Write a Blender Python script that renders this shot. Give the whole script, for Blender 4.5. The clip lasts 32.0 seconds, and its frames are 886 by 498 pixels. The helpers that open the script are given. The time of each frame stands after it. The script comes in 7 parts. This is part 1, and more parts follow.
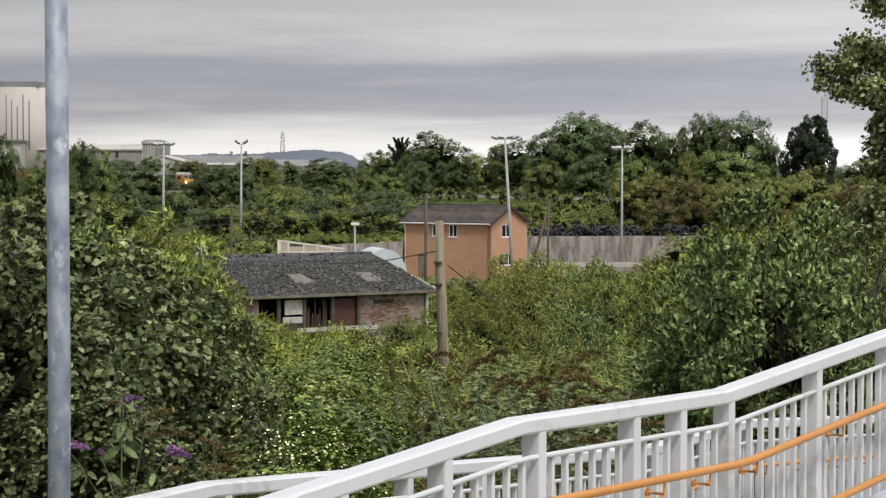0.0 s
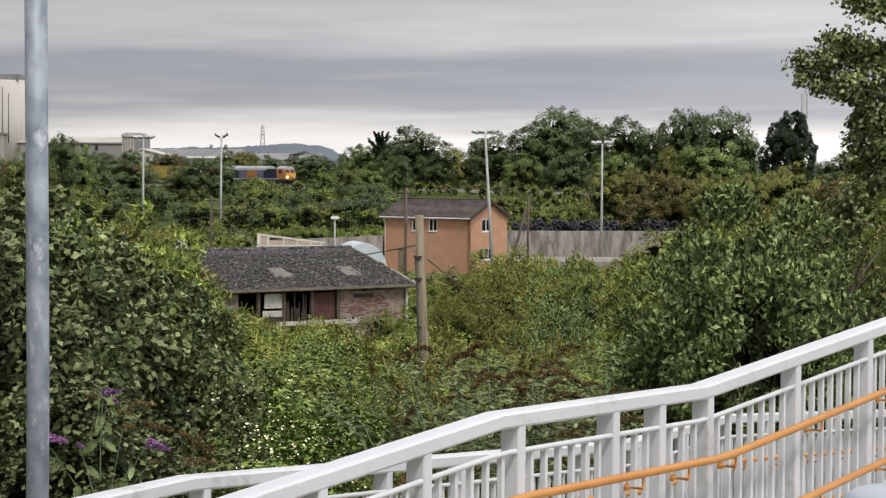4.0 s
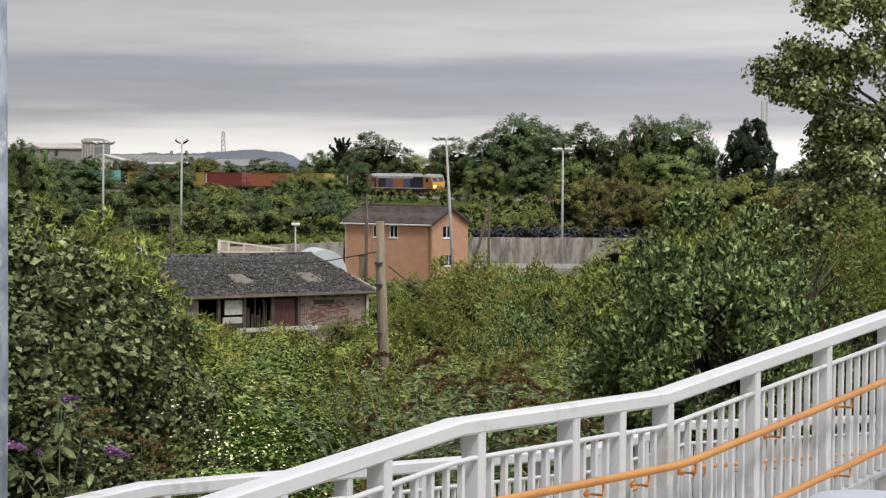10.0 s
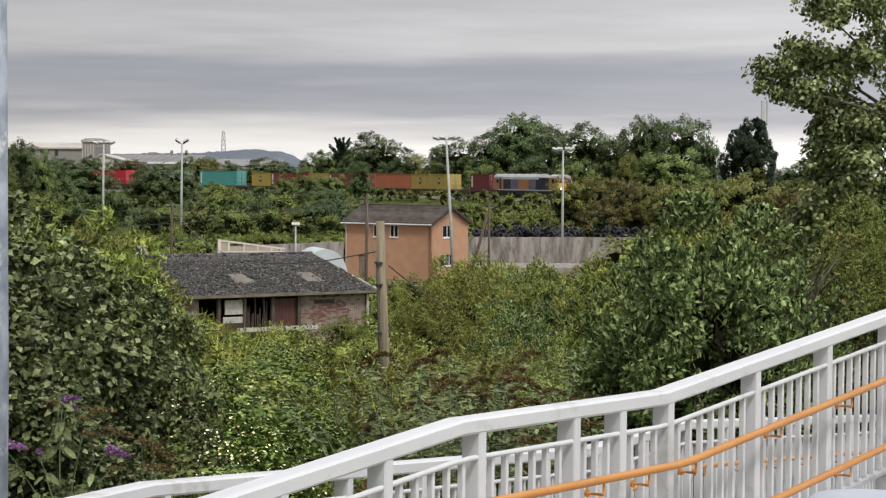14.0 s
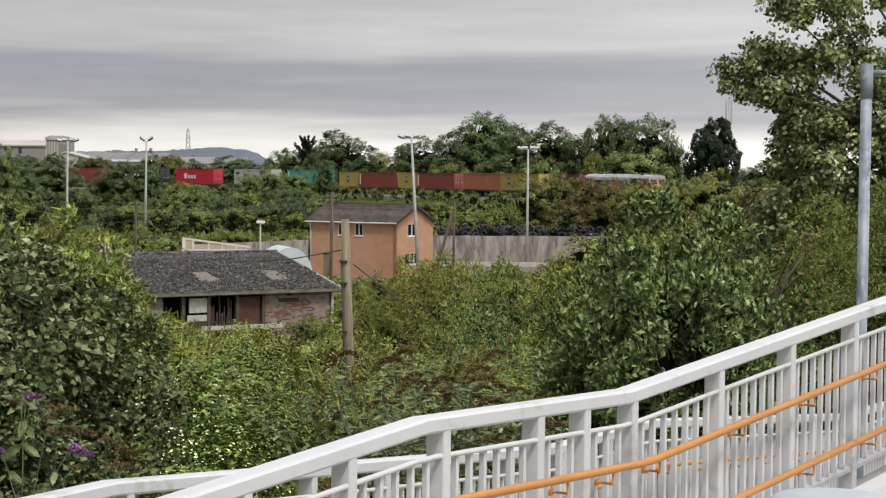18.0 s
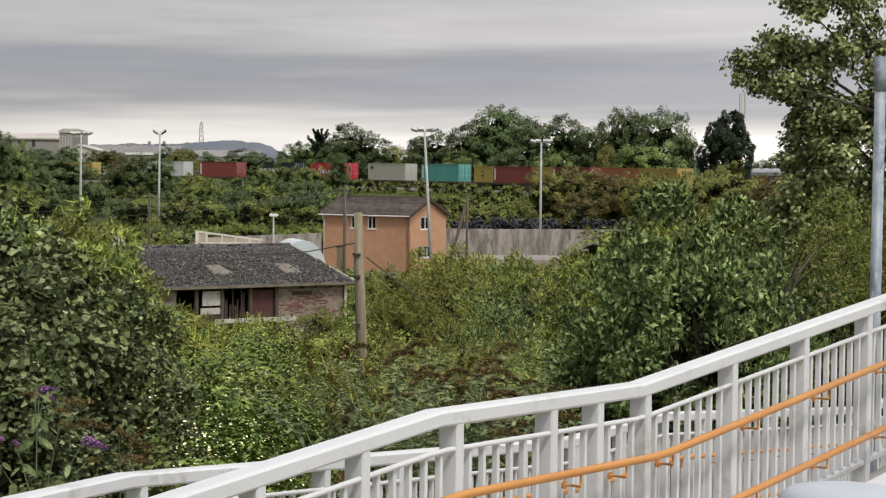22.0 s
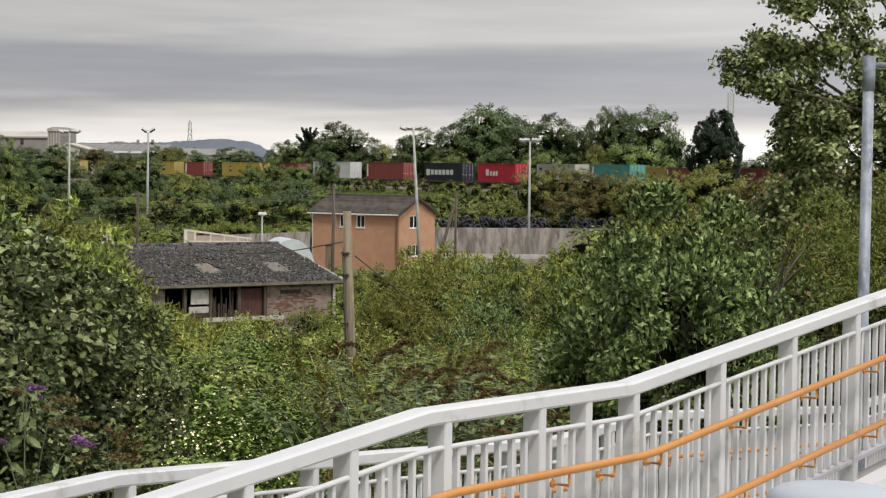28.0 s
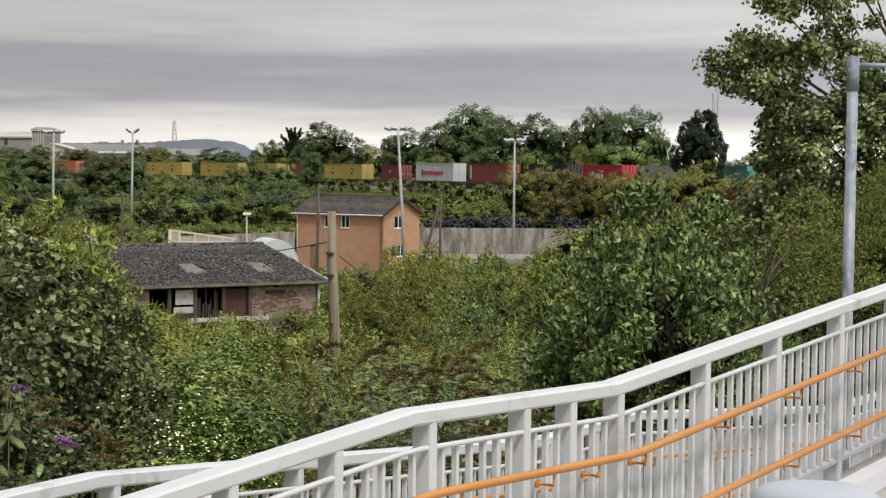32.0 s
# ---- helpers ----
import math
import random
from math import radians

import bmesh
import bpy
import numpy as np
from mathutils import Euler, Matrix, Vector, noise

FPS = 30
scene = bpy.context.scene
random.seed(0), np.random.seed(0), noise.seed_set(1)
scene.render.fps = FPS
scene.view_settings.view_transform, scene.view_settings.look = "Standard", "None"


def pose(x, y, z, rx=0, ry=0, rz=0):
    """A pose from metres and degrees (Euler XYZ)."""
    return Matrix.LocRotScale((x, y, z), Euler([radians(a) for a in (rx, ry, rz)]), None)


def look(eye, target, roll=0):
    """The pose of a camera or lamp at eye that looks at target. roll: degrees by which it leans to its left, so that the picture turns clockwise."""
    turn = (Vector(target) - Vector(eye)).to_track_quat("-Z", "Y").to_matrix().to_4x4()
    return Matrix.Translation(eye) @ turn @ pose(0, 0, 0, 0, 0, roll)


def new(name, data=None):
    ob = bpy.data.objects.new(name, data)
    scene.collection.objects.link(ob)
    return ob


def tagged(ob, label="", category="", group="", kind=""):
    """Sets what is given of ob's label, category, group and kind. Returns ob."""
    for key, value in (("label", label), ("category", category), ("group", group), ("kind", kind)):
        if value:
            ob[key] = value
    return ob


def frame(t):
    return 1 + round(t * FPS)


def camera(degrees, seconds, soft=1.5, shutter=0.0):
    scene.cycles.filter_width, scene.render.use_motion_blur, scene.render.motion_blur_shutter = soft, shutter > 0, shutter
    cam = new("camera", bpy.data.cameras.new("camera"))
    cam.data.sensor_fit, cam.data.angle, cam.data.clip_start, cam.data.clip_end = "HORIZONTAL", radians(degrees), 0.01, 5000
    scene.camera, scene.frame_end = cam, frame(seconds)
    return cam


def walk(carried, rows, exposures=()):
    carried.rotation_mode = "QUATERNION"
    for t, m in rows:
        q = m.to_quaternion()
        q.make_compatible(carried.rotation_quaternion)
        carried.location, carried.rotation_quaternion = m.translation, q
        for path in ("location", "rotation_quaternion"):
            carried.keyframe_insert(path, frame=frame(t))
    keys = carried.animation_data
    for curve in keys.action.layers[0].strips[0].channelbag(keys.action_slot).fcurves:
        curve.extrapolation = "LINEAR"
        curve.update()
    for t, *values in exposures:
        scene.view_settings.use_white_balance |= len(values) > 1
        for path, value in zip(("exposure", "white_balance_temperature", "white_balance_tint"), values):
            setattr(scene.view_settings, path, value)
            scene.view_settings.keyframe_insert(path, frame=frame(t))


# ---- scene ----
# Plan: x to the right, y away from the eye, metres; the yard by the orange house lies at z = 0, the eye at z = 9.4.
EYE = 9.4
PATH = [
    (0, 87.868, -0.143, 0.005), (0.5, 87.833, -0.185, -0.101), (1, 87.815, -0.199, -0.205), (1.5, 87.789, -0.249, -0.285), (2, 87.77, -0.26, -0.356),
    (2.5, 87.743, -0.241, -0.395), (3, 87.715, -0.29, -0.437), (3.5, 87.708, -0.329, -0.501), (5.5, 87.769, -0.38, -0.728),
    (6, 87.813, -0.368, -0.847), (6.5, 87.836, -0.417, -1.02), (7, 87.847, -0.471, -1.201), (7.5, 87.824, -0.491, -1.302), (8, 87.817, -0.5, -1.356),
    (8.5, 87.837, -0.432, -1.37), (9, 87.847, -0.485, -1.403), (9.5, 87.863, -0.447, -1.505), (10, 87.901, -0.492, -1.655),
    (10.5, 87.935, -0.569, -1.779), (11, 87.973, -0.613, -1.833), (11.5, 88.001, -0.556, -1.832), (12, 88.013, -0.509, -1.771),
    (12.5, 87.996, -0.466, -1.683), (13, 87.965, -0.46, -1.613), (13.5, 87.92, -0.454, -1.611), (14, 87.89, -0.448, -1.65),
    (14.5, 87.877, -0.423, -1.707), (16.5, 87.933, -0.416, -2.093), (17, 87.9, -0.496, -2.314), (17.5, 87.873, -0.544, -2.493),
    (18, 87.861, -0.619, -2.634), (18.5, 87.861, -0.626, -2.656), (19, 87.885, -0.622, -2.61), (19.5, 87.893, -0.54, -2.548),
    (20, 87.884, -0.584, -2.505), (20.5, 87.859, -0.626, -2.486), (21, 87.788, -0.645, -2.443), (21.5, 87.736, -0.626, -2.365),
    (22, 87.662, -0.616, -2.265), (22.5, 87.614, -0.605, -2.178), (23, 87.563, -0.612, -2.148), (23.5, 87.535, -0.631, -2.142),
    (24, 87.499, -0.687, -2.115), (24.5, 87.471, -0.63, -2.046), (25, 87.475, -0.548, -1.977), (25.5, 87.529, -0.555, -1.927),
    (27.5, 87.64, -0.621, -2.439), (28, 87.633, -0.692, -2.582), (28.5, 87.623, -0.659, -2.659), (29, 87.636, -0.692, -2.703),
    (29.5, 87.66, -0.712, -2.767), (30, 87.684, -0.708, -2.867), (30.5, 87.692, -0.731, -2.982), (31, 87.674, -0.772, -3.04),
    (31.5, 87.65, -0.723, -3.055), (32, 87.643, -0.693, -3.012),
]
cam = camera(24.57, 32.0, soft=1.28)
walk(cam, [(t, pose(0, 0, EYE, rx, ry, rz)) for t, rx, ry, rz in PATH],
     [(0, 0.43, 6450, 10), (8, 0.43, 6480, 10), (14, 0.43, 6500, 10), (19, 0.43, 6580, 10), (24, 0.37, 6660, 9), (28, 0.40, 6660, 9), (32, 0.41, 6660, 9)])

# ---- world and sun ----
def build_world():
    w = bpy.data.worlds.new("overcast_sky")
    scene.world = w
    w.use_nodes = True
    n, k = w.node_tree.nodes, w.node_tree.links
    n.clear()
    out, bg = n.new("ShaderNodeOutputWorld"), n.new("ShaderNodeBackground")
    co, sep = n.new("ShaderNodeTexCoord"), n.new("ShaderNodeSeparateXYZ")
    k.new(co.outputs["Generated"], sep.inputs[0])

    def maths(op, a, b=None, clamp=False):
        m = n.new("ShaderNodeMath")
        m.operation, m.use_clamp = op, clamp
        for i, v in enumerate((a, b)):
            if v is None:
                continue
            if hasattr(v, "is_linked"):
                k.new(v, m.inputs[i])
            else:
                m.inputs[i].default_value = v
        return m.outputs[0]

    x, y, z = sep.outputs
    azim = maths("ARCTAN2", x, y)
    # long streaks of stratus: stretched along the horizon
    v1 = n.new("ShaderNodeCombineXYZ")
    k.new(maths("MULTIPLY", azim, 3.2), v1.inputs[0])
    k.new(maths("MULTIPLY", z, 42.0), v1.inputs[1])
    n1 = n.new("ShaderNodeTexNoise")
    n1.inputs["Scale"].default_value, n1.inputs["Detail"].default_value, n1.inputs["Roughness"].default_value = 1.0, 3.0, 0.5
    k.new(v1.outputs[0], n1.inputs["Vector"])
    v2 = n.new("ShaderNodeCombineXYZ")
    k.new(maths("MULTIPLY", azim, 11.0), v2.inputs[0])
    k.new(maths("MULTIPLY", z, 110.0), v2.inputs[1])
    v2.inputs[2].default_value = 3.7
    n2 = n.new("ShaderNodeTexNoise")
    n2.inputs["Scale"].default_value, n2.inputs["Detail"].default_value, n2.inputs["Roughness"].default_value = 1.0, 6.0, 0.6
    k.new(v2.outputs[0], n2.inputs["Vector"])
    streak = maths("ADD", maths("MULTIPLY", maths("SUBTRACT", n1.outputs["Fac"], 0.5), 0.056),
                   maths("MULTIPLY", maths("SUBTRACT", n2.outputs["Fac"], 0.5), 0.014))
    el = maths("ADD", z, maths("MULTIPLY", streak, maths("MINIMUM", maths("MULTIPLY", maths("ABSOLUTE", z), 30.0), 1.0)))
    ramp = n.new("ShaderNodeValToRGB")
    r = ramp.color_ramp
    stops = [(0.0, (0.42, 0.43, 0.44)), (0.004, (0.90, 0.875, 0.85)), (0.012, (0.88, 0.85, 0.825)), (0.021, (0.58, 0.56, 0.56)), (0.031, (0.342, 0.34, 0.375)),
             (0.046, (0.272, 0.274, 0.322)), (0.056, (0.376, 0.366, 0.388)), (0.065, (0.505, 0.486, 0.496)), (0.085, (0.413, 0.398, 0.406)), (0.13, (0.52, 0.515, 0.52)), (0.4, (0.66, 0.66, 0.67)), (1.0, (0.94, 0.94, 0.96))]
    while len(r.elements) < len(stops):
        r.elements.new(0.5)
    for e, (p, c) in zip(r.elements, stops):
        e.position, e.color = p, (*c, 1)
    k.new(el, ramp.inputs[0])
    # fine mottling of the deck
    v3 = n.new("ShaderNodeCombineXYZ")
    k.new(maths("MULTIPLY", azim, 5.0), v3.inputs[0])
    k.new(maths("MULTIPLY", z, 60.0), v3.inputs[1])
    v3.inputs[2].default_value = 9.1
    n3 = n.new("ShaderNodeTexNoise")
    n3.inputs["Scale"].default_value, n3.inputs["Detail"].default_value, n3.inputs["Roughness"].default_value = 1.6, 7.0, 0.55
    k.new(v3.outputs[0], n3.inputs["Vector"])
    gain = maths("MULTIPLY", maths("ADD", maths("MULTIPLY", n3.outputs["Fac"], 0.42), 0.79), maths("ADD", maths("MULTIPLY", x, 0.78), 1.0))
    sky = n.new("ShaderNodeTexSky")
    sky.sky_type, sky.sun_disc, sky.sun_elevation, sky.sun_rotation = "NISHITA", False, radians(54.5), radians(164.7)
    mul = n.new("ShaderNodeVectorMath")
    mul.operation = "SCALE"
    k.new(ramp.outputs["Color"], mul.inputs[0])
    k.new(gain, mul.inputs["Scale"])
    dim = n.new("ShaderNodeVectorMath")
    dim.operation = "SCALE"
    k.new(sky.outputs[0], dim.inputs[0])
    dim.inputs["Scale"].default_value = 0.012
    add = n.new("ShaderNodeVectorMath")
    add.operation = "ADD"
    k.new(mul.outputs[0], add.inputs[0])
    k.new(dim.outputs[0], add.inputs[1])
    k.new(add.outputs[0], bg.inputs["Color"])
    bg.inputs["Strength"].default_value = 0.82
    k.new(bg.outputs[0], out.inputs["Surface"])


build_world()
sun_data = bpy.data.lights.new("sun", "SUN")
sun_data.energy, sun_data.angle, sun_data.color = 1.5, radians(11), (1.0, 0.97, 0.92)
sun = new("sun", sun_data)
sun.matrix_world = look((0, 0, 0), (-0.15, 0.55, -0.80))


# ---- materials ----
def nodes_of(name):
    m = bpy.data.materials.new(name)
    m.use_nodes = True
    return m, m.node_tree.nodes, m.node_tree.links, m.node_tree.nodes["Principled BSDF"]


def surf(name, c1, c2, scale=4.0, rough=0.7, bump=0.2, metal=0.0, stretch=(1, 1, 1), fine=14.0, c3=None, stain=0.0, spread=0.0, spec=0.5, ends=(0.48, 0.86)):
    """Two scales of colour noise between c1 and c2, fine relief, and streaked stains of c3."""
    m, n, k, b = nodes_of(name)
    co, mp = n.new("ShaderNodeTexCoord"), n.new("ShaderNodeMapping")
    mp.inputs["Scale"].default_value = stretch
    here, off = n.new("ShaderNodeObjectInfo"), n.new("ShaderNodeVectorMath")
    off.operation = "ADD"
    k.new(co.outputs["Object"], off.inputs[0])
    k.new(here.outputs["Location"], off.inputs[1])
    k.new(off.outputs[0], mp.inputs[0])
    big, small = n.new("ShaderNodeTexNoise"), n.new("ShaderNodeTexNoise")
    for node, s, d in ((big, scale, 6), (small, scale * fine, 4)):
        node.inputs["Scale"].default_value, node.inputs["Detail"].default_value = s, d
        k.new(mp.outputs[0], node.inputs["Vector"])
    blend = n.new("ShaderNodeMath")
    blend.operation = "MULTIPLY_ADD"
    k.new(small.outputs["Fac"], blend.inputs[0])
    blend.inputs[1].default_value = 0.35
    k.new(big.outputs["Fac"], blend.inputs[2])
    ramp = n.new("ShaderNodeValToRGB")
    ramp.color_ramp.elements[0].position, ramp.color_ramp.elements[1].position = ends
    ramp.color_ramp.elements[0].color, ramp.color_ramp.elements[1].color = (*c1, 1), (*c2, 1)
    k.new(blend.outputs[0], ramp.inputs[0])
    colour = ramp.outputs["Color"]
    if c3:
        st, sr, mx = n.new("ShaderNodeTexNoise"), n.new("ShaderNodeValToRGB"), n.new("ShaderNodeMix")
        st.inputs["Scale"].default_value, st.inputs["Detail"].default_value, st.inputs["Roughness"].default_value = scale * 1.7, 8, 0.65
        k.new(mp.outputs[0], st.inputs["Vector"])
        sr.color_ramp.elements[0].position, sr.color_ramp.elements[1].position = 0.62 - stain * 0.3, 0.72 - stain * 0.2
        k.new(st.outputs["Fac"], sr.inputs[0])
        mx.data_type = "RGBA"
        k.new(sr.outputs["Color"], mx.inputs[0])
        k.new(colour, mx.inputs[6])
        mx.inputs[7].default_value = (*c3, 1)
        colour = mx.outputs[2]
    if spread:
        oi, hs = n.new("ShaderNodeObjectInfo"), n.new("ShaderNodeHueSaturation")
        mr = n.new("ShaderNodeMapRange")
        mr.inputs["To Min"].default_value, mr.inputs["To Max"].default_value = 1 - spread, 1 + spread
        k.new(oi.outputs["Random"], mr.inputs["Value"])
        k.new(mr.outputs[0], hs.inputs["Value"])
        k.new(colour, hs.inputs["Color"])
        colour = hs.outputs[0]
    k.new(colour, b.inputs["Base Color"])
    b.inputs["Roughness"].default_value, b.inputs["Metallic"].default_value = rough, metal
    b.inputs["Specular IOR Level"].default_value = spec
    if bump:
        bp = n.new("ShaderNodeBump")
        bp.inputs["Strength"].default_value, bp.inputs["Distance"].default_value = bump, 0.02
        k.new(blend.outputs[0], bp.inputs["Height"])
        k.new(bp.outputs[0], b.inputs["Normal"])
    return m


def leafy(name, dark, mid, pale, through_light=0.08, rough=0.5, odd=None, warm=1.0, grain=9.0, span=0.6, spec=0.15, depth=0.25):
    """Leaves: each its own tone, each plant a little different; some light passes through."""
    m, n, k, b = nodes_of(name)
    geo, oi = n.new("ShaderNodeNewGeometry"), n.new("ShaderNodeObjectInfo")
    ramp = n.new("ShaderNodeValToRGB")
    r = ramp.color_ramp
    dark, mid, pale = (dark[0] * 0.38 * warm, dark[1] * 0.36, dark[2] * 0.30), (mid[0] * 1.10 * warm, mid[1] * 1.02, mid[2] * 0.68), (pale[0] * 1.32 * warm, pale[1] * 1.22, pale[2] * 0.92)
    dark, pale = [tuple(m1 + (v - m1) * span for v, m1 in zip(col, mid)) for col in (dark, pale)]
    stops = [(0.0, dark), (0.45, mid), (0.93, pale)] + ([(0.97, odd)] if odd else [])
    while len(r.elements) < len(stops):
        r.elements.new(0.5)
    for e, (p, c) in zip(r.elements, stops):
        e.position, e.color = p, (*c, 1)
    k.new(geo.outputs["Random Per Island"], ramp.inputs[0])
    hs = n.new("ShaderNodeHueSaturation")
    mr, mh = n.new("ShaderNodeMapRange"), n.new("ShaderNodeMapRange")
    mr.inputs["To Min"].default_value, mr.inputs["To Max"].default_value = 1.25, 1.9
    mh.inputs["To Min"].default_value, mh.inputs["To Max"].default_value = 0.486, 0.506
    k.new(oi.outputs["Random"], mr.inputs["Value"])
    k.new(oi.outputs["Random"], mh.inputs["Value"])
    k.new(mr.outputs[0], hs.inputs["Value"])
    k.new(mh.outputs[0], hs.inputs["Hue"])
    hs.inputs["Saturation"].default_value = 1.0
    k.new(ramp.outputs["Color"], hs.inputs["Color"])
    # patches of tone over the crown
    co, no = n.new("ShaderNodeTexCoord"), n.new("ShaderNodeTexNoise")
    no.inputs["Scale"].default_value, no.inputs["Detail"].default_value = 0.24 * grain, 3
    k.new(co.outputs["Object"], no.inputs["Vector"])
    h2, m2 = n.new("ShaderNodeHueSaturation"), n.new("ShaderNodeMapRange")
    m2.inputs["From Min"].default_value, m2.inputs["From Max"].default_value = 0.3, 0.7
    m2.inputs["To Min"].default_value, m2.inputs["To Max"].default_value = 0.58, 1.42
    k.new(no.outputs["Fac"], m2.inputs["Value"])
    k.new(m2.outputs[0], h2.inputs["Value"])
    k.new(hs.outputs[0], h2.inputs["Color"])
    # fine grain, the scale of small leaves and the gaps between them
    gr, h3, m3, bp = n.new("ShaderNodeTexNoise"), n.new("ShaderNodeHueSaturation"), n.new("ShaderNodeMapRange"), n.new("ShaderNodeBump")
    gr.inputs["Scale"].default_value, gr.inputs["Detail"].default_value, gr.inputs["Roughness"].default_value = grain, 4, 0.7
    k.new(co.outputs["Object"], gr.inputs["Vector"])
    m3.inputs["From Min"].default_value, m3.inputs["From Max"].default_value = 0.32, 0.68
    m3.inputs["To Min"].default_value, m3.inputs["To Max"].default_value = 1.05 - depth, 1.05 + depth
    k.new(gr.outputs["Fac"], m3.inputs["Value"])
    k.new(m3.outputs[0], h3.inputs["Value"])
    k.new(h2.outputs[0], h3.inputs["Color"])
    h2 = h3
    bp.inputs["Strength"].default_value, bp.inputs["Distance"].default_value = 0.6, 1.2 / grain
    k.new(gr.outputs["Fac"], bp.inputs["Height"])
    k.new(bp.outputs[0], b.inputs["Normal"])
    k.new(h2.outputs[0], b.inputs["Base Color"])
    b.inputs["Roughness"].default_value = rough
    b.inputs["Specular IOR Level"].default_value = spec
    tr, mix = n.new("ShaderNodeBsdfTranslucent"), n.new("ShaderNodeMixShader")
    k.new(h2.outputs[0], tr.inputs["Color"])
    mix.inputs[0].default_value = through_light
    k.new(b.outputs[0], mix.inputs[1])
    k.new(tr.outputs[0], mix.inputs[2])
    k.new(mix.outputs[0], n["Material Output"].inputs["Surface"])
    return m


def plain(name, c, rough=0.5, metal=0.0, glow=0.0):
    m, n, k, b = nodes_of(name)
    b.inputs["Base Color"].default_value = (*c, 1)
    b.inputs["Roughness"].default_value, b.inputs["Metallic"].default_value = rough, metal
    if glow:
        b.inputs["Emission Color"].default_value, b.inputs["Emission Strength"].default_value = (*c, 1), glow
    return m


M_WHITE = surf("white_gloss_paint", (0.601, 0.605, 0.623), (0.655, 0.660, 0.673), 1.5, 0.38, 0.03, c3=(0.437, 0.437, 0.410), stain=0.13, spec=0.4)
M_ORANGE = surf("orange_rail_paint", (0.488, 0.198, 0.041), (0.561, 0.247, 0.057), 3.0, 0.42, 0.03, c3=(0.350, 0.138, 0.037), stain=0.08)
M_GALV = surf("galvanised_steel", (0.17, 0.195, 0.24), (0.36, 0.39, 0.44), 7.0, 0.55, 0.05, 0.15, (1, 1, 0.6), 3.0, (0.50, 0.53, 0.56), 0.20, ends=(0.52, 0.82))
M_DECK = surf("ramp_deck", (0.30, 0.29, 0.27), (0.42, 0.40, 0.37), 3.0, 0.85, 0.2)
M_EARTH = surf("rough_ground", (0.045, 0.070, 0.018), (0.105, 0.125, 0.040), 0.35, 0.95, 0.8, 0, (1, 1, 1), 12.0, (0.13, 0.12, 0.055), 0.2, spec=0.05)
M_YARD = surf("yard_concrete", (0.150, 0.126, 0.098), (0.215, 0.184, 0.150), 0.5, 0.9, 0.2, c3=(0.13, 0.12, 0.09), stain=0.3, spec=0.1)
M_CONC = surf("weathered_concrete", (0.150, 0.132, 0.116), (0.40, 0.362, 0.322), 1.1, 0.9, 0.3, 0, (1, 1, 0.25), 6.0, (0.125, 0.110, 0.098), 0.38)
M_RENDER = surf("orange_brickwork", (0.45, 0.250, 0.148), (0.52, 0.300, 0.180), 1.2, 0.85, 0.15, 0, (1, 1, 1), 22.0, (0.45, 0.22, 0.10), 0.05)
M_TILE = surf("grey_roof_tile", (0.055, 0.046, 0.041), (0.105, 0.088, 0.078), 1.5, 0.95, 0.2, spread=0.18, spec=0.1)
M_ASB = surf("lichened_cement_sheet", (0.024, 0.022, 0.024), (0.150, 0.140, 0.140), 6.0, 0.95, 0.9, 0, (1, 1, 1), 3.0, (0.24, 0.23, 0.215), 0.22, 0.02, 0.1, (0.58, 0.78))
M_ROOFLIGHT = surf("dirty_rooflight", (0.19, 0.172, 0.15), (0.27, 0.245, 0.215), 2.5, 0.85, 0.2, spec=0.1)
M_STONE = surf("barn_brick", (0.18, 0.125, 0.098), (0.36, 0.27, 0.22), 2.2, 0.9, 0.5, c3=(0.28, 0.25, 0.22), stain=0.5, spread=0.1)
M_REDBRICK = surf("red_brick_patch", (0.15, 0.072, 0.057), (0.24, 0.125, 0.10), 3.0, 0.9, 0.5, c3=(0.10, 0.05, 0.04), stain=0.3)
M_LIME = surf("old_limewash", (0.425, 0.399, 0.357), (0.561, 0.535, 0.493), 2.5, 0.9, 0.2, c3=(0.221, 0.196, 0.162), stain=0.25)
M_TIMBER = surf("grey_timber", (0.16, 0.13, 0.085), (0.30, 0.25, 0.17), 3.5, 0.85, 0.4, 0, (4, 4, 0.35), 6.0, (0.10, 0.085, 0.06), 0.15)
M_POLE = surf("brown_pole", (0.065, 0.048, 0.036), (0.13, 0.098, 0.072), 3.5, 0.9, 0.3, 0, (4, 4, 0.35))
M_DARKWOOD = surf("dark_boards", (0.030, 0.022, 0.018), (0.075, 0.05, 0.04), 3.0, 0.85, 0.3, 0, (4, 4, 0.4))
M_BARK = surf("bark", (0.055, 0.045, 0.033), (0.13, 0.11, 0.085), 6.0, 0.95, 0.6, 0, (3, 3, 0.6))
M_TYRE = surf("tyre_rubber", (0.010, 0.010, 0.014), (0.028, 0.028, 0.036), 3.0, 0.6, 0.1, spread=0.3)
M_UPVC = plain("white_window_frame", (0.80, 0.80, 0.80), 0.35)
M_GLASS = plain("window_glass", (0.02, 0.022, 0.026), 0.06)
M_MAST = surf("grey_steel_mast", (0.36, 0.36, 0.34), (0.48, 0.48, 0.46), 2.0, 0.6, 0.05, 0.1)
M_LAMP = plain("floodlight_glass", (0.55, 0.56, 0.58), 0.2)
M_DARKMETAL = surf("dark_metal", (0.035, 0.033, 0.032), (0.075, 0.07, 0.066), 3.0, 0.6, 0.1, 0.3)
M_RUST = surf("rusty_wagon", (0.060, 0.042, 0.034), (0.12, 0.085, 0.065), 2.0, 0.8, 0.1)
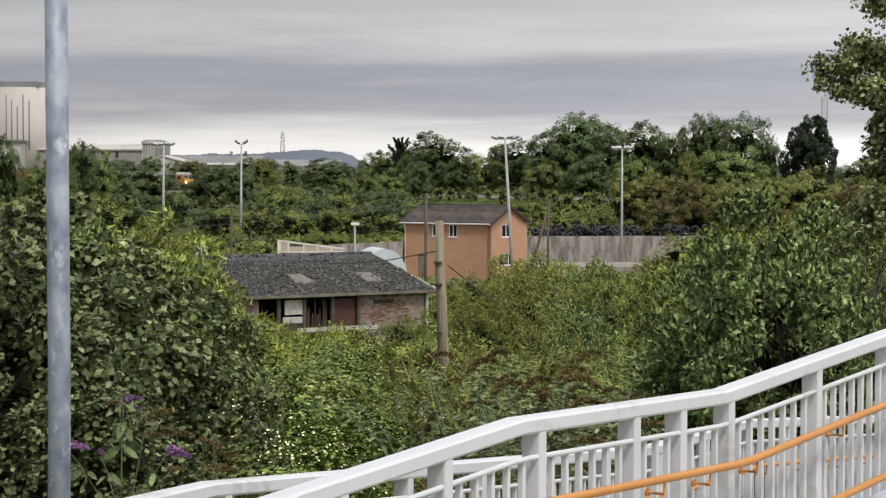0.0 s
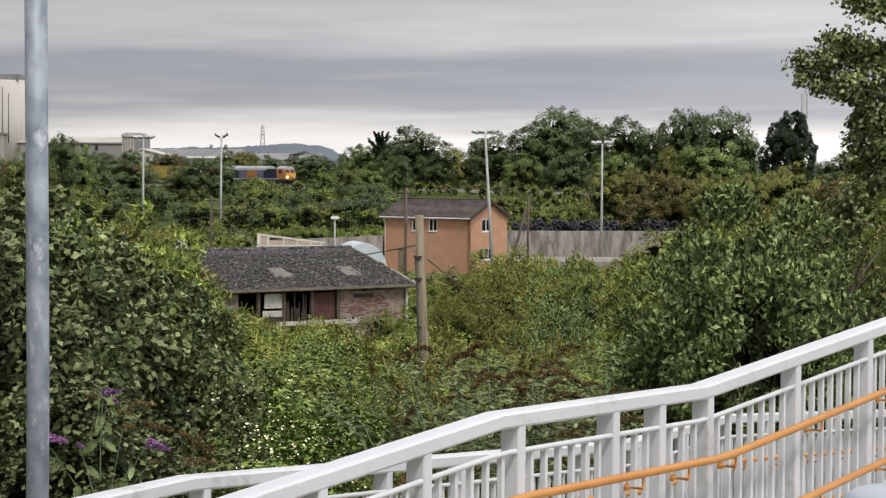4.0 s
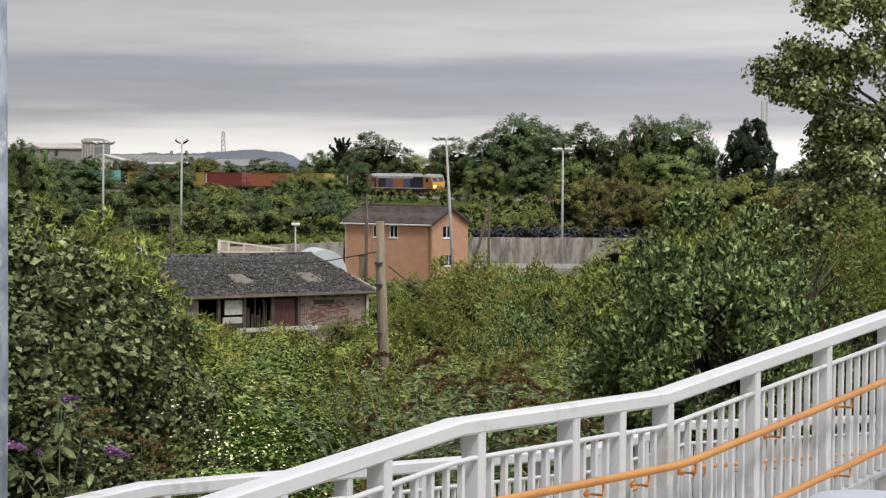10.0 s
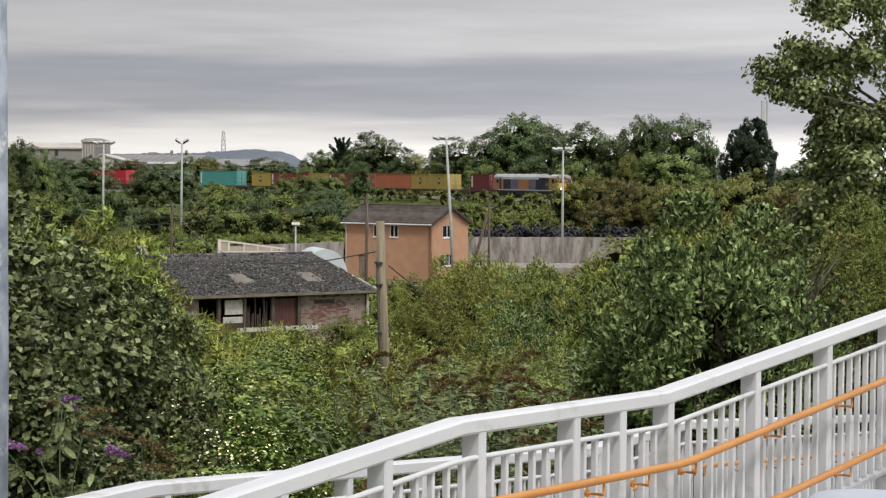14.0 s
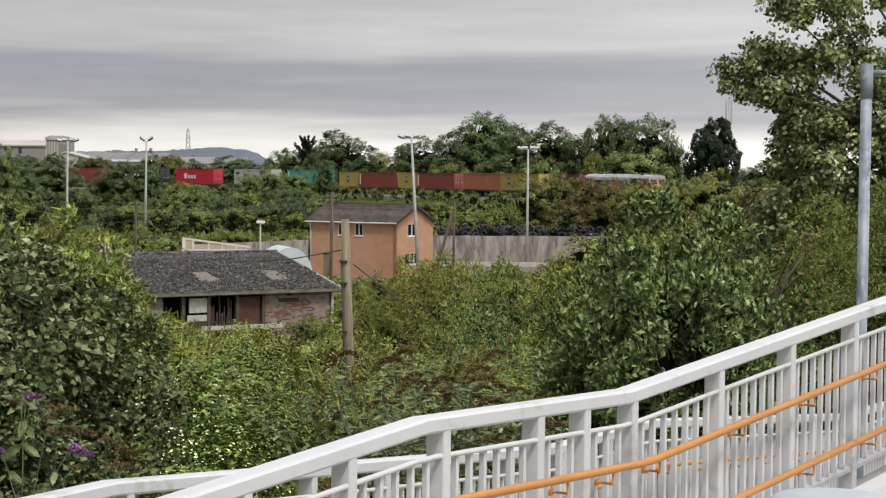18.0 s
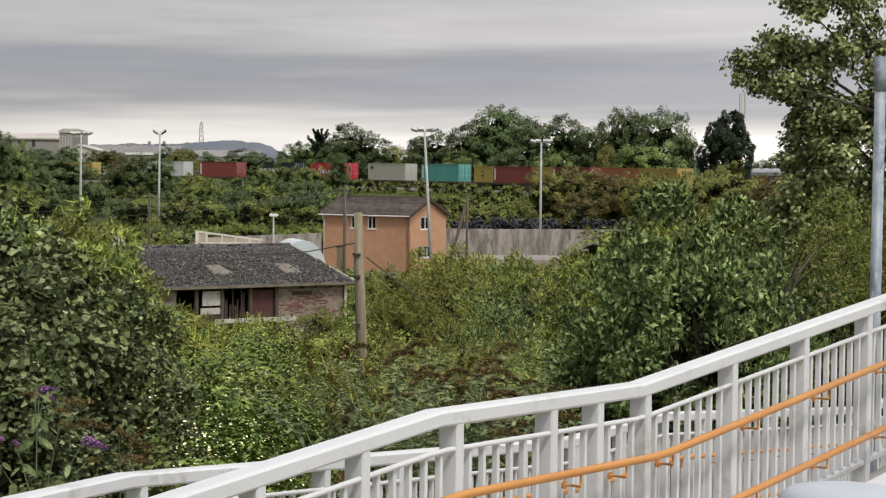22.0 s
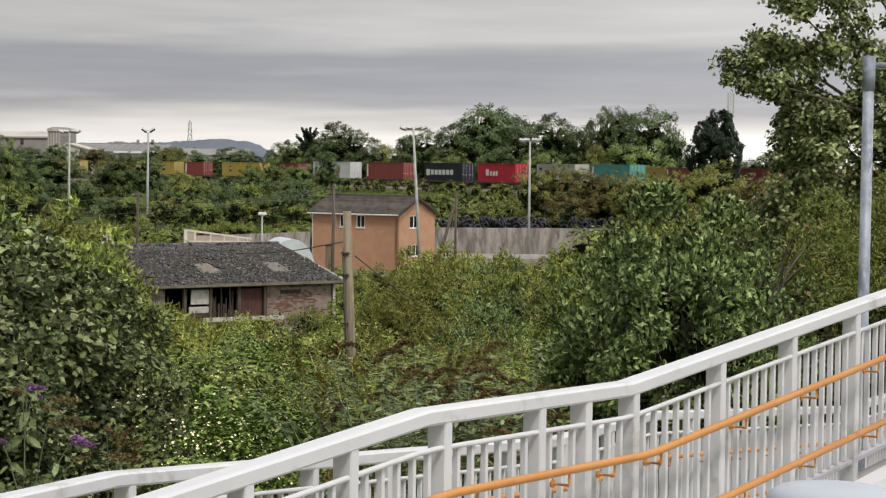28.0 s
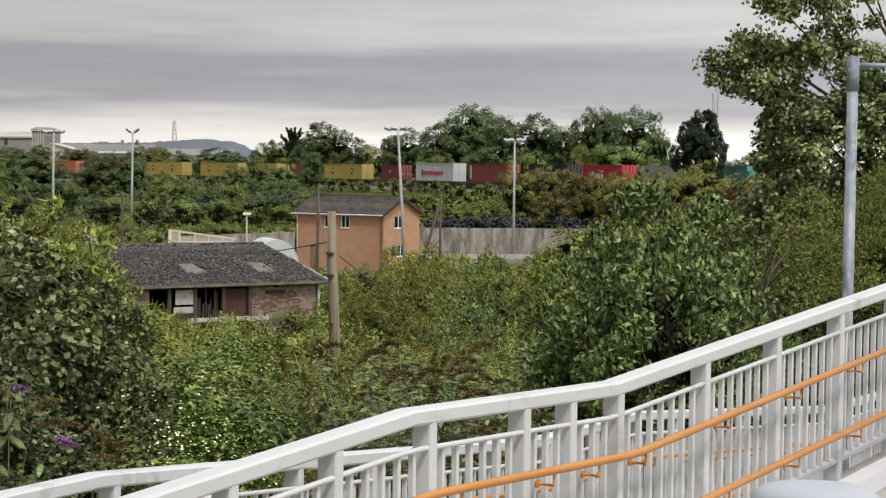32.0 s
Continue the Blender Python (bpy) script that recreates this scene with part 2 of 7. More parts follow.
M_SILO = surf("pale_silo_concrete", (0.42, 0.385, 0.35), (0.53, 0.49, 0.45), 0.08, 0.9, 0.05, 0, (1, 1, 0.15), 9.0, (0.34, 0.31, 0.28), 0.2)
M_SHED = surf("far_shed_sheet", (0.25, 0.235, 0.22), (0.34, 0.32, 0.30), 0.05, 0.8, 0.03)
M_SHEDROOF = surf("far_shed_roof", (0.17, 0.165, 0.165), (0.26, 0.25, 0.245), 0.05, 0.85, 0.03)
# haze of distance painted in: the hill's colours are tinted blue-grey
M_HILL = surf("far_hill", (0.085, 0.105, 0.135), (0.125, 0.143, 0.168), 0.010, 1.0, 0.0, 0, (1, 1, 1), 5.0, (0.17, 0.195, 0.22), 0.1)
M_TARP = surf("pale_blue_sheet", (0.48, 0.53, 0.56), (0.60, 0.64, 0.66), 1.0, 0.5, 0.1)
M_BALLAST = surf("ballast", (0.13, 0.12, 0.105), (0.22, 0.20, 0.175), 2.0, 0.95, 0.5)
M_PALEGALV = surf("pale_galvanised_cap", (0.42, 0.45, 0.50), (0.52, 0.55, 0.60), 6.0, 0.5, 0.0)
M_WIRE = plain("weathered_cable", (0.085, 0.088, 0.080), 0.6)

# painted shade: dark fillers that blacken the gaps between leaves
M_GAPSHADE_BLACK = surf("inner_twigs", (0.010, 0.012, 0.006), (0.030, 0.030, 0.016), 6.0, 0.95, 0.8, spec=0.05)
M_GAPSHADE_GREEN = surf("inner_leaves", (0.014, 0.021, 0.008), (0.042, 0.056, 0.020), 3.0, 0.95, 0.8, spec=0.05)
M_STEM = surf("pale_stem", (0.10, 0.135, 0.06), (0.17, 0.21, 0.11), 5.0, 0.7, 0.1)
L_FAR = leafy("leaf_far_wood", (0.028, 0.045, 0.026), (0.049, 0.077, 0.043), (0.094, 0.132, 0.070), 0.04, grain=2.0, span=0.55)
L_CONIFER = leafy("leaf_dark_tree", (0.011, 0.023, 0.021), (0.020, 0.034, 0.028), (0.037, 0.057, 0.044), 0.05, grain=2.0, span=0.4)
L_BRIGHT = leafy("leaf_bright_wood", (0.044, 0.066, 0.024), (0.080, 0.112, 0.046), (0.130, 0.168, 0.070), 0.04, warm=1.0, grain=2.0, span=0.5)
L_SCRUB = leafy("leaf_scrub", (0.060, 0.088, 0.026), (0.108, 0.144, 0.048), (0.160, 0.200, 0.072), 0.05, warm=1.0, grain=3.0, span=0.5)
L_OLIVE = leafy("leaf_olive_scrub", (0.066, 0.080, 0.028), (0.118, 0.134, 0.052), (0.165, 0.180, 0.074), 0.05, warm=1.0, grain=3.0, span=0.45)
L_BROWN = leafy("leaf_brown_scrub", (0.050, 0.050, 0.024), (0.090, 0.084, 0.042), (0.130, 0.122, 0.060), 0.04, grain=3.0, span=0.5)
L_FEATHER = leafy("leaf_feathery_olive", (0.062, 0.082, 0.026), (0.130, 0.154, 0.054), (0.195, 0.222, 0.086), 0.06, 0.6, grain=8.0, span=0.6)
L_SYC = leafy("leaf_broad_dark", (0.010, 0.017, 0.010), (0.055, 0.079, 0.043), (0.122, 0.150, 0.097), 0.04, 0.42, warm=1.04, grain=14.0, span=0.9)
L_SPRIG = leafy("leaf_broad_green", (0.013, 0.023, 0.009), (0.067, 0.099, 0.044), (0.137, 0.176, 0.089), 0.04, 0.42, warm=1.05, grain=14.0, span=0.9)
L_BRAM = leafy("leaf_bramble", (0.026, 0.047, 0.012), (0.087, 0.130, 0.035), (0.177, 0.230, 0.076), 0.05, 0.45, warm=1.06, grain=16.0, span=0.8)
L_BIND = leafy("leaf_bindweed", (0.016, 0.034, 0.009), (0.062, 0.108, 0.027), (0.138, 0.196, 0.064), 0.05, 0.45, warm=1.0, grain=16.0, span=0.9)
L_WILLOW = leafy("leaf_willow", (0.012, 0.026, 0.010), (0.062, 0.104, 0.042), (0.158, 0.222, 0.122), 0.06, 0.42, warm=1.04, grain=14.0, span=1.0)
L_OAK = leafy("leaf_tree_olive", (0.036, 0.056, 0.016), (0.082, 0.112, 0.036), (0.150, 0.186, 0.068), 0.08, 0.55, warm=1.02, grain=14.0, span=0.6)
L_TREE = leafy("leaf_tall_tree", (0.031, 0.050, 0.022), (0.099, 0.137, 0.069), (0.269, 0.319, 0.218), 0.25, 0.40, warm=1.0, grain=14.0, span=0.95)
L_BUDD = leafy("leaf_butterfly_bush", (0.028, 0.046, 0.028), (0.076, 0.106, 0.064), (0.161, 0.201, 0.136), 0.06, 0.55, grain=16.0)
L_SEED = leafy("dry_seed_spike", (0.066, 0.056, 0.034), (0.100, 0.082, 0.050), (0.150, 0.124, 0.078), 0.12, 0.9, grain=30.0)
L_GRASS = leafy("grass_blade", (0.070, 0.092, 0.022), (0.130, 0.155, 0.050), (0.22, 0.235, 0.095), 0.3, 0.7, odd=(0.26, 0.21, 0.12), warm=1.06, grain=16.0)
L_STRAW = leafy("yellowing_grass", (0.20, 0.22, 0.055), (0.22, 0.240, 0.066), (0.30, 0.31, 0.11), 0.3, 0.7, grain=16.0)
L_PURPLE = leafy("purple_floret", (0.14, 0.065, 0.26), (0.20, 0.105, 0.34), (0.32, 0.20, 0.48), 0.2, 0.7)
L_PETAL = leafy("white_petal", (0.74, 0.75, 0.72), (0.82, 0.82, 0.80), (0.88, 0.88, 0.87), 0.3, 0.5)


# ---- building blocks ----
def add_box(bm, a, b, m=None):
    vs = [bm.verts.new(Vector((x, y, z)) if m is None else m @ Vector((x, y, z))) for z in (a[2], b[2]) for y in (a[1], b[1]) for x in (a[0], b[0])]
    for f in ((0, 2, 3, 1), (4, 5, 7, 6), (0, 1, 5, 4), (2, 6, 7, 3), (0, 4, 6, 2), (1, 3, 7, 5)):
        bm.faces.new([vs[i] for i in f])
    return vs


def box(a, b, m=None, bevel=0.0):
    bm = bmesh.new()
    add_box(bm, a, b, m)
    if bevel:
        bmesh.ops.bevel(bm, geom=bm.edges[:], offset=bevel, segments=1, affect="EDGES")
    return bm


def add_tube(bm, pts, r, sides=8, cap=True):
    """A tube along pts; r is one radius or one for each point."""
    pts = [Vector(p) for p in pts]
    rs = r if isinstance(r, (list, tuple)) else [r] * len(pts)
    rings = []
    for i, p in enumerate(pts):
        d = (pts[min(i + 1, len(pts) - 1)] - pts[max(i - 1, 0)]).normalized()
        u = d.cross(Vector((0, 0, 1)) if abs(d.z) < 0.9 else Vector((1, 0, 0))).normalized()
        v = d.cross(u)
        rings.append([bm.verts.new(p + rs[i] * (math.cos(2 * math.pi * j / sides) * u + math.sin(2 * math.pi * j / sides) * v)) for j in range(sides)])
    for a, b in zip(rings, rings[1:]):
        for j in range(sides):
            f = bm.faces.new((a[j], a[(j + 1) % sides], b[(j + 1) % sides], b[j]))
            f.smooth = True
    if cap:
        bm.faces.new(rings[0])
        bm.faces.new(rings[-1][::-1])


def tube(pts, r, sides=8):
    bm = bmesh.new()
    add_tube(bm, pts, r, sides)
    return bm


def add_prism(bm, profile, a, b, axis="y", m=None):
    """A profile of (u, v) pairs drawn out from a to b along an axis."""
    def p(u, v, w):
        q = Vector({"x": (w, u, v), "y": (u, w, v), "z": (u, v, w)}[axis])
        return bm.verts.new(m @ q if m else q)
    r0, r1 = [p(u, v, a) for u, v in profile], [p(u, v, b) for u, v in profile]
    for i in range(len(profile)):
        j = (i + 1) % len(profile)
        bm.faces.new((r0[i], r0[j], r1[j], r1[i]))
    bm.faces.new(r0[::-1])
    bm.faces.new(r1)


def part(name, bm, material, parent=None, label="", at=None):
    """Links a bmesh or a mesh as ONE object, under a thing or a part."""
    if isinstance(bm, bpy.types.Mesh):
        me = bm
    else:
        bmesh.ops.recalc_face_normals(bm, faces=bm.faces[:])
        me = bpy.data.meshes.new(name)
        bm.to_mesh(me)
        bm.free()
        me.materials.append(material)
    ob = new(name, me)
    if parent:
        ob.parent = parent
    if at is not None:
        ob.matrix_basis = at
    if label:
        ob["label"] = label
    return ob


def thing(name, m, label, category, group="", kind=""):
    ob = new(name)
    ob.empty_display_size = 0.2
    ob.matrix_basis = m
    return tagged(ob, label, category, group, kind)


def raw_mesh(name, verts, faces, material, smooth=False):
    me = bpy.data.meshes.new(name)
    me.from_pydata(verts, [], faces)
    me.materials.append(material)
    if smooth:
        me.polygons.foreach_set("use_smooth", [True] * len(me.polygons))
    me.update()
    return me


# ---- foliage ----
def unit(v):
    return v / np.maximum(np.linalg.norm(v, axis=1, keepdims=True), 1e-9)


def leaf_mesh(name, pos, face_dir, length, width, material, rng, droop=0.0, fold=0.18, corners=4, axis=None, core=None):
    """Dark filler triangles, shade painted by colour (core: places and radii of their clumps), may fill the plant. Each
    leaf is four or six corners round its rib (stalk, sides, tip), folded along it.
    """
    n = len(pos)
    face_dir = unit(face_dir)
    t = unit(np.cross(face_dir, unit(rng.normal(size=(n, 3))))) if axis is None else unit(axis)
    t[:, 2] -= droop
    t = unit(t)
    if axis is not None:
        face_dir = unit(face_dir - t * np.sum(face_dir * t, axis=1, keepdims=True) + rng.normal(0, 0.2, (n, 3)))
    s = unit(np.cross(face_dir, t))
    length = np.broadcast_to(length, (n,)) * rng.uniform(0.6, 1.3, n)
    w = (width * length)[:, None]
    l = length[:, None]
    outline = [(-0.5, 0.4), (-0.5, -0.4), (0.55, 0.0)] if corners == 3 else [(-0.5, 0.0), (-0.05, 0.5), (0.5, 0.0), (-0.05, -0.5)] if corners == 4 else [(-0.5, 0.0), (-0.26, 0.46), (0.16, 0.42), (0.5, 0.0), (0.16, -0.42), (-0.26, -0.46)]
    c = len(outline)
    v = np.empty((n, c, 3))
    for i, (u, q) in enumerate(outline):
        v[:, i] = pos + t * l * u + s * w * q + face_dir * w * (fold * abs(q) * 2 - 0.10 * u * u)
    idx = np.arange(n)[:, None] * c
    fan = {3: [0, 1, 2], 4: [0, 1, 2, 0, 2, 3]}.get(c, [0, 1, 2, 0, 2, 3, 0, 3, 4, 0, 4, 5])
    co, tri = v.reshape(-1, 3), (idx + fan).reshape(-1)
    leaves = len(tri) // 3
    # filler triangles whose dark colour imitates deep shade inside the crown
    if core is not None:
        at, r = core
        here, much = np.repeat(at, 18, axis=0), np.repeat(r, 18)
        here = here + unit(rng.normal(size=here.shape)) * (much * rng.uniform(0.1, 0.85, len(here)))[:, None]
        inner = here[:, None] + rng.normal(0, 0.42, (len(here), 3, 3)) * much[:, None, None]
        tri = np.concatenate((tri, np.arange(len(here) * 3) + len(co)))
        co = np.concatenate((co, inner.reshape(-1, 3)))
    me = bpy.data.meshes.new(name)
    me.vertices.add(len(co))
    me.vertices.foreach_set("co", co.reshape(-1))
    me.loops.add(len(tri))
    me.loops.foreach_set("vertex_index", tri.astype(np.int32))
    me.polygons.add(len(tri) // 3)
    me.polygons.foreach_set("loop_start", np.arange(0, len(tri), 3, dtype=np.int32))
    me.materials.append(material)
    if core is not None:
        me.materials.append(M_GAPSHADE_GREEN if corners == 3 else M_GAPSHADE_BLACK)
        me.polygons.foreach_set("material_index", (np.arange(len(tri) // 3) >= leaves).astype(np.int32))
    me.update(calc_edges=True)
    return me


def crown_points(rng, radii, clumps, per, spread, lobes=12, low=-0.35, fringe=0.45, wild=0.25, upward=0.4, relief=1.0):
    """Leaves in clumps on the outer side of rounded lobes, which stand apart: clumps, leaves, the ways that they face, clump sizes, and the lobes' middles and radii."""
    radii = np.asarray(radii, float)
    ld = np.empty((0, 3))
    while len(ld) < lobes:
        d = unit(rng.normal(size=(40, 3)))
        d = d[d[:, 2] > low]
        far = np.argmax(np.min(np.linalg.norm(d[:, None] - ld[None], axis=2), axis=1)) if len(ld) else 0
        ld = np.concatenate((ld, d[far:far + 1]))
    lr = rng.uniform(0.26, 0.44, lobes) * relief
    lc = ld * ((1.0 - lr) * rng.uniform(0.80, 1.12, lobes))[:, None]
    ld, lc, lr = np.concatenate((ld, [[0, 0, 1]])), np.concatenate((lc, [[0, 0, 0.25]])), np.append(lr, 0.55 * relief)
    pick = rng.choice(len(lr), clumps * 2, p=lr ** 2 / np.sum(lr ** 2))
    way = unit(rng.normal(size=(len(pick), 3)) + ld[pick] * 0.7 + [0, 0, 0.2])
    c = lc[pick] + way * lr[pick][:, None] * rng.uniform(0.86, 1.08, len(pick))[:, None]
    gap = np.linalg.norm(c[:, None] - lc[None], axis=2) / lr[None]
    gap[np.arange(len(pick)), pick] = 9
    keep = np.nonzero((np.min(gap, axis=1) > 0.82) & (c[:, 2] > low))[0][:clumps]
    c, way = c[keep] * radii, way[keep]
    size = 1.5 * spread * rng.uniform(0.6, 1.3, len(c))
    p, away = np.repeat(c, per, axis=0), np.repeat(way, per, axis=0)
    k = unit(rng.normal(size=(len(p), 3)) + away * 0.6)
    p = p + k * (np.repeat(size, per) * rng.uniform(fringe, 1.05, len(p)))[:, None] * [1, 1, 0.85]
    out = k * 0.6 + away * 0.6 + [0, 0, upward] + rng.normal(0, wild, (len(p), 3))
    return c, p, out, size, lc * radii * 0.7, lr * float(np.min(radii))


def limb_mesh(name, rng, height, r0, tips, material, splits=9, fork=0.35):
    bm = bmesh.new()
    lean = Vector((rng.normal(0, 0.03), rng.normal(0, 0.03), 0)) * height
    stem = [Vector((0, 0, -0.25)), Vector((0, 0, 0)) + lean * 0.1, Vector((0, 0, height * 0.45)) + lean * 0.6, Vector((0, 0, height * 0.85)) + lean]
    add_tube(bm, stem, [r0 * 1.25, r0, r0 * 0.7, r0 * 0.25], 7)
    order = rng.permutation(len(tips))[:splits]
    for i in order:
        tip = Vector(tips[i])
        f = min(max(fork + rng.uniform(-0.1, 0.25), 0.12), 0.8)
        a = Vector((0, 0, height * f)) + lean * f
        mid = a.lerp(tip, 0.5) + Vector((rng.normal(0, 0.06), rng.normal(0, 0.06), 0.08)) * height * 0.5
        add_tube(bm, [a, mid, a.lerp(tip, 0.93)], [r0 * 0.5, r0 * 0.3, r0 * 0.08], 5)
    me = bpy.data.meshes.new(name)
    bm.to_mesh(me)
    bm.free()
    me.materials.append(material)
    return me


def plant_kind(seed, height, radii, clumps, per, spread, leaf, leaf_w, material, trunk=0.12, low=-0.35, droop=0.2, lobes=12, splits=9, crown_at=None, corners=4, core=0.0, wild=0.25, upward=0.4, shoot=0.0, relief=1.0):
    """The two meshes of one kind of tree or bush: (trunk with limbs, crown of leaves)."""
    rng = np.random.default_rng(seed)
    c, p, out, size, mid, r = crown_points(rng, radii, clumps, per, spread, lobes, low, 0.45, wild, upward, relief)
    up = np.array([0, 0, crown_at if crown_at is not None else height - radii[2]])
    p, c, mid = p + up, c + up, mid + up
    keep = p[:, 2] > 0.02
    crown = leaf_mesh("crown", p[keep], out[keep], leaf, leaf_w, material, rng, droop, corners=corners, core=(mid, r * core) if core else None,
                      axis=out[keep] * 0.5 + [0, 0, shoot] + rng.normal(0, 0.5, (int(keep.sum()), 3)) if shoot else None)
    return limb_mesh("trunk", rng, height, trunk, c, M_BARK, splits), crown


def plant(kind, name, x, y, z, label, category, scale=1.0, turn=0.0, group="", flat=1.0, lean=0.0):
    ob = thing(name, pose(x, y, z, lean, 0, turn) @ Matrix.Diagonal((scale, scale, scale * flat, 1)), label, category, group)
    stem = part("trunk" if "tree" in name else "stem_tangle", kind[0], None, ob)
    if "tree" not in name:
        tagged(stem, kind="stuff")
    part("crown", kind[1], None, ob)
    for extra in kind[2:]:
        spray = part(extra.name.split(".")[0], extra, None, ob)
        if "spray" in extra.name or "blossom" in extra.name:
            tagged(spray, kind="stuff")
    return ob


# ---- the railway's line ----
RAIL_Z = 5.8
ARC_R, ARC_A, ARC_Y = 357.7, radians(56.99), 364.9
ARC_FROM, ARC_TO = -131.0, 104.5
NOSE_AT = (79.336, 101.493, -1.857, -0.431, 0.315)  # metres along the line 16 s in, then by powers of ten seconds


def track(s):
    """Place and heading (radians, from the x axis) at s metres along the line; straight, a right-hand curve, straight."""
    c = min(max(s, ARC_FROM), ARC_TO)
    a = ARC_A + c / ARC_R
    x = ARC_R * (math.sin(a) - math.sin(ARC_A)) + (s - c) * math.cos(a)
    y = ARC_Y + ARC_R * (math.cos(a) - math.cos(ARC_A)) - (s - c) * math.sin(a)
    return x, y, -a


TRACK_XY = np.array([track(s)[:2] for s in np.arange(-420, 300, 4.0)])
PROFILE_Y = [-80, 6, 14, 24, 32, 42, 75, 105, 140, 212.6, 213.2, 260, 330, 500, 2000, 5000]
PROFILE_Z = [5.6, 5.6, 5.5, 5.2, 4.6, 3.7, 1.9, 0.5, 0.0, 0.0, 2.5, 2.9, 3.6, 4.8, 7.0, 9.0]


def ground(x, y):
    z = np.interp(y, PROFILE_Y, PROFILE_Z)
    d = np.min(np.hypot(TRACK_XY[:, 0] - x, TRACK_XY[:, 1] - y))
    emb = RAIL_Z - 0.45 - max(0.0, d - 4.5) / 2.6
    z = max(z, emb)
    near = 1.0 if y < 110 or y > 225 else 0.0
    return float(z + near * 0.25 * noise.noise((x * 0.12, y * 0.12, 0.0)))


def build_ground():
    ys = [-80, -40, -15, 0] + list(np.arange(5, 60, 2.5)) + list(np.arange(60, 150, 5)) + list(np.arange(150, 210, 8)) + [212.6, 213.2]
    ys += list(np.arange(218, 420, 4.0)) + [430, 450, 480, 520, 600, 700, 900, 1200, 1700, 2400, 3400, 5000]
    xs = [-3500, -2000, -1200, -700, -420, -300, -240, -190] + list(np.arange(-150, 130, 4.0)) + [140, 170, 220, 300, 450, 800, 1500, 3500]
    nx = len(xs)
    verts = [(x, y, ground(x, y)) for y in ys for x in xs]
    faces = [(j * nx + i, j * nx + i + 1, (j + 1) * nx + i + 1, (j + 1) * nx + i) for j in range(len(ys) - 1) for i in range(nx - 1)]
    ob = part("ground", raw_mesh("ground", verts, faces, M_EARTH, True), None)
    tagged(ob, "rough ground of earth and rank grass under scrub", "ground", kind="structure")


build_ground()


def build_trackbed():
    ss = list(np.arange(-400, 290, 5.0))
    verts, faces = [], []
    for s in ss:
        x, y, a = track(s)
        nx, ny = -math.sin(a), math.cos(a)
        for o, z in ((-3.6, -0.6), (-2.0, -0.18), (2.0, -0.18), (3.6, -0.6)):
            verts.append((x + nx * o, y + ny * o, RAIL_Z + z))
    for i in range(len(ss) - 1):
        for j in range(3):
            faces.append((4 * i + j, 4 * i + j + 1, 4 * i + 5 + j, 4 * i + 4 + j))
    bed = part("track_bed", raw_mesh("track_bed", verts, faces, M_BALLAST), None)
    tagged(bed, "grey-brown ballast of the railway line on its bank", "track bed", kind="structure")
    for side in (-0.72, 0.72):
        bm = bmesh.new()
        pts = []
        for s in ss:
            x, y, a = track(s)
            pts.append((x - math.sin(a) * side, y + math.cos(a) * side, RAIL_Z - 0.08))
        add_tube(bm, pts, 0.08, 4)
        part("rail", bm, M_RUST, bed, "rusty steel rail")


build_trackbed()


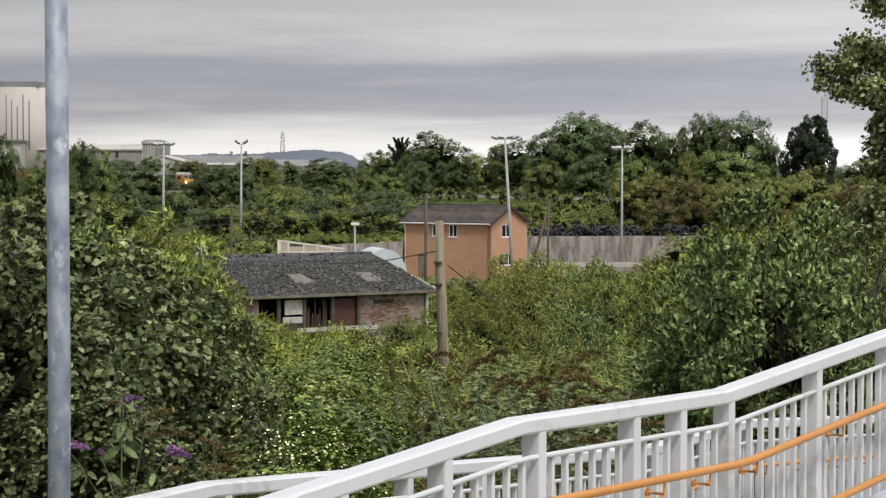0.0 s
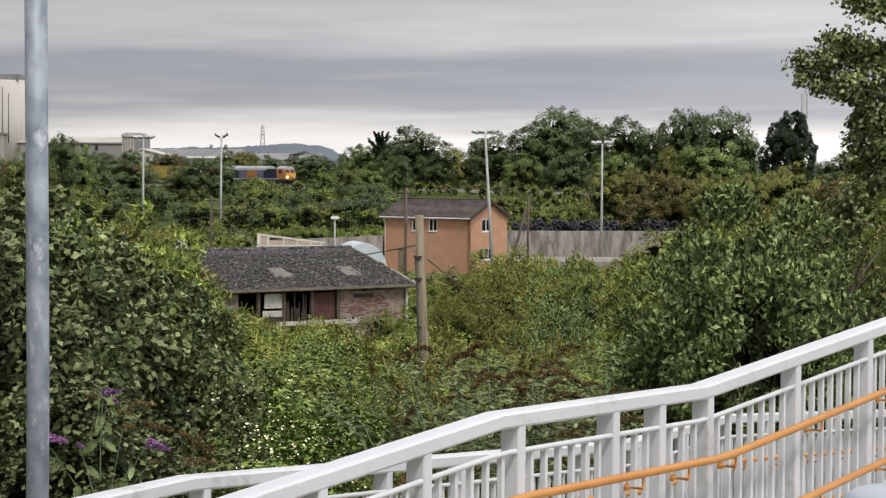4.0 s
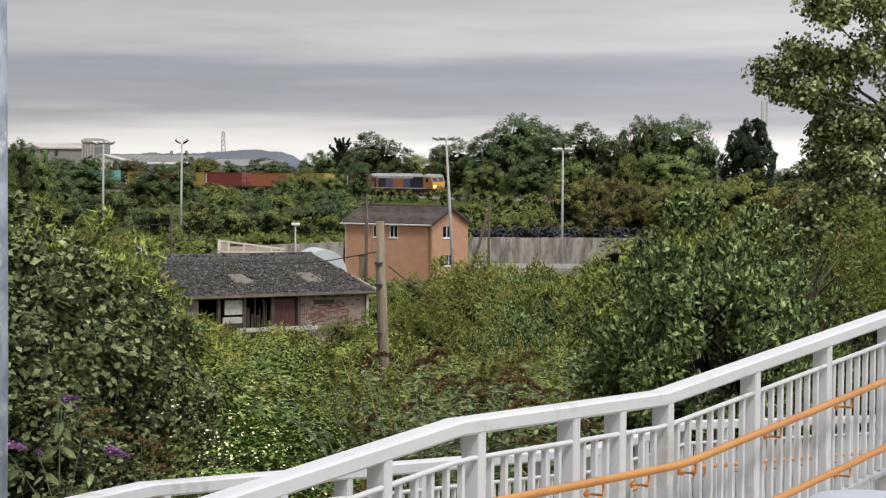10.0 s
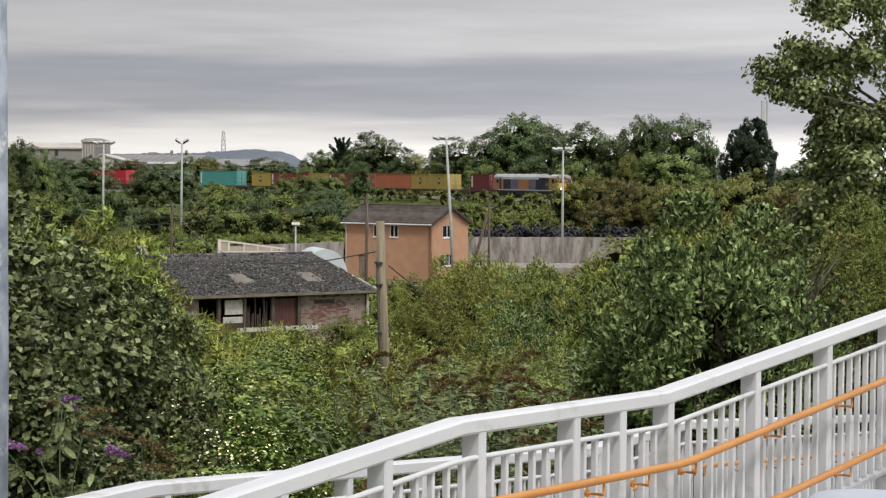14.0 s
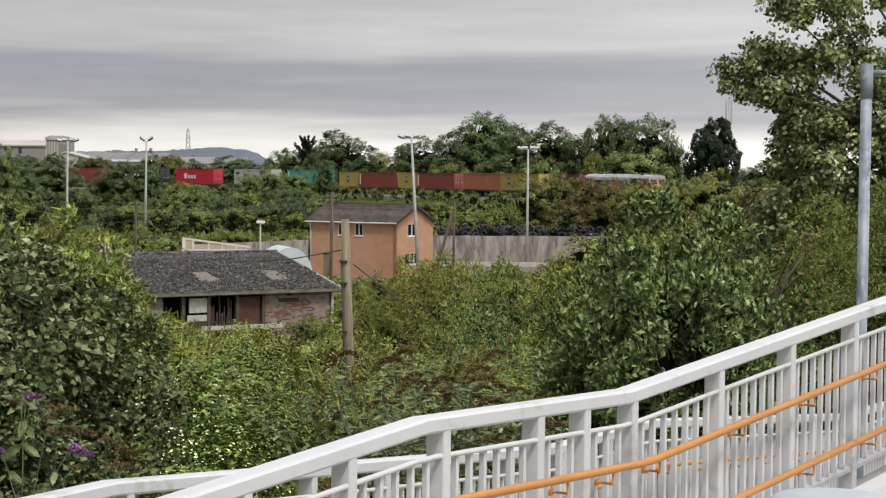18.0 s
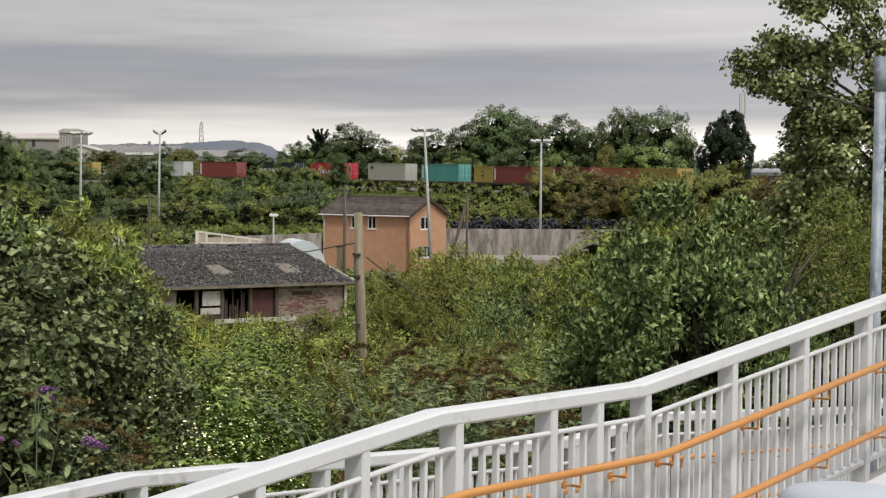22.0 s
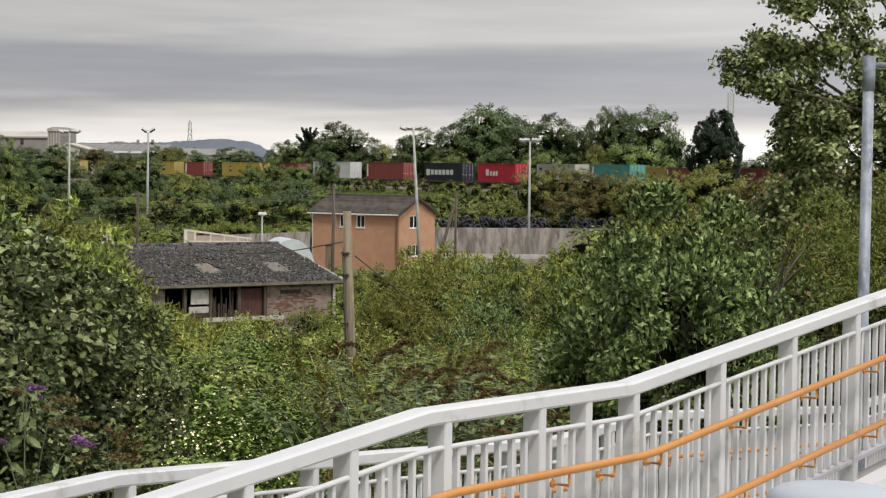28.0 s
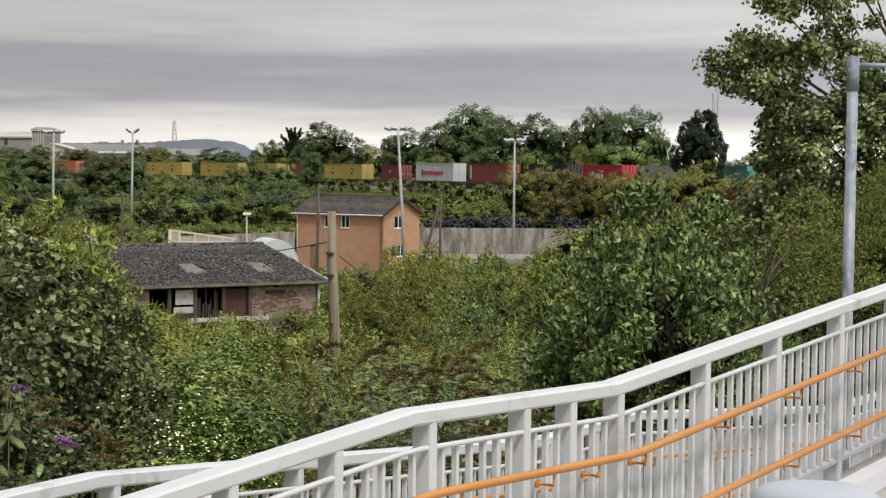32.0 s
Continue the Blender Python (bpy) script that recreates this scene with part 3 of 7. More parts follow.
# ---- white ramp railings ----
def railing(name, origin, angle, knots, posts, label, reach, handrails=True, deck_side=-1, deck_width=1.7):
    """A ramp's steel railing in its own frame: x along the ramp, z from the eye's level; knots give the top rail's height."""
    kx, kz = zip(*knots)
    top = lambda s: float(np.interp(s, kx, kz))
    rail = thing(name, pose(origin[0], origin[1], EYE, 0, 0, angle), label, "railing")
    line = [s for s in kx if reach[0] < s < reach[1]]
    run = [reach[0]] + line + [reach[1]]

    def bar(name_, w, h, drop, material, y=0.0, label_=""):
        bm = bmesh.new()
        rings = []
        for s in run:
            z = top(s) - drop
            q = min(w, h) * 0.16
            prof = ((-w / 2, -h + q), (-w / 2 + q, -h), (w / 2 - q, -h), (w / 2, -h + q), (w / 2, -q), (w / 2 - q, 0), (-w / 2 + q, 0), (-w / 2, -q))
            rings.append([bm.verts.new((s, y + u, z + v)) for u, v in prof])
        for a, b in zip(rings, rings[1:]):
            for i in range(8):
                bm.faces.new((a[i], a[(i + 1) % 8], b[(i + 1) % 8], b[i]))
        bm.faces.new(rings[0])
        bm.faces.new(rings[-1][::-1])
        return part(name_, bm, material, rail, label_)

    def rod(name_, r, drop, material, y, label_=""):
        pts = []
        for i, s in enumerate(run):
            if 0 < i < len(run) - 1:
                for o in (-0.14, -0.06, 0.0, 0.06, 0.14):
                    z = (top(s - 0.14) * 0.25 + top(s + 0.14) * 0.25 + top(s) * 0.5) if o == 0 else top(s + o)
                    pts.append((s + o, y, z - drop))
            else:
                pts.append((s, y, top(s) - drop))
        return part(name_, tube(pts, r, 12), material, rail, label_)

    bar("top_rail", 0.10, 0.066, 0.0, M_WHITE)
    rod("upper_rail", 0.0115, 0.162, M_WHITE, -0.03)
    bar("bottom_rail", 0.045, 0.03, 0.87, M_WHITE, -0.01)
    bm = box((-0.026, -0.046, -1.12), (0.026, 0.046, -0.055), bevel=0.006)
    post_mesh = bpy.data.meshes.new("post")
    bm.to_mesh(post_mesh)
    bm.free()
    post_mesh.materials.append(M_WHITE)
    for s in posts:
        part("post", post_mesh, None, rail, at=pose(s, 0, top(s)))
    bm = bmesh.new()
    add_box(bm, (-0.007, -0.014, -0.70), (0.007, 0.014, 0.0))
    add_box(bm, (-0.016, -0.006, -0.02), (0.016, 0.006, -0.002))
    bmesh.ops.bevel(bm, geom=bm.edges[:], offset=0.002, segments=1, affect="EDGES")
    bal_mesh = bpy.data.meshes.new("baluster")
    bm.to_mesh(bal_mesh)
    bm.free()
    bal_mesh.materials.append(M_WHITE)
    fat = Matrix.Diagonal((1.5, 1.0, 1.0, 1))
    for a, b in zip(posts, posts[1:]):
        n = max(1, round((b - a) / 0.105))
        for i in range(1, n):
            s = a + (b - a) * i / n
            part("baluster", bal_mesh, None, rail, at=pose(s, -0.012, top(s) - 0.165) @ fat)
    if handrails:
        br = bmesh.new()
        add_tube(br, [(0, 0, -0.016), (0, 0, -0.066)], 0.0062, 6)
        add_tube(br, [(0, 0, -0.066), (0, 0.085, -0.066)], 0.0062, 6)
        add_tube(br, [(0, 0.08, -0.066), (0, 0.09, -0.066)], 0.018, 8)
        br_mesh = bpy.data.meshes.new("bracket")
        br.to_mesh(br_mesh)
        br.free()
        br_mesh.materials.append(M_ORANGE)
        for drop in (0.325, 0.69):
            hr = rod("handrail", 0.0185, drop, M_ORANGE, -0.135, "orange-painted tubular handrail")
            for s in posts:
                part("bracket", br_mesh, None, hr, at=pose(s + 0.07, -0.135, top(s + 0.07) - drop))
    # the ramp's deck, with an upstand along the railing
    rings, bm = [], bmesh.new()
    w = deck_side * deck_width
    for s in run:
        z = top(s) - 1.02
        rings.append([bm.verts.new((s, u, z + v)) for u, v in ((0.07, -0.22), (0.07, 0.0), (w - 0.06, 0.0), (w - 0.06, -0.22))])
    for a, b in zip(rings, rings[1:]):
        for i in range(4):
            bm.faces.new((a[i], a[(i + 1) % 4], b[(i + 1) % 4], b[i]))
    bm.faces.new(rings[0])
    bm.faces.new(rings[-1][::-1])
    deck = thing("ramp_deck", pose(origin[0], origin[1], EYE, 0, 0, angle), "grey ramp deck with white upstands carrying the railing", "ramp", kind="structure")
    part("deck", bm, M_DECK, deck)
    bm = bmesh.new()
    rings = [[bm.verts.new((s, u, top(s) - 1.02 + v)) for u, v in ((-0.16, 0.004), (-0.30, 0.004), (-0.29, 0.10), (-0.17, 0.10))] for s in run]
    for a, b in zip(rings, rings[1:]):
        for i in range(4):
            bm.faces.new((a[i], a[(i + 1) % 4], b[(i + 1) % 4], b[i]))
    bm.faces.new(rings[0])
    bm.faces.new(rings[-1][::-1])
    part("kerb", bm, M_WHITE, deck, "white-painted kerb along the ramp")
    for s in posts[1::4]:
        z = top(s) - 1.2
        part("leg", box((s - 0.07, deck_side * 0.5 * deck_width - 0.07, -5.2), (s + 0.07, deck_side * 0.5 * deck_width + 0.07, z), bevel=0.01), M_WHITE, deck)
    return rail


def build_railings():
    near = [-4.05, -3.25, -2.45, -1.65, -1.05, -0.45, 0.16, 0.86, 1.24, 1.66, 2.51, 3.31, 4.11, 4.91, 5.71, 6.51, 7.31]
    railing("upper_ramp_railing", (0.269, 8.0), 51.9, [(-6, -1.56), (0.03, -0.968), (1.62, -0.985), (9, -0.265)], near,
            "white-painted steel ramp railing with square bars and orange handrails", (-4.2, 7.5))
    far = [-2.0 + 0.8 * i for i in range(20)]
    railing("lower_ramp_railing", (-0.8, 9.5), 60.0, [(-4, -1.387), (-0.5, -1.384), (4.31, -1.772), (5.97, -1.774), (11.0, -2.238), (13.0, -2.282), (17, -2.6)], far,
            "white-painted steel railing of the lower ramp flight", (-2.3, 13.5))


# ---- the landing on which the viewer stands ----
def build_landing():
    slab = part("landing", box((-2.6, -3.0, EYE - 1.86), (2.6, 0.70, EYE - 1.62), bevel=0.01), M_DECK)
    tagged(slab, "grey ramp landing on white steel legs", "landing", kind="structure")
    for x in (-2.3, 2.3):
        for y in (-2.7, 0.4):
            part("leg", box((x - 0.08, y - 0.08, 5.3), (x + 0.08, y + 0.08, EYE - 1.86), bevel=0.01), M_WHITE, slab)


# ---- lamp columns on the ramp ----
def build_lamp_columns():
    post = thing("lamp_column", pose(-1.91, 10.0, 5.4), "mottled galvanised steel lamp column beside the ramp", "lamp post", "ramp lamp columns")
    part("column", tube([(0, 0, 0), (0.02, 0, 3.0), (0.005, 0, 6.6)], 0.056, 20), M_GALV, post)
    part("base_sleeve", tube([(0, 0, -0.1), (0, 0, 0.9)], 0.075, 20), M_GALV, post)
    x, y = 4.20, 16.5
    post = thing("lamp_column", pose(x, y, 4.97), "galvanised steel lamp column with a thicker top and a side arm", "lamp post", "ramp lamp columns")
    part("column", tube([(0, 0, 0), (0.02, 0, 5.1)], 0.046, 16), M_GALV, post)
    part("sleeve", tube([(0.02, 0, 5.08), (0.02, 0, 5.36)], 0.052, 16), M_GALV, post)
    part("arm", tube([(0.02, 0, 5.29), (0.8, 0.1, 5.29)], 0.022, 10), M_GALV, post)
    part("lantern", box((0.75, 0.0, 5.22), (1.35, 0.2, 5.32), bevel=0.03), M_GALV, post)


    cap = thing("capped_post", pose(0.193, 0.80, 5.596), "grey galvanised post with a rounded cap close to the viewer", "post")
    part("post", tube([(0, 0, 0), (0, 0, 3.655)], 0.020, 20), M_PALEGALV, cap)
    part("cap", tube([(0, 0, 3.650), (0, 0, 3.668), (0, 0, 3.674), (0, 0, 3.677), (0, 0, 3.678)], [0.0265, 0.0265, 0.0255, 0.021, 0.010], 28), M_PALEGALV, cap)


# ---- orange house ----
def wall_cells(bm, length, height, thick, holes, m, z0=0.0):
    """A wall along x with openings (x0, x1, z0, z1) that go right through."""
    xs = sorted({0.0, length, *[v for h in holes for v in h[:2]]})
    zs = sorted({z0, height, *[v for h in holes for v in h[2:]]})
    for a, b in zip(xs, xs[1:]):
        for c, d in zip(zs, zs[1:]):
            if not any(h[0] <= (a + b) / 2 <= h[1] and h[2] <= (c + d) / 2 <= h[3] for h in holes):
                add_box(bm, (a, 0, c), (b, thick, d), m)
    bmesh.ops.remove_doubles(bm, verts=bm.verts[:], dist=0.0005)


def casement(parent, w, h, m, panes=2, open_at=None):
    win = part("window", box((0, 0.05, 0), (w, 0.10, 0.06), m), M_UPVC, parent, "white plastic casement window with dark glass")
    bm = bmesh.new()
    add_box(bm, (0, 0.05, h - 0.07), (w, 0.10, h), m)
    for i in range(panes + 1):
        x = min(max(i * w / panes - 0.045, 0), w - 0.09)
        add_box(bm, (x, 0.045, 0.0), (x + 0.09, 0.105, h), m)
    part("frame", bm, M_UPVC, win)
    for i in range(panes):
        part("pane", box((i * w / panes + 0.03, 0.07, 0.04), ((i + 1) * w / panes - 0.03, 0.085, h - 0.05), m), M_GLASS, win)
    part("sill", box((-0.06, -0.06, -0.08), (w + 0.06, 0.10, -0.005), m), M_UPVC, win)


def build_house():
    L, W, E, R = 9.12, 6.25, 5.11, 6.45
    h = thing("orange_house", pose(-3.47, 183.1, 0, 0, 0, -34), "two-storey orange brick house with grey tiled roof and white windows", "house")
    front = [(4.78, 5.70, 3.78, 4.88), (3.00, 3.92, 3.78, 4.88), (1.45, 2.25, 0.0, 2.1)]
    gable = [(2.01, 3.51, 3.78, 4.88), (1.72, 3.86, 1.27, 2.30)]
    bm = bmesh.new()
    wall_cells(bm, L, E, 0.25, front, None)
    part("front_wall", bm, M_RENDER, h)
    bm = bmesh.new()
    mg = Matrix.Translation((L, 0, 0)) @ Matrix.Rotation(math.pi / 2, 4, "Z")
    mg2 = mg @ Matrix.Translation((0, 0, 0))
    wall_cells(bm, W, E, 0.25, gable, mg2)
    add_prism(bm, ((0, E), (W, E), (W / 2, R - 0.05)), 0.0, 0.25, "y", mg2)
    bmesh.ops.remove_doubles(bm, verts=bm.verts[:], dist=0.0005)
    part("gable_wall", bm, M_RENDER, h)
    bm = bmesh.new()
    add_box(bm, (0, 0.25, 0), (0.25, W, E))
    add_prism(bm, ((0.0, E), (W, E), (W / 2, R - 0.05)), 0.0, 0.25, "x")
    add_box(bm, (0.25, W - 0.25, 0), (L - 0.25, W, E))
    part("back_wall", bm, M_RENDER, h)
    bm = bmesh.new()
    add_box(bm, (0.25, 0.25, 2.45), (L - 0.25, W - 0.25, 2.65))
    part("floor_slab", bm, M_DARKWOOD, h)
    sl = math.hypot(W / 2 + 0.35, (R - E) * (W / 2 + 0.35) / (W / 2))
    pitch = math.degrees(math.atan2(R - E, W / 2))
    for side, y, rz in (("front", -0.35, 0), ("back", W + 0.35, 180)):
        zz = E - 0.35 * (R - E) / (W / 2) + 0.10
        m = pose(L / 2, y, zz, 0, 0, rz) @ pose(0, 0, 0, pitch, 0, 0)
        roof = part("roof", box((-L / 2 - 0.3, 0, -0.10), (L / 2 + 0.3, sl, -0.03), m), M_TILE, h, "dark grey concrete tile slope")
        course = bpy.data.meshes.new("tile_course")
        bm = bmesh.new()
        add_box(bm, (-L / 2 - 0.3, 0, -0.02), (L / 2 + 0.3, 0.36, 0.012), Matrix.Rotation(radians(2.0), 4, "X"))
        bm.to_mesh(course)
        bm.free()
        course.materials.append(M_TILE)
        for i in range(int(sl / 0.33)):
            part("tile_course", course, None, roof, at=m @ pose(0, 0.02 + i * 0.33, 0))
    part("ridge_tiles", tube([(-0.3, W / 2, R + 0.09), (L + 0.3, W / 2, R + 0.09)], 0.11, 8), M_TILE, h)
    gut = E - 0.35 * (R - E) / (W / 2)
    part("gutter", box((-0.3, -0.45, gut - 0.06), (L + 0.3, -0.33, gut + 0.05), bevel=0.02), M_UPVC, h)
    part("downpipe", tube([(0.12, -0.06, 0), (0.12, -0.06, gut - 0.1), (0.12, -0.36, gut)], 0.045, 8), M_UPVC, h)
    for s in (-1, 1):
        a, b = Vector((L + 0.31, W / 2, R + 0.02)), Vector((L + 0.31, W / 2 + s * (W / 2 + 0.35), gut - 0.0))
        bm = bmesh.new()
        vs = [bm.verts.new(p) for p in (a, b, b - Vector((0, 0, 0.18)), a - Vector((0, 0, 0.18)))]
        vs += [bm.verts.new(v.co + Vector((0.03, 0, 0))) for v in vs]
        for f in ((0, 1, 2, 3), (4, 7, 6, 5), (0, 4, 5, 1), (1, 5, 6, 2), (2, 6, 7, 3), (3, 7, 4, 0)):
            bm.faces.new([vs[i] for i in f])
        part("bargeboard", bm, M_DARKWOOD, h, "dark stained bargeboard")
    for x0, x1, z0, z1 in front[:2]:
        casement(h, x1 - x0, z1 - z0, pose(x0, 0, z0))
    for x0, x1, z0, z1 in gable:
        casement(h, x1 - x0, z1 - z0, mg2 @ pose(x0, 0, z0), 2 if z0 > 3 else 3)
    part("door", box((1.50, 0.06, 0.02), (2.20, 0.11, 2.05), bevel=0.01), M_TIMBER, h, "weathered grey timber door")
    yard = part("yard", box((-30, 150, -0.2), (34, 212.3, 0.03)), M_YARD, None)
    tagged(yard, "stained pale concrete yard round the house", "yard", kind="structure")


# ---- retaining walls and tyres ----
def build_walls():
    def panel_wall(name, x0, y0, x1, y1, h, label, step=2.45):
        n = max(1, round(math.hypot(x1 - x0, y1 - y0) / step))
        a = math.degrees(math.atan2(y1 - y0, x1 - x0))
        w = math.hypot(x1 - x0, y1 - y0) / n
        wall = thing(name, pose(x0, y0, 0, 0, 0, a), label, "wall", kind="structure")
        me = bpy.data.meshes.new("panel")
        bm = box((0.004, 0, 0), (w - 0.004, 0.35, h), bevel=0.006)
        bm.to_mesh(me)
        bm.free()
        me.materials.append(M_CONC)
        rng = np.random.default_rng(len(name))
        for i in range(n):
            part("panel", me, None, wall, at=pose(i * w, rng.normal(0, 0.005), rng.normal(0, 0.012) - 0.02))
        return wall
    panel_wall("wall_yard", 4.0, 209.5, 36.0, 212.0, 2.95, "stained grey concrete retaining wall of cast panels")
    panel_wall("wall_side", -14.0, 184.5, -3.9, 197.5, 2.75, "stained grey concrete panel wall beside the orange house")
    slab = part("loading_slab", box((8.5, 196, 0), (21, 206, 0.45), bevel=0.04), M_CONC, None)
    tagged(slab, "low pale concrete slab in front of the wall", "slab", kind="structure")
    heap = thing("tyre_heap", pose(22, 214.0, 2.5), "heap of black rubber tyres piled along the wall top", "tyre heap")
    bm = bmesh.new()
    ring = []
    for i in range(14):
        a = 2 * math.pi * i / 14
        ring.append([bm.verts.new(((0.33 + r) * math.cos(a), (0.33 + r) * math.sin(a), z)) for r, z in ((-0.13, 0.06), (-0.13, 0.16), (-0.02, 0.20), (0.07, 0.17), (0.10, 0.10), (0.07, 0.03), (-0.02, 0.0))])
    for i in range(14):
        for j in range(7):
            bm.faces.new((ring[i][j], ring[i][(j + 1) % 7], ring[(i + 1) % 14][(j + 1) % 7], ring[(i + 1) % 14][j]))
    for f in bm.faces:
        f.smooth = True
    bmesh.ops.recalc_face_normals(bm, faces=bm.faces[:])
    me = bpy.data.meshes.new("tyre")
    bm.to_mesh(me)
    bm.free()
    me.materials.append(M_TYRE)
    rng = np.random.default_rng(8)
    for i in range(210):
        x = rng.uniform(-12.5, 6.5)
        if -1.6 < x < 0.6 and rng.random() < 0.8:
            continue
        lift = rng.uniform(0, 1) ** 1.3
        part("tyre", me, None, heap, at=pose(x, rng.uniform(-0.9, 0.9) * (1 - 0.6 * lift), 0.25 + lift * 1.0, rng.uniform(20, 110), rng.uniform(-25, 25), rng.uniform(0, 360)))


# ---- old barn ----
def build_barn():
    L, HALF, E, R, G = 16.0, 5.74, 3.40, 4.92, 0.45
    b = thing("old_barn", pose(-13.9, 95.8, 0, 0, 0, 35), "derelict low barn with lichened grey sheet roof and broken brick front", "barn")
    D = 2 * HALF
    pitch = math.degrees(math.atan2(R - E, HALF))
    slope = math.hypot(HALF + 0.4, (R - E) * (HALF + 0.4) / HALF)
    cols, rows = 16, 4
    w, d = (L + 0.5) / cols, slope / rows
    rng = np.random.default_rng(5)

    def sheet(mat):
        bm = bmesh.new()
        n = 14
        top = [[bm.verts.new((w * 1.02 * i / n, y, 0.022 * (1 if i % 2 else -1) + y * 0.01)) for i in range(n + 1)] for y in (0.0, d * 1.06)]
        for i in range(n):
            bm.faces.new((top[0][i], top[0][i + 1], top[1][i + 1], top[1][i]))
        bmesh.ops.recalc_face_normals(bm, faces=bm.faces[:])
        me = bpy.data.meshes.new("roof_sheet")
        bm.to_mesh(me)
        bm.free()
        me.materials.append(mat)
        return me
    plain_sheet, light_sheet = sheet(M_ASB), sheet(M_ROOFLIGHT)
    zz = E - 0.4 * (R - E) / HALF + 0.08
    for k, (y, rz) in enumerate(((-0.4, 0), (D + 0.4, 180))):
        m = pose(L / 2, y, zz, 0, 0, rz) @ pose(-(L + 0.5) / 2, 0, 0, pitch, 0, 0)
        roof = part("roof", box((0, 0, -0.16), (L + 0.5, slope, -0.06), m), M_DARKWOOD, b, "purlins and boards under the roof sheets")
        for i in range(cols):
            for j in range(rows):
                pale = k == 0 and (i, j) in ((9, 1), (13, 1))
                ob = part("roof_sheet", light_sheet if pale else plain_sheet, None, roof, at=m @ pose(i * w, j * d + rng.normal(0, 0.02), 0.02 + 0.012 * j, 0, 0, rng.normal(0, 0.15)))
                if pale:
                    ob["label"] = "pale dirty rooflight sheet"
        if k == 0:
            for name, mat, count, q0, q1 in (("moss_cover", M_MOSS, 3000, 0.035, 0.115), ("lichen_cover", M_LICHEN, 1000, 0.025, 0.07)):
                bm = bmesh.new()
                for _ in range(count):
                    q = rng.uniform(q0, q1)
                    up = rng.uniform(0.1, slope * 0.86)
                    along = rng.uniform(0.1, L + 0.4)
                    if (int(along / w), int(up / d)) in ((9, 1), (13, 1)) and rng.random() < 0.85:
                        continue
                    mm = m @ pose(along, up, 0.095 + 0.012 * int(up / d) + up % d * 0.01, 0, 0, rng.uniform(0, 180))
                    vs = [bm.verts.new(mm @ Vector((q * u, q * v * 0.8, w_))) for u, v, w_ in ((1, 0.2, 0), (0.3, 1, 0), (-0.8, 0.7, 0), (-1, -0.4, 0), (0.1, -1, 0), (0, 0, q * 0.55))]
                    for e in range(5):
                        bm.faces.new((vs[e], vs[(e + 1) % 5], vs[5]))
                tagged(part(name, bm, mat, roof), kind="stuff")
    for i in range(10):
        part("verge_board", box((-0.03, i * 0.63, -0.06), (0.05, i * 0.63 + (0.58 if i % 4 else 0.45), 0.06), pose(L + 0.26, -0.4, zz + 0.05, pitch, 0, rng.normal(0, 0.8))), M_LIME if i < 4 else M_FASCIA, b, "chipped pale verge board")
    part("ridge_cap", tube([(-0.25, HALF, R + 0.12), (L + 0.25, HALF, R + 0.12)], 0.14, 8), M_ASB, b)
    part("fascia", box((-0.2, -0.47, zz - 0.11), (L + 0.25, -0.42, zz + 0.02)), M_FASCIA, b, "weathered timber fascia board")
    for name, x0, x1 in (("brick_pier", 11.9, 16.0), ("brick_pier", 2.0, 6.0)):
        bm = bmesh.new()
        z, j, red = G - 0.6, 0, []
        while z < E - 0.25:
            x = x0 - (0.11 if j % 2 else 0)
            while x < x1:
                a, c = max(x, x0), min(x + 0.215, x1)
                if c - a > 0.05 and not (name == "brick_pier" and x0 > 10 and z > E - 1.1 and rng.random() < 0.10):
                    o = rng.normal(0, 0.008)
                    bare = 1.05 * math.exp(-((z - G - 1.9 + 0.3 * math.sin(x * 2.2)) / 0.42) ** 2 - ((x - 13.6 - 0.6 * math.sin(z * 5.0)) / 1.15) ** 2) + 0.06
                    if x0 > 10 and c - a > 0.2 and rng.random() < bare and len(red) < 300:
                        red.append((a, o - 0.004, z))
                    else:
                        add_box(bm, (a, o, z), (c - 0.006, 0.2, z + 0.074))
                x += 0.225
            z += 0.08
            j += 1
        add_box(bm, (x0 + 0.05, 0.03, G - 0.6), (x1 - 0.05, 0.19, E - 0.3))
        pier = part(name, bm, M_STONE, b, "broken red-brown brickwork")
        brick = solid("brick", box((0, 0, 0), (0.209, 0.1, 0.074), bevel=0.004), M_REDBRICK)
        for at in red:
            part("brick", brick, None, pier, at=pose(*at))
    for x in (7.1, 8.55, 10.2, 11.75, 15.9):
        part("post", box((x - 0.09, -0.1, G - 0.5), (x + 0.09, 0.08, E - 0.1), bevel=0.015), M_POLE, b)
    part("panel", box((7.45, -0.03, E - 1.0), (8.46, 0.02, E - 0.28)), M_LIME, b, "limewashed board panel")
    part("panel", box((7.35, -0.03, E - 1.42), (8.46, 0.02, E - 1.12)), M_LIME, b, "lower limewashed board")
    part("panel", box((10.25, 0.05, G + 0.3), (11.6, 0.09, E - 0.3)), M_MAROON, b, "dark maroon boarded door")
    part("wall_slot", box((12.7, -0.02, E - 0.62), (13.9, 0.05, E - 0.42)), M_DARKWOOD, b, "dark slot under the eaves")
    part("corner_post", box((15.82, -0.14, G - 0.3), (15.98, -0.02, E - 0.15), bevel=0.01), M_LIME, b, "white-painted corner post")
    part("panel", box((7.2, -0.05, G + 0.2), (8.46, 0.0, G + 1.5)), M_DARKWOOD, b, "dark boarded lower panel")
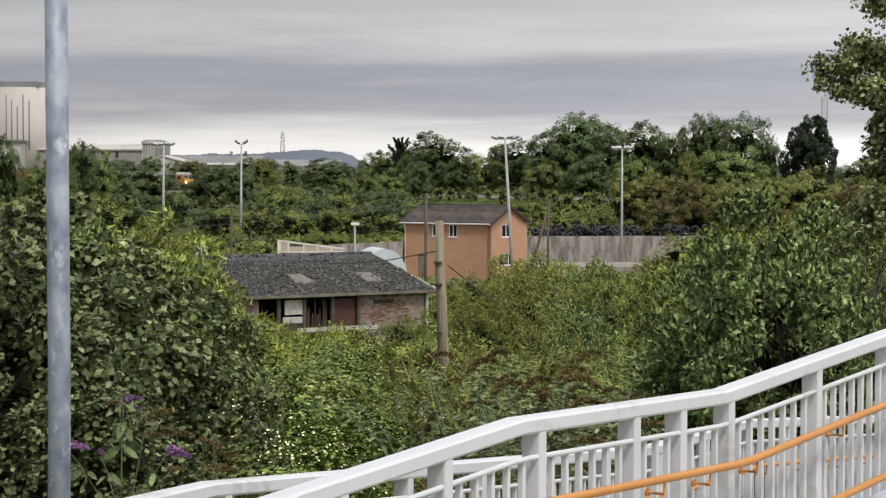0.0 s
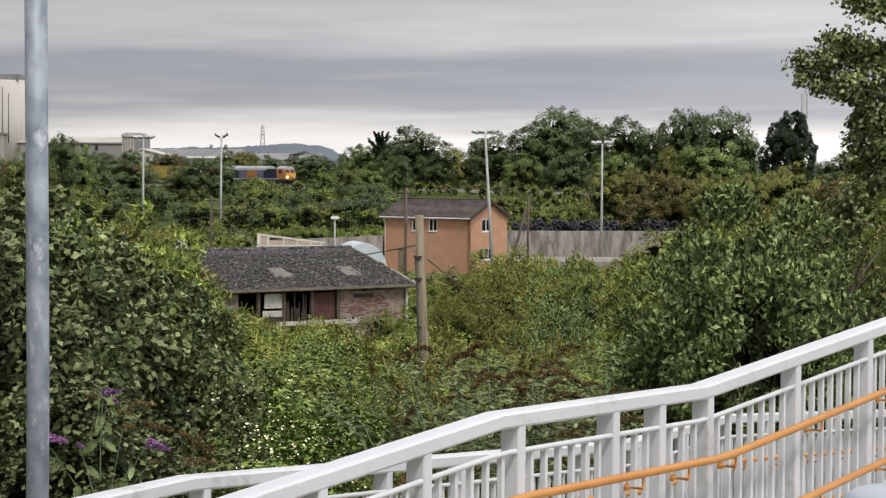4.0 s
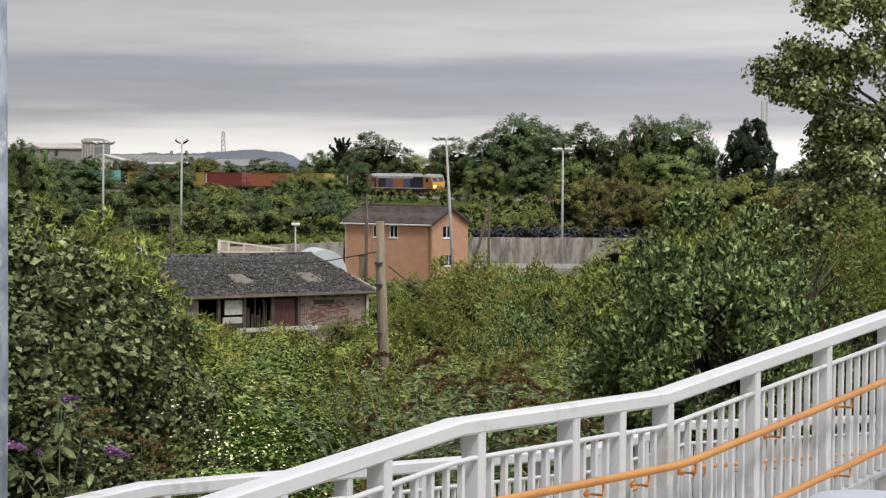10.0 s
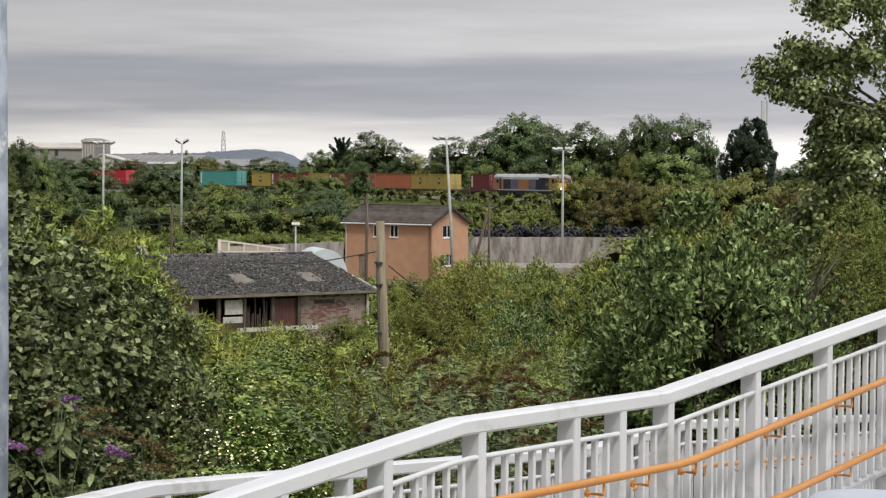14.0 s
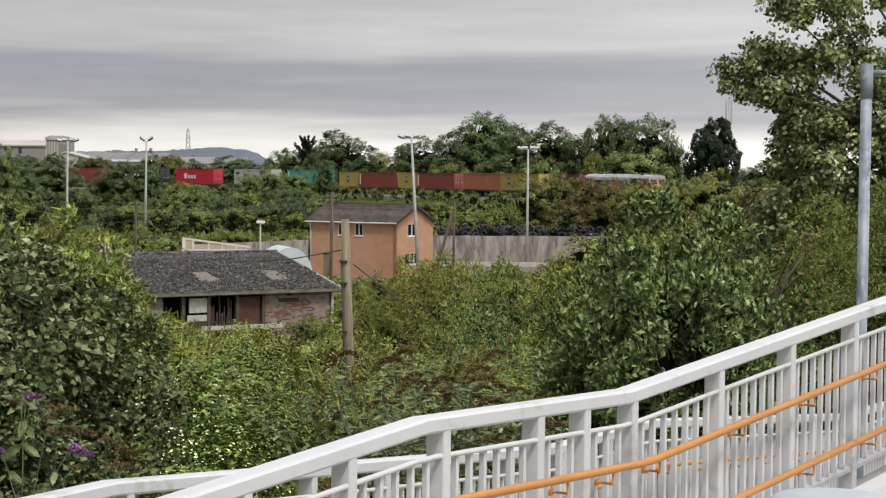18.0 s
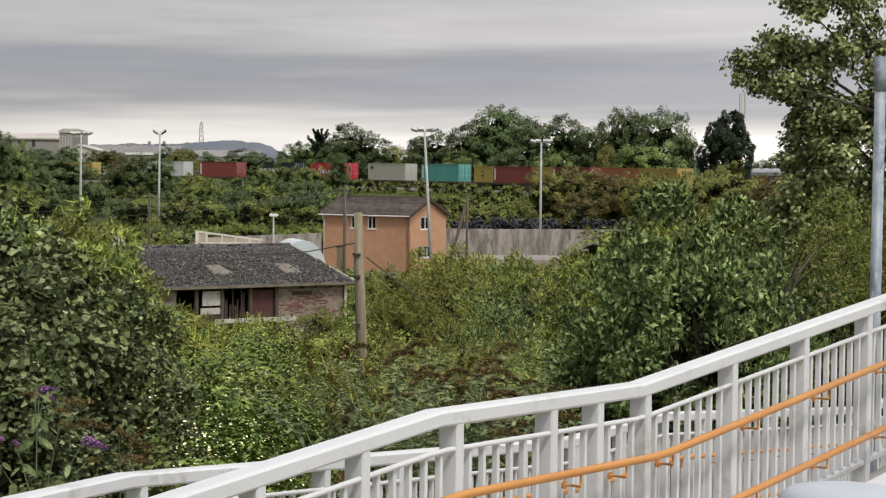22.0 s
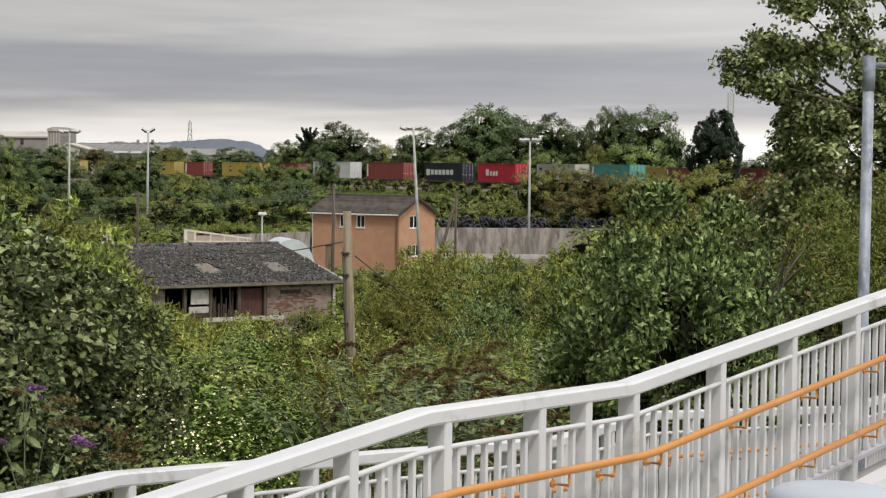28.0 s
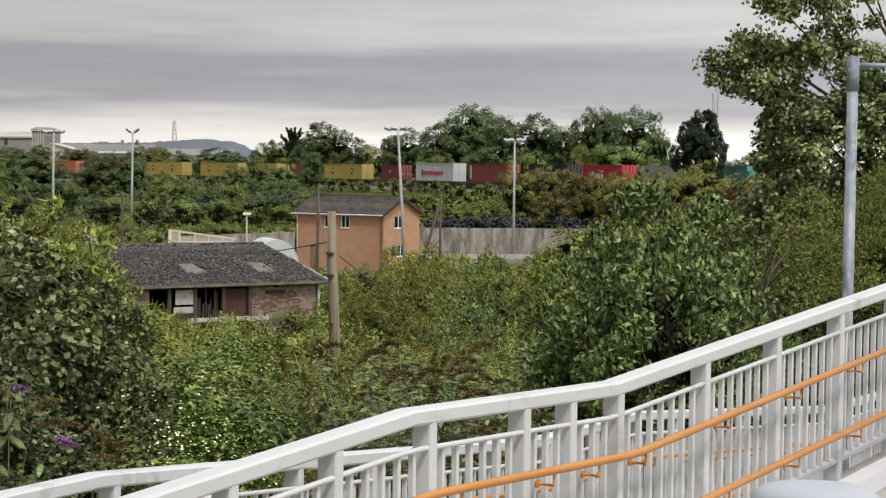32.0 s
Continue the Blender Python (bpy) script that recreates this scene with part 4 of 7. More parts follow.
    for i in range(7):
        x = 8.7 + i * 0.2
        part("plank", box((x, 0.10, G + 0.3), (x + 0.085, 0.13, E - 0.5 - 0.25 * (i % 3))), M_DARKWOOD, b, at=pose(0, 0, 0, 0, rng.normal(0, 0.6), 0))
    for i in range(5):
        x = 8.75 + i * 0.27
        part("plank", box((x, 0.02, G), (x + 0.1, 0.05, E - 0.9 - 0.2 * (i % 2))), M_DARKWOOD, b, at=pose(0, 0, 0, 0, rng.normal(0, 2), 0))
    part("rail_board", box((7.9, -0.5, G + 1.08), (12.6, -0.44, G + 1.30), bevel=0.01), M_LIME, b, "pale horizontal rail across the front")
    bm = bmesh.new()
    add_box(bm, (0, D - 0.25, G - 0.5), (L, D, E))
    add_box(bm, (0, 0.1, G - 0.5), (0.25, D - 0.25, E))
    add_prism(bm, ((0.1, E), (D, E), (HALF, R - 0.1)), 0, 0.25, "x")
    part("back_wall", bm, M_STONE, b)
    bm = bmesh.new()
    add_box(bm, (L - 0.25, 0.2, G - 0.5), (L, D - 0.25, E))
    add_prism(bm, ((0.1, E), (D, E), (HALF, R - 0.1)), L - 0.25, L, "x")
    part("gable_wall", bm, M_STONE, b)


# ---- poles, masts and cables ----
def build_poles():
    p = thing("telegraph_pole", pose(0.02, 42.0, 3.2, 0, 0, 0), "weathered grey wooden telegraph pole rising from brambles", "pole", "wooden poles")
    part("shaft", tube([(0.06, 0, -0.3), (0.02, 0, 2.2), (-0.10, 0, 5.22)], [0.108, 0.100, 0.090], 14), M_TIMBER, p)
    part("conduit", tube([(-0.04, -0.11, 0.3), (-0.09, -0.11, 2.4), (-0.17, -0.09, 4.4)], 0.020, 8), M_DARKMETAL, p, "dark cable conduit")
    for z in (4.35, 3.9, 2.9):
        part("bracket", box((-0.22, -0.14, z), (-0.04, -0.09, z + 0.03)), M_DARKMETAL, p)
    for x, y, z0, z1, r, lean in ((-0.95, 110, 0.3, 8.3, 0.095, 0.02), (-14.6, 140, 0.0, 7.35, 0.09, 0.05), (7.6, 147, 0, 7.4, 0.10, 0.0)):
        q = thing("telegraph_pole", pose(x, y, z0), "brown wooden pole standing in the scrub", "pole", "wooden poles")
        part("shaft", tube([(0, 0, -0.2), (lean, 0, z1 - z0)], [r * 1.1, r * 0.85], 10), M_POLE, q)
        part("insulator_bar", box((-0.3, -0.03, z1 - z0 - 0.35), (0.3, 0.03, z1 - z0 - 0.27)), M_DARKMETAL, q)
    s = thing("pole_strut", pose(7.0, 147, 0), "leaning wooden strut against its pole", "pole", "wooden poles")
    part("shaft", tube([(-1.3, 0, -0.1), (0.45, 0, 6.4)], 0.12, 10), M_POLE, s)
    runs = [((-0.1, 42, 7.6), (-0.95, 110, 8.0), 0.7), ((0.1, 42, 7.5), (5.0, 100, 2.2), 0.3), ((-0.95, 110, 8.1), (-14.6, 140, 7.0), 0.6), ((-14.6, 140, 7.0), (-60, 135, 7.4), 1.2),
            ((-0.95, 110, 7.7), (-60, 128, 6.6), 1.6), ((-0.95, 110, 7.9), (-62, 150, 7.9), 1.8), ((-0.1, 42, 7.8), (-14.6, 140, 7.2), 1.6)]
    for a, b, sag in runs:
        a, b = Vector(a), Vector(b)
        pts = [a.lerp(b, i / 12) - Vector((0, 0, sag * 4 * (i / 12) * (1 - i / 12))) for i in range(13)]
        c = part("overhead_cable", tube([p - a for p in pts], 0.014, 5), M_WIRE, None, at=Matrix.Translation(a))
        tagged(c, "thin dark overhead cable strung between poles", "cable", "overhead cables")


def flood_mast(x, y, top, style, lean=0.0, z0=0.0):
    m = thing("floodlight_mast", pose(x, y, z0), "tall grey steel mast carrying floodlights", "floodlight mast", "floodlight masts")
    h = top - z0
    part("mast", tube([(-lean, 0, -0.1), (-lean * 0.5, 0, h * 0.5), (0, 0, h)], [0.16, 0.13, 0.09], 10), M_MAST, m)
    if style == "vee":
        heads = [(-0.42, 0.25, 35), (0.42, 0.25, -35)]
        part("crossarm", tube([(-0.35, 0, 0.15 + h), (0, 0, h - 0.1), (0.35, 0, h + 0.15)], 0.045, 6), M_DARKMETAL, m)
    else:
        heads = [(-0.85, 0.08, 18), (-0.35, 0.12, 5), (0.45, 0.15, -10), (0.9, 0.12, -20)]
        part("crossarm", box((-0.95, -0.05, h - 0.08), (0.95, 0.05, h + 0.02)), M_MAST, m)
    for dx, dz, tilt in heads:
        lamp = part("floodlight", box((-0.30, -0.12, -0.10), (0.30, 0.16, 0.16), pose(dx, -0.1, h + dz, -35, tilt, 0), bevel=0.04), M_DARKMETAL if style == "vee" else M_MAST, m)
        part("lens", box((-0.26, -0.135, -0.07), (0.26, -0.125, 0.13), pose(dx, -0.1, h + dz, -35, tilt, 0)), M_LAMP, lamp)


def build_masts():
    flood_mast(-29.5, 215, 12.3, "bar", 0.1, 0.3)
    flood_mast(-21.3, 215, 12.4, "vee", 0.1, 0.3)
    flood_mast(5.21, 172, 12.35, "bar", -0.75)
    flood_mast(18.1, 206, 11.9, "bar", 0.0)
    s = thing("yard_lamp", pose(-6.5, 150, 0), "short grey street lamp column in the yard", "street lamp")
    part("column", tube([(0, 0, 0), (0, 0, 5.6)], 0.06, 8), M_MAST, s)
    part("lantern", box((-0.3, -0.14, 5.55), (0.32, 0.14, 5.75), bevel=0.04), M_UPVC, s)
    t = thing("telecom_mast", pose(116, 620, 5), "far grey telecom mast with panel aerials", "telecom mast")
    part("pole", tube([(0, 0, 0), (0, 0, 28)], 0.24, 8), M_MAST, t)
    for i in range(3):
        part("aerial", box((-1.0 + i * 0.8, -0.2, 20.5), (-0.6 + i * 0.8, 0.2, 27.5)), M_MAST, t)


# ---- yard clutter ----
def build_yard_things():
    c = thing("roofless_shed", pose(-12.3, 152, 0, 0, 0, 8), "small roofless cabin with pale peach rendered walls", "shed")
    bm = bmesh.new()
    wall_cells(bm, 4.9, 3.42, 0.15, [], None)
    part("front_wall", bm, M_CONC, c, "grey block wall under the frame")
    bm = bmesh.new()
    add_prism(bm, ((0.15, 0), (3.0, 0), (3.0, 3.3), (0.15, 4.1)), 0, 0.15, "x")
    add_prism(bm, ((0.15, 0), (3.0, 0), (3.0, 3.0), (0.15, 3.5)), 4.75, 4.9, "x")
    add_box(bm, (0.15, 2.85, 0), (4.75, 3.0, 3.75))
    part("rear_walls", bm, M_PEACH, c)
    top = lambda x: 4.33 - 0.125 * x
    bm = bmesh.new()
    add_prism(bm, ((-0.06, top(0) - 0.06), (4.95, top(4.95) - 0.06), (4.95, top(4.95) + 0.06), (-0.06, top(0) + 0.08)), -0.05, 0.06, "y")
    part("verge_board", bm, M_FRAME, c, "pale sloping top board")
    part("bottom_rail", box((0.0, -0.03, 3.43), (4.9, 0.06, 3.53)), M_FRAME, c)
    for x in (0.0, 0.66, 1.84, 2.86, 3.9, 4.6):
        part("stud", box((x, -0.035, 3.53), (x + (0.16 if x < 1.0 else 0.10), 0.055, top(x + 0.1) - 0.06)), M_FRAME, c)
    for a, b in ((0.16, 0.66), (1.94, 2.86)):
        bm = bmesh.new()
        add_prism(bm, ((a, 3.53), (b, 3.53), (b, top(b) - 0.07), (a, top(a) - 0.07)), 0.0, 0.03, "y")
        part("board_infill", bm, M_PEACH, c)
    part("corner_board", box((-0.08, -0.07, 2.9), (0.10, 0.0, 4.3)), M_FRAME, c)
    t = thing("polytunnel", pose(-4.15, 146, 0, 0, 0, 12), "low pale blue sheeted tunnel shelter beside the house", "shelter")
    bm = bmesh.new()
    prof = [(1.75 * math.cos(a), 3.95 * math.sin(a) ** 0.55) for a in np.linspace(0.02, math.pi - 0.02, 13)]
    add_prism(bm, prof, 0, 5.0, "y")
    part("cover", bm, M_TARP, t)
    part("doorway", box((0.3, -0.03, 0), (1.0, 0.02, 1.9)), M_DARKMETAL, t, "dark doorway")
    w = thing("white_cabinet", pose(-16.6, 140, 4.3), "small white weathered roadside cabinet", "cabinet")
    part("body", box((-0.42, -0.2, -4.3), (0.0, 0.2, 0.16), bevel=0.02), M_UPVC, w)
    part("side_box", box((0.14, -0.15, -4.3), (0.42, 0.15, 0.10), bevel=0.02), M_UPVC, w)


# ---- the works, the hill and the pylon far off ----
def build_distance():
    s = thing("silo_block", pose(-136.0, 705, 5), "tall pale concrete silo block of a far works", "silo")
    bm = bmesh.new()
    add_tube(bm, [(-11.6, 4, 0), (-11.6, 4, 33.6)], 10.6, 40)
    part("silo_wall", bm, M_SILO, s)
    part("block_wall", box((-60, -2.5, 0), (-15.2, 12, 34.0)), M_SILO, s)
    part("penthouse", box((-40, -3.5, 33.6), (-3.2, 9, 35.6)), M_SHEDROOF, s, "dark flat-roofed penthouse")
    for i in range(5):
        part("drain_pipe", tube([(-13.8 + 1.9 * i, 4 - math.sqrt(10.7 ** 2 - (1.9 * i - 2.2) ** 2), 12), (-13.8 + 1.9 * i, 4 - math.sqrt(10.7 ** 2 - (1.9 * i - 2.2) ** 2), 31 - 2 * (i % 3))], 0.22, 6), M_SHEDROOF, s)
    part("annex", box((-16, -14, 0), (-7.5, -6, 14.8)), M_SILO, s)
    part("annex_roof", box((-17, -15, 14.8), (-6.5, -5.5, 15.4)), M_SHEDROOF, s)
    t = thing("works_tower", pose(-97.4, 690, 5), "grey concrete hopper tower at the works", "tower")
    part("tower_body", box((-4.6, 0, 0), (3.9, 8, 14.6)), M_SHED, t)
    part("dark_bay", box((0.0, -0.3, 0), (3.4, 0.0, 12.6)), M_SHEDROOF, t)
    for i in range(5):
        part("rib", box((-4.55 + 0.92 * i, -0.22, 0), (-4.25 + 0.92 * i, 0.02, 14.4)), M_SILO, t)
    bm = bmesh.new()
    add_prism(bm, ((-4.8, 14.2), (3.9, 14.2), (3.9, 14.9), (1.8, 15.5), (-3.0, 15.6), (-4.8, 14.9)), -0.5, 8.2, "y")
    part("cap", bm, M_SILO, t)
    b = thing("works_shed", pose(-103.4, 702, 5), "long brown-grey industrial shed with a pale shallow roof", "shed", "works sheds")
    part("shed_wall", box((-42, 0, 0), (0, 30, 12.0)), M_SHED, b)
    bm = bmesh.new()
    add_prism(bm, ((-0.6, 12.0), (30.6, 12.0), (15, 14.4), (-0.6, 12.5)), -42.6, 0.5, "x")
    part("roof", bm, M_SILO, b)
    for x, w in ((-14.5, 3.0), (-9.6, 1.1), (-26.0, 2.4)):
        part("opening", box((x, -0.2, 9.6 if w < 2 else 10.6), (x + w, 0.1, 11.6)), M_DARKMETAL, b, "dark broken opening")
    b = thing("works_shed", pose(-90.7, 655, 5), "pale gabled shed beside the hopper tower", "shed", "works sheds")
    bm = bmesh.new()
    add_prism(bm, ((-4.0, 0), (7.4, 0), (7.4, 7.6), (0, 9.6), (-4.0, 7.0)), 0, 24, "y")
    part("shed_wall", bm, M_SILO, b)
    bm = bmesh.new()
    add_prism(bm, ((-4.4, 6.9), (0, 9.65), (7.9, 7.6), (7.9, 7.95), (0, 10.05), (-4.4, 7.3)), -0.5, 24.5, "y")
    part("roof", bm, M_SILO, b)
    b = thing("works_shed", pose(-82, 695, 5), "long low shed with a grey-brown sheeted roof and white fascia", "shed", "works sheds")
    part("shed_wall", box((-14, 0.3, 0), (17, 80, 7.6)), M_SHED, b)
    bm = bmesh.new()
    add_prism(bm, ((0, 7.6), (80, 7.6), (42, 10.5)), -15, 17.6, "x")
    part("roof", bm, M_SHEDROOF, b)
    part("fascia", box((1.4, -0.2, 7.1), (17.0, 0.0, 7.8)), M_UPVC, b, "white fascia board")
    for x, w, h in ((-3.0, 3.0, 0.9), (5.0, 0.6, 1.6), (8.5, 3.2, 0.8), (10.2, 0.7, 1.7)):
        part("roof_vent", box((x, 40, 10.3), (x + w, 44, 10.5 + h)), M_SHEDROOF, b)
    for i in range(12):
        part("roof_rib", box((-14.5 + 2.75 * i, -0.1, 0), (-14.3 + 2.75 * i, 42.1, 0.18), pose(0, 0, 7.66, math.degrees(math.atan2(2.9, 42)), 0, 0)), M_SHED, b)
    b = thing("works_shed", pose(-52, 780, 5), "low grey shed at the edge of the works", "shed", "works sheds")
    part("shed_wall", box((-14, 0.3, 0), (12, 30, 7.0)), M_SHED, b)
    bm = bmesh.new()
    add_prism(bm, ((0, 7.0), (30, 7.0), (15, 9.6)), -14.5, 12.5, "x")
    part("roof", bm, M_SHEDROOF, b)

    def hill_z(x, j):
        z = 36 / (1 + math.exp(-(x + 345) / 38)) / (1 + math.exp((x + 163) / 11)) + 25 * math.exp(-((x + 480) / 190) ** 2) + 27 / (1 + math.exp((x + 620) / 120))
        z += 3.0 * noise.noise((x * 0.011, j * 0.7, 2.0)) + 2.6 * noise.noise((x * 0.06, j * 0.9, 5.0)) + 2.2 * noise.noise((x * 0.21, j * 0.9, 8.0))
        return 4 + max(z, 0) * (1 - abs(j - 2) / 2.6) * 1.05 + (8 if j == 2 else 0)
    nx, ny = 330, 5
    verts = [(-1500 + i * 7.5, 3700 + j * 160, hill_z(-1500 + i * 7.5, j)) for j in range(ny) for i in range(nx)]
    faces = [(j * nx + i, j * nx + i + 1, (j + 1) * nx + i + 1, (j + 1) * nx + i) for j in range(ny - 1) for i in range(nx - 1)]
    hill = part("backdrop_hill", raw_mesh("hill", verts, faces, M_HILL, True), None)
    tagged(hill, "wooded hill on the horizon, its haze painted in blue-grey", "hill", kind="structure")
    for i in range(16):
        x = -640 + i * 23 + 9 * math.sin(i * 2.3)
        h = thing("far_house", pose(x, 3850, hill_z(x, 1) - 1.5, 0, 0, 20 * math.sin(i)), "tiny pale house on the far hillside", "house", "houses on the hill")
        part("house_wall", box((-5, 0, 0), (5, 8, 8)), M_SILO, h)
        bm = bmesh.new()
        add_prism(bm, ((-5.4, 8), (5.4, 8), (0, 11)), -0.3, 8.3, "y")
        part("roof", bm, M_SHEDROOF, h)
    p = thing("pylon", pose(-317, 4020, hill_z(-317, 2) - 3.0), "steel lattice electricity pylon on the far hill", "pylon")
    lv = [(0, 4.3), (11, 3.8), (22, 3.3), (33, 2.9), (40, 2.2), (44, 0.5)]
    for sx, sy in ((-1, -1), (1, -1), (1, 1), (-1, 1)):
        part("leg", tube([(sx * w, sy * w, z) for z, w in lv], 0.42, 4), M_MAST, p)
    bm = bmesh.new()
    for (z0, w0), (z1, w1) in zip(lv, lv[1:]):
        for sy in (-1, 1):
            add_tube(bm, [(-w0, sy * w0, z0), (w1, sy * w1, z1)], 0.26, 4)
            add_tube(bm, [(w0, sy * w0, z0), (-w1, sy * w1, z1)], 0.26, 4)
    part("lattice", bm, M_MAST, p)
    for z, w in ((22, 4.4), (31, 4.2), (39, 3.6)):
        part("crossarm", tube([(-w, 0, z), (0, 0, z + 1.4), (w, 0, z)], 0.4, 4), M_MAST, p)


# ---- the freight train ----
BOX_PAINT = {k: surf("box_" + k, tuple(v * 0.88 for v in c), c, 0.8, 0.55, 0.05, 0, (1, 1, 0.4), 9.0, tuple(v * 0.6 + 0.03 for v in c), 0.1)
             for k, c in {"yellow": (0.43, 0.32, 0.08), "red": (0.25, 0.055, 0.048), "orange": (0.46, 0.15, 0.075), "darkred": (0.17, 0.035, 0.038), "teal": (0.09, 0.34, 0.31),
                          "grey": (0.46, 0.45, 0.40), "crimson": (0.50, 0.020, 0.045), "navy": (0.014, 0.017, 0.028), "white": (0.60, 0.60, 0.60)}.items()}
M_MARK_W = plain("white_marking", (0.75, 0.74, 0.72), 0.5)
M_MARK_R = plain("red_marking", (0.55, 0.03, 0.08), 0.5)
M_MARK_D = plain("dark_marking", (0.05, 0.045, 0.04), 0.5)
M_LOCO_BLUE = surf("loco_blue", (0.016, 0.018, 0.045), (0.024, 0.026, 0.06), 1.0, 0.4, 0.02)
M_LOCO_ORANGE = surf("loco_orange", (0.42, 0.17, 0.07), (0.48, 0.21, 0.09), 1.0, 0.4, 0.02)
M_LOCO_LILAC = surf("loco_lilac", (0.12, 0.11, 0.17), (0.18, 0.165, 0.24), 1.0, 0.45, 0.02)
M_LOCO_YELLOW = surf("loco_yellow", (0.60, 0.31, 0.04), (0.66, 0.36, 0.05), 1.0, 0.4, 0.02)
M_LOCO_GREY = surf("loco_roof_grey", (0.36, 0.365, 0.38), (0.48, 0.485, 0.50), 0.8, 0.55, 0.03)
M_HEADLIGHT = plain("lit_headlight", (1.0, 0.80, 0.50), 0.3, 0, 6.0)
MOVERS = []
BOX_MESH = {}


def solid(name, bm, material):
    bmesh.ops.recalc_face_normals(bm, faces=bm.faces[:])
    me = bpy.data.meshes.new(name)
    bm.to_mesh(me)
    bm.free()
    me.materials.append(material)
    return me


def box_meshes(paint, length, height):
    key = (paint, length, height)
    if key in BOX_MESH:
        return BOX_MESH[key]
    mat, w = BOX_PAINT[paint], 2.438
    bm = bmesh.new()
    n = int(length / 0.28)
    for y, s in ((-w / 2 + 0.03, 1), (w / 2 - 0.03, -1)):
        a, b = [], []
        for i in range(2 * n + 1):
            x = -length / 2 + 0.15 + (length - 0.3) * i / (2 * n)
            o = 0.036 * s * (1 if (i // 1) % 2 else 0)
            a.append(bm.verts.new((x, y + o, 0.15)))
            b.append(bm.verts.new((x, y + o, height - 0.1)))
        for i in range(2 * n):
            bm.faces.new((a[i], a[i + 1], b[i + 1], b[i]))
    add_box(bm, (-length / 2 + 0.1, -w / 2 + 0.06, height - 0.07), (length / 2 - 0.1, w / 2 - 0.06, height - 0.025))
    add_box(bm, (-length / 2 + 0.08, -w / 2 + 0.07, 0.12), (-length / 2 + 0.12, w / 2 - 0.07, height - 0.05))
    shell = solid("shell", bm, mat)
    bm = bmesh.new()
    for x in (-length / 2, length / 2 - 0.16):
        for y in (-w / 2, w / 2 - 0.16):
            add_box(bm, (x, y, 0), (x + 0.16, y + 0.16, height))
    for y in (-w / 2, w / 2 - 0.1):
        for z in (0.0, height - 0.12):
            add_box(bm, (-length / 2 + 0.16, y, z + 0.004), (length / 2 - 0.16, y + 0.1, z + (0.15 if z == 0 else 0.116)))
    for x in (-length / 2 + 0.02, length / 2 - 0.12):
        for z in (0.0, height - 0.12):
            add_box(bm, (x, -w / 2 + 0.16, z + 0.004), (x + 0.1, w / 2 - 0.16, z + (0.15 if z == 0 else 0.116)))
    edge = solid("frame", bm, mat)
    door = solid("door", box((length / 2 - 0.07, 0.02, 0.15), (length / 2 - 0.02, w / 2 - 0.17, height - 0.13), bevel=0.01), mat)
    bm = bmesh.new()
    add_tube(bm, [(length / 2 + 0.005, 0, 0.12), (length / 2 + 0.005, 0, height - 0.12)], 0.022, 6)
    add_box(bm, (length / 2 - 0.02, -0.02, 0.95), (length / 2 + 0.03, 0.30, 1.05))
    rod = solid("locking_bar", bm, M_MAST)
    BOX_MESH[key] = shell, edge, door, rod
    return BOX_MESH[key]


def shipping_box(paint, feet, height, label, marks=""):
    length = 12.19 if feet == 40 else 6.06
    shell, edge, door, rod = box_meshes(paint, length, height)
    ob = thing("shipping_container", Matrix.Identity(4), label, "container", "containers on the train")
    part("shell", shell, None, ob)
    part("frame", edge, None, ob)
    for k in (0, 1):
        d = part("door", door, None, ob, at=pose(0, 0, 0) @ Matrix.Diagonal((1, 1 if k else -1, 1, 1)))
        for y in (0.28, 0.82):
            part("locking_bar", rod, None, d, at=pose(0, y, 0))
    y = -1.227
    if marks == "square":
        part("marking", box((-0.55, y - 0.012, 0.85), (0.05, y + 0.01, height - 0.7)), M_MARK_D, ob, "dark square marking")
        part("marking", box((-0.40, y - 0.016, 1.25), (-0.10, y - 0.008, 1.6)), M_MARK_W, ob)
    elif marks == "stripe":
        part("marking", box((-length / 2 + 0.35, y - 0.012, 0.45), (-length / 2 + 0.75, y + 0.01, height - 0.3)), M_MARK_W, ob, "white upright bar marking")
    elif marks == "bars_white":
        for i, (a, b) in enumerate(((-3.4, -2.4), (-2.0, -1.4), (-1.1, -0.5), (-0.2, 0.4))):
            part("marking", box((a, y - 0.012, 0.95), (b, y + 0.01, 1.95 if i == 0 else 1.65)), M_MARK_W, ob, "white lettering bars")
    elif marks == "bars_wide":
        for i in range(6):
            part("marking", box((-3.9 + i * 1.25, y - 0.012, 0.95), (-2.95 + i * 1.25, y + 0.01, 1.75)), M_MARK_W, ob, "white lettering bars")
        part("marking", box((-5.4, y - 0.012, 0.8), (-4.3, y + 0.01, 1.85)), M_MARK_W, ob)
    elif marks == "bars_red":
        part("marking", box((-4.2, y - 0.012, 0.9), (-3.6, y + 0.01, 1.8)), M_MARK_D, ob, "dark emblem shape")
        for i in range(8):
            part("marking", box((-3.3 + i * 0.78, y - 0.012, 1.0), (-2.72 + i * 0.78, y + 0.01, 1.6)), M_MARK_R, ob, "red lettering bars")
    elif marks == "small":
        part("marking", box((-5.3, y - 0.012, height - 0.95), (-4.3, y + 0.01, height - 0.55)), M_MARK_D, ob, "small dark lettering bar")
    return ob


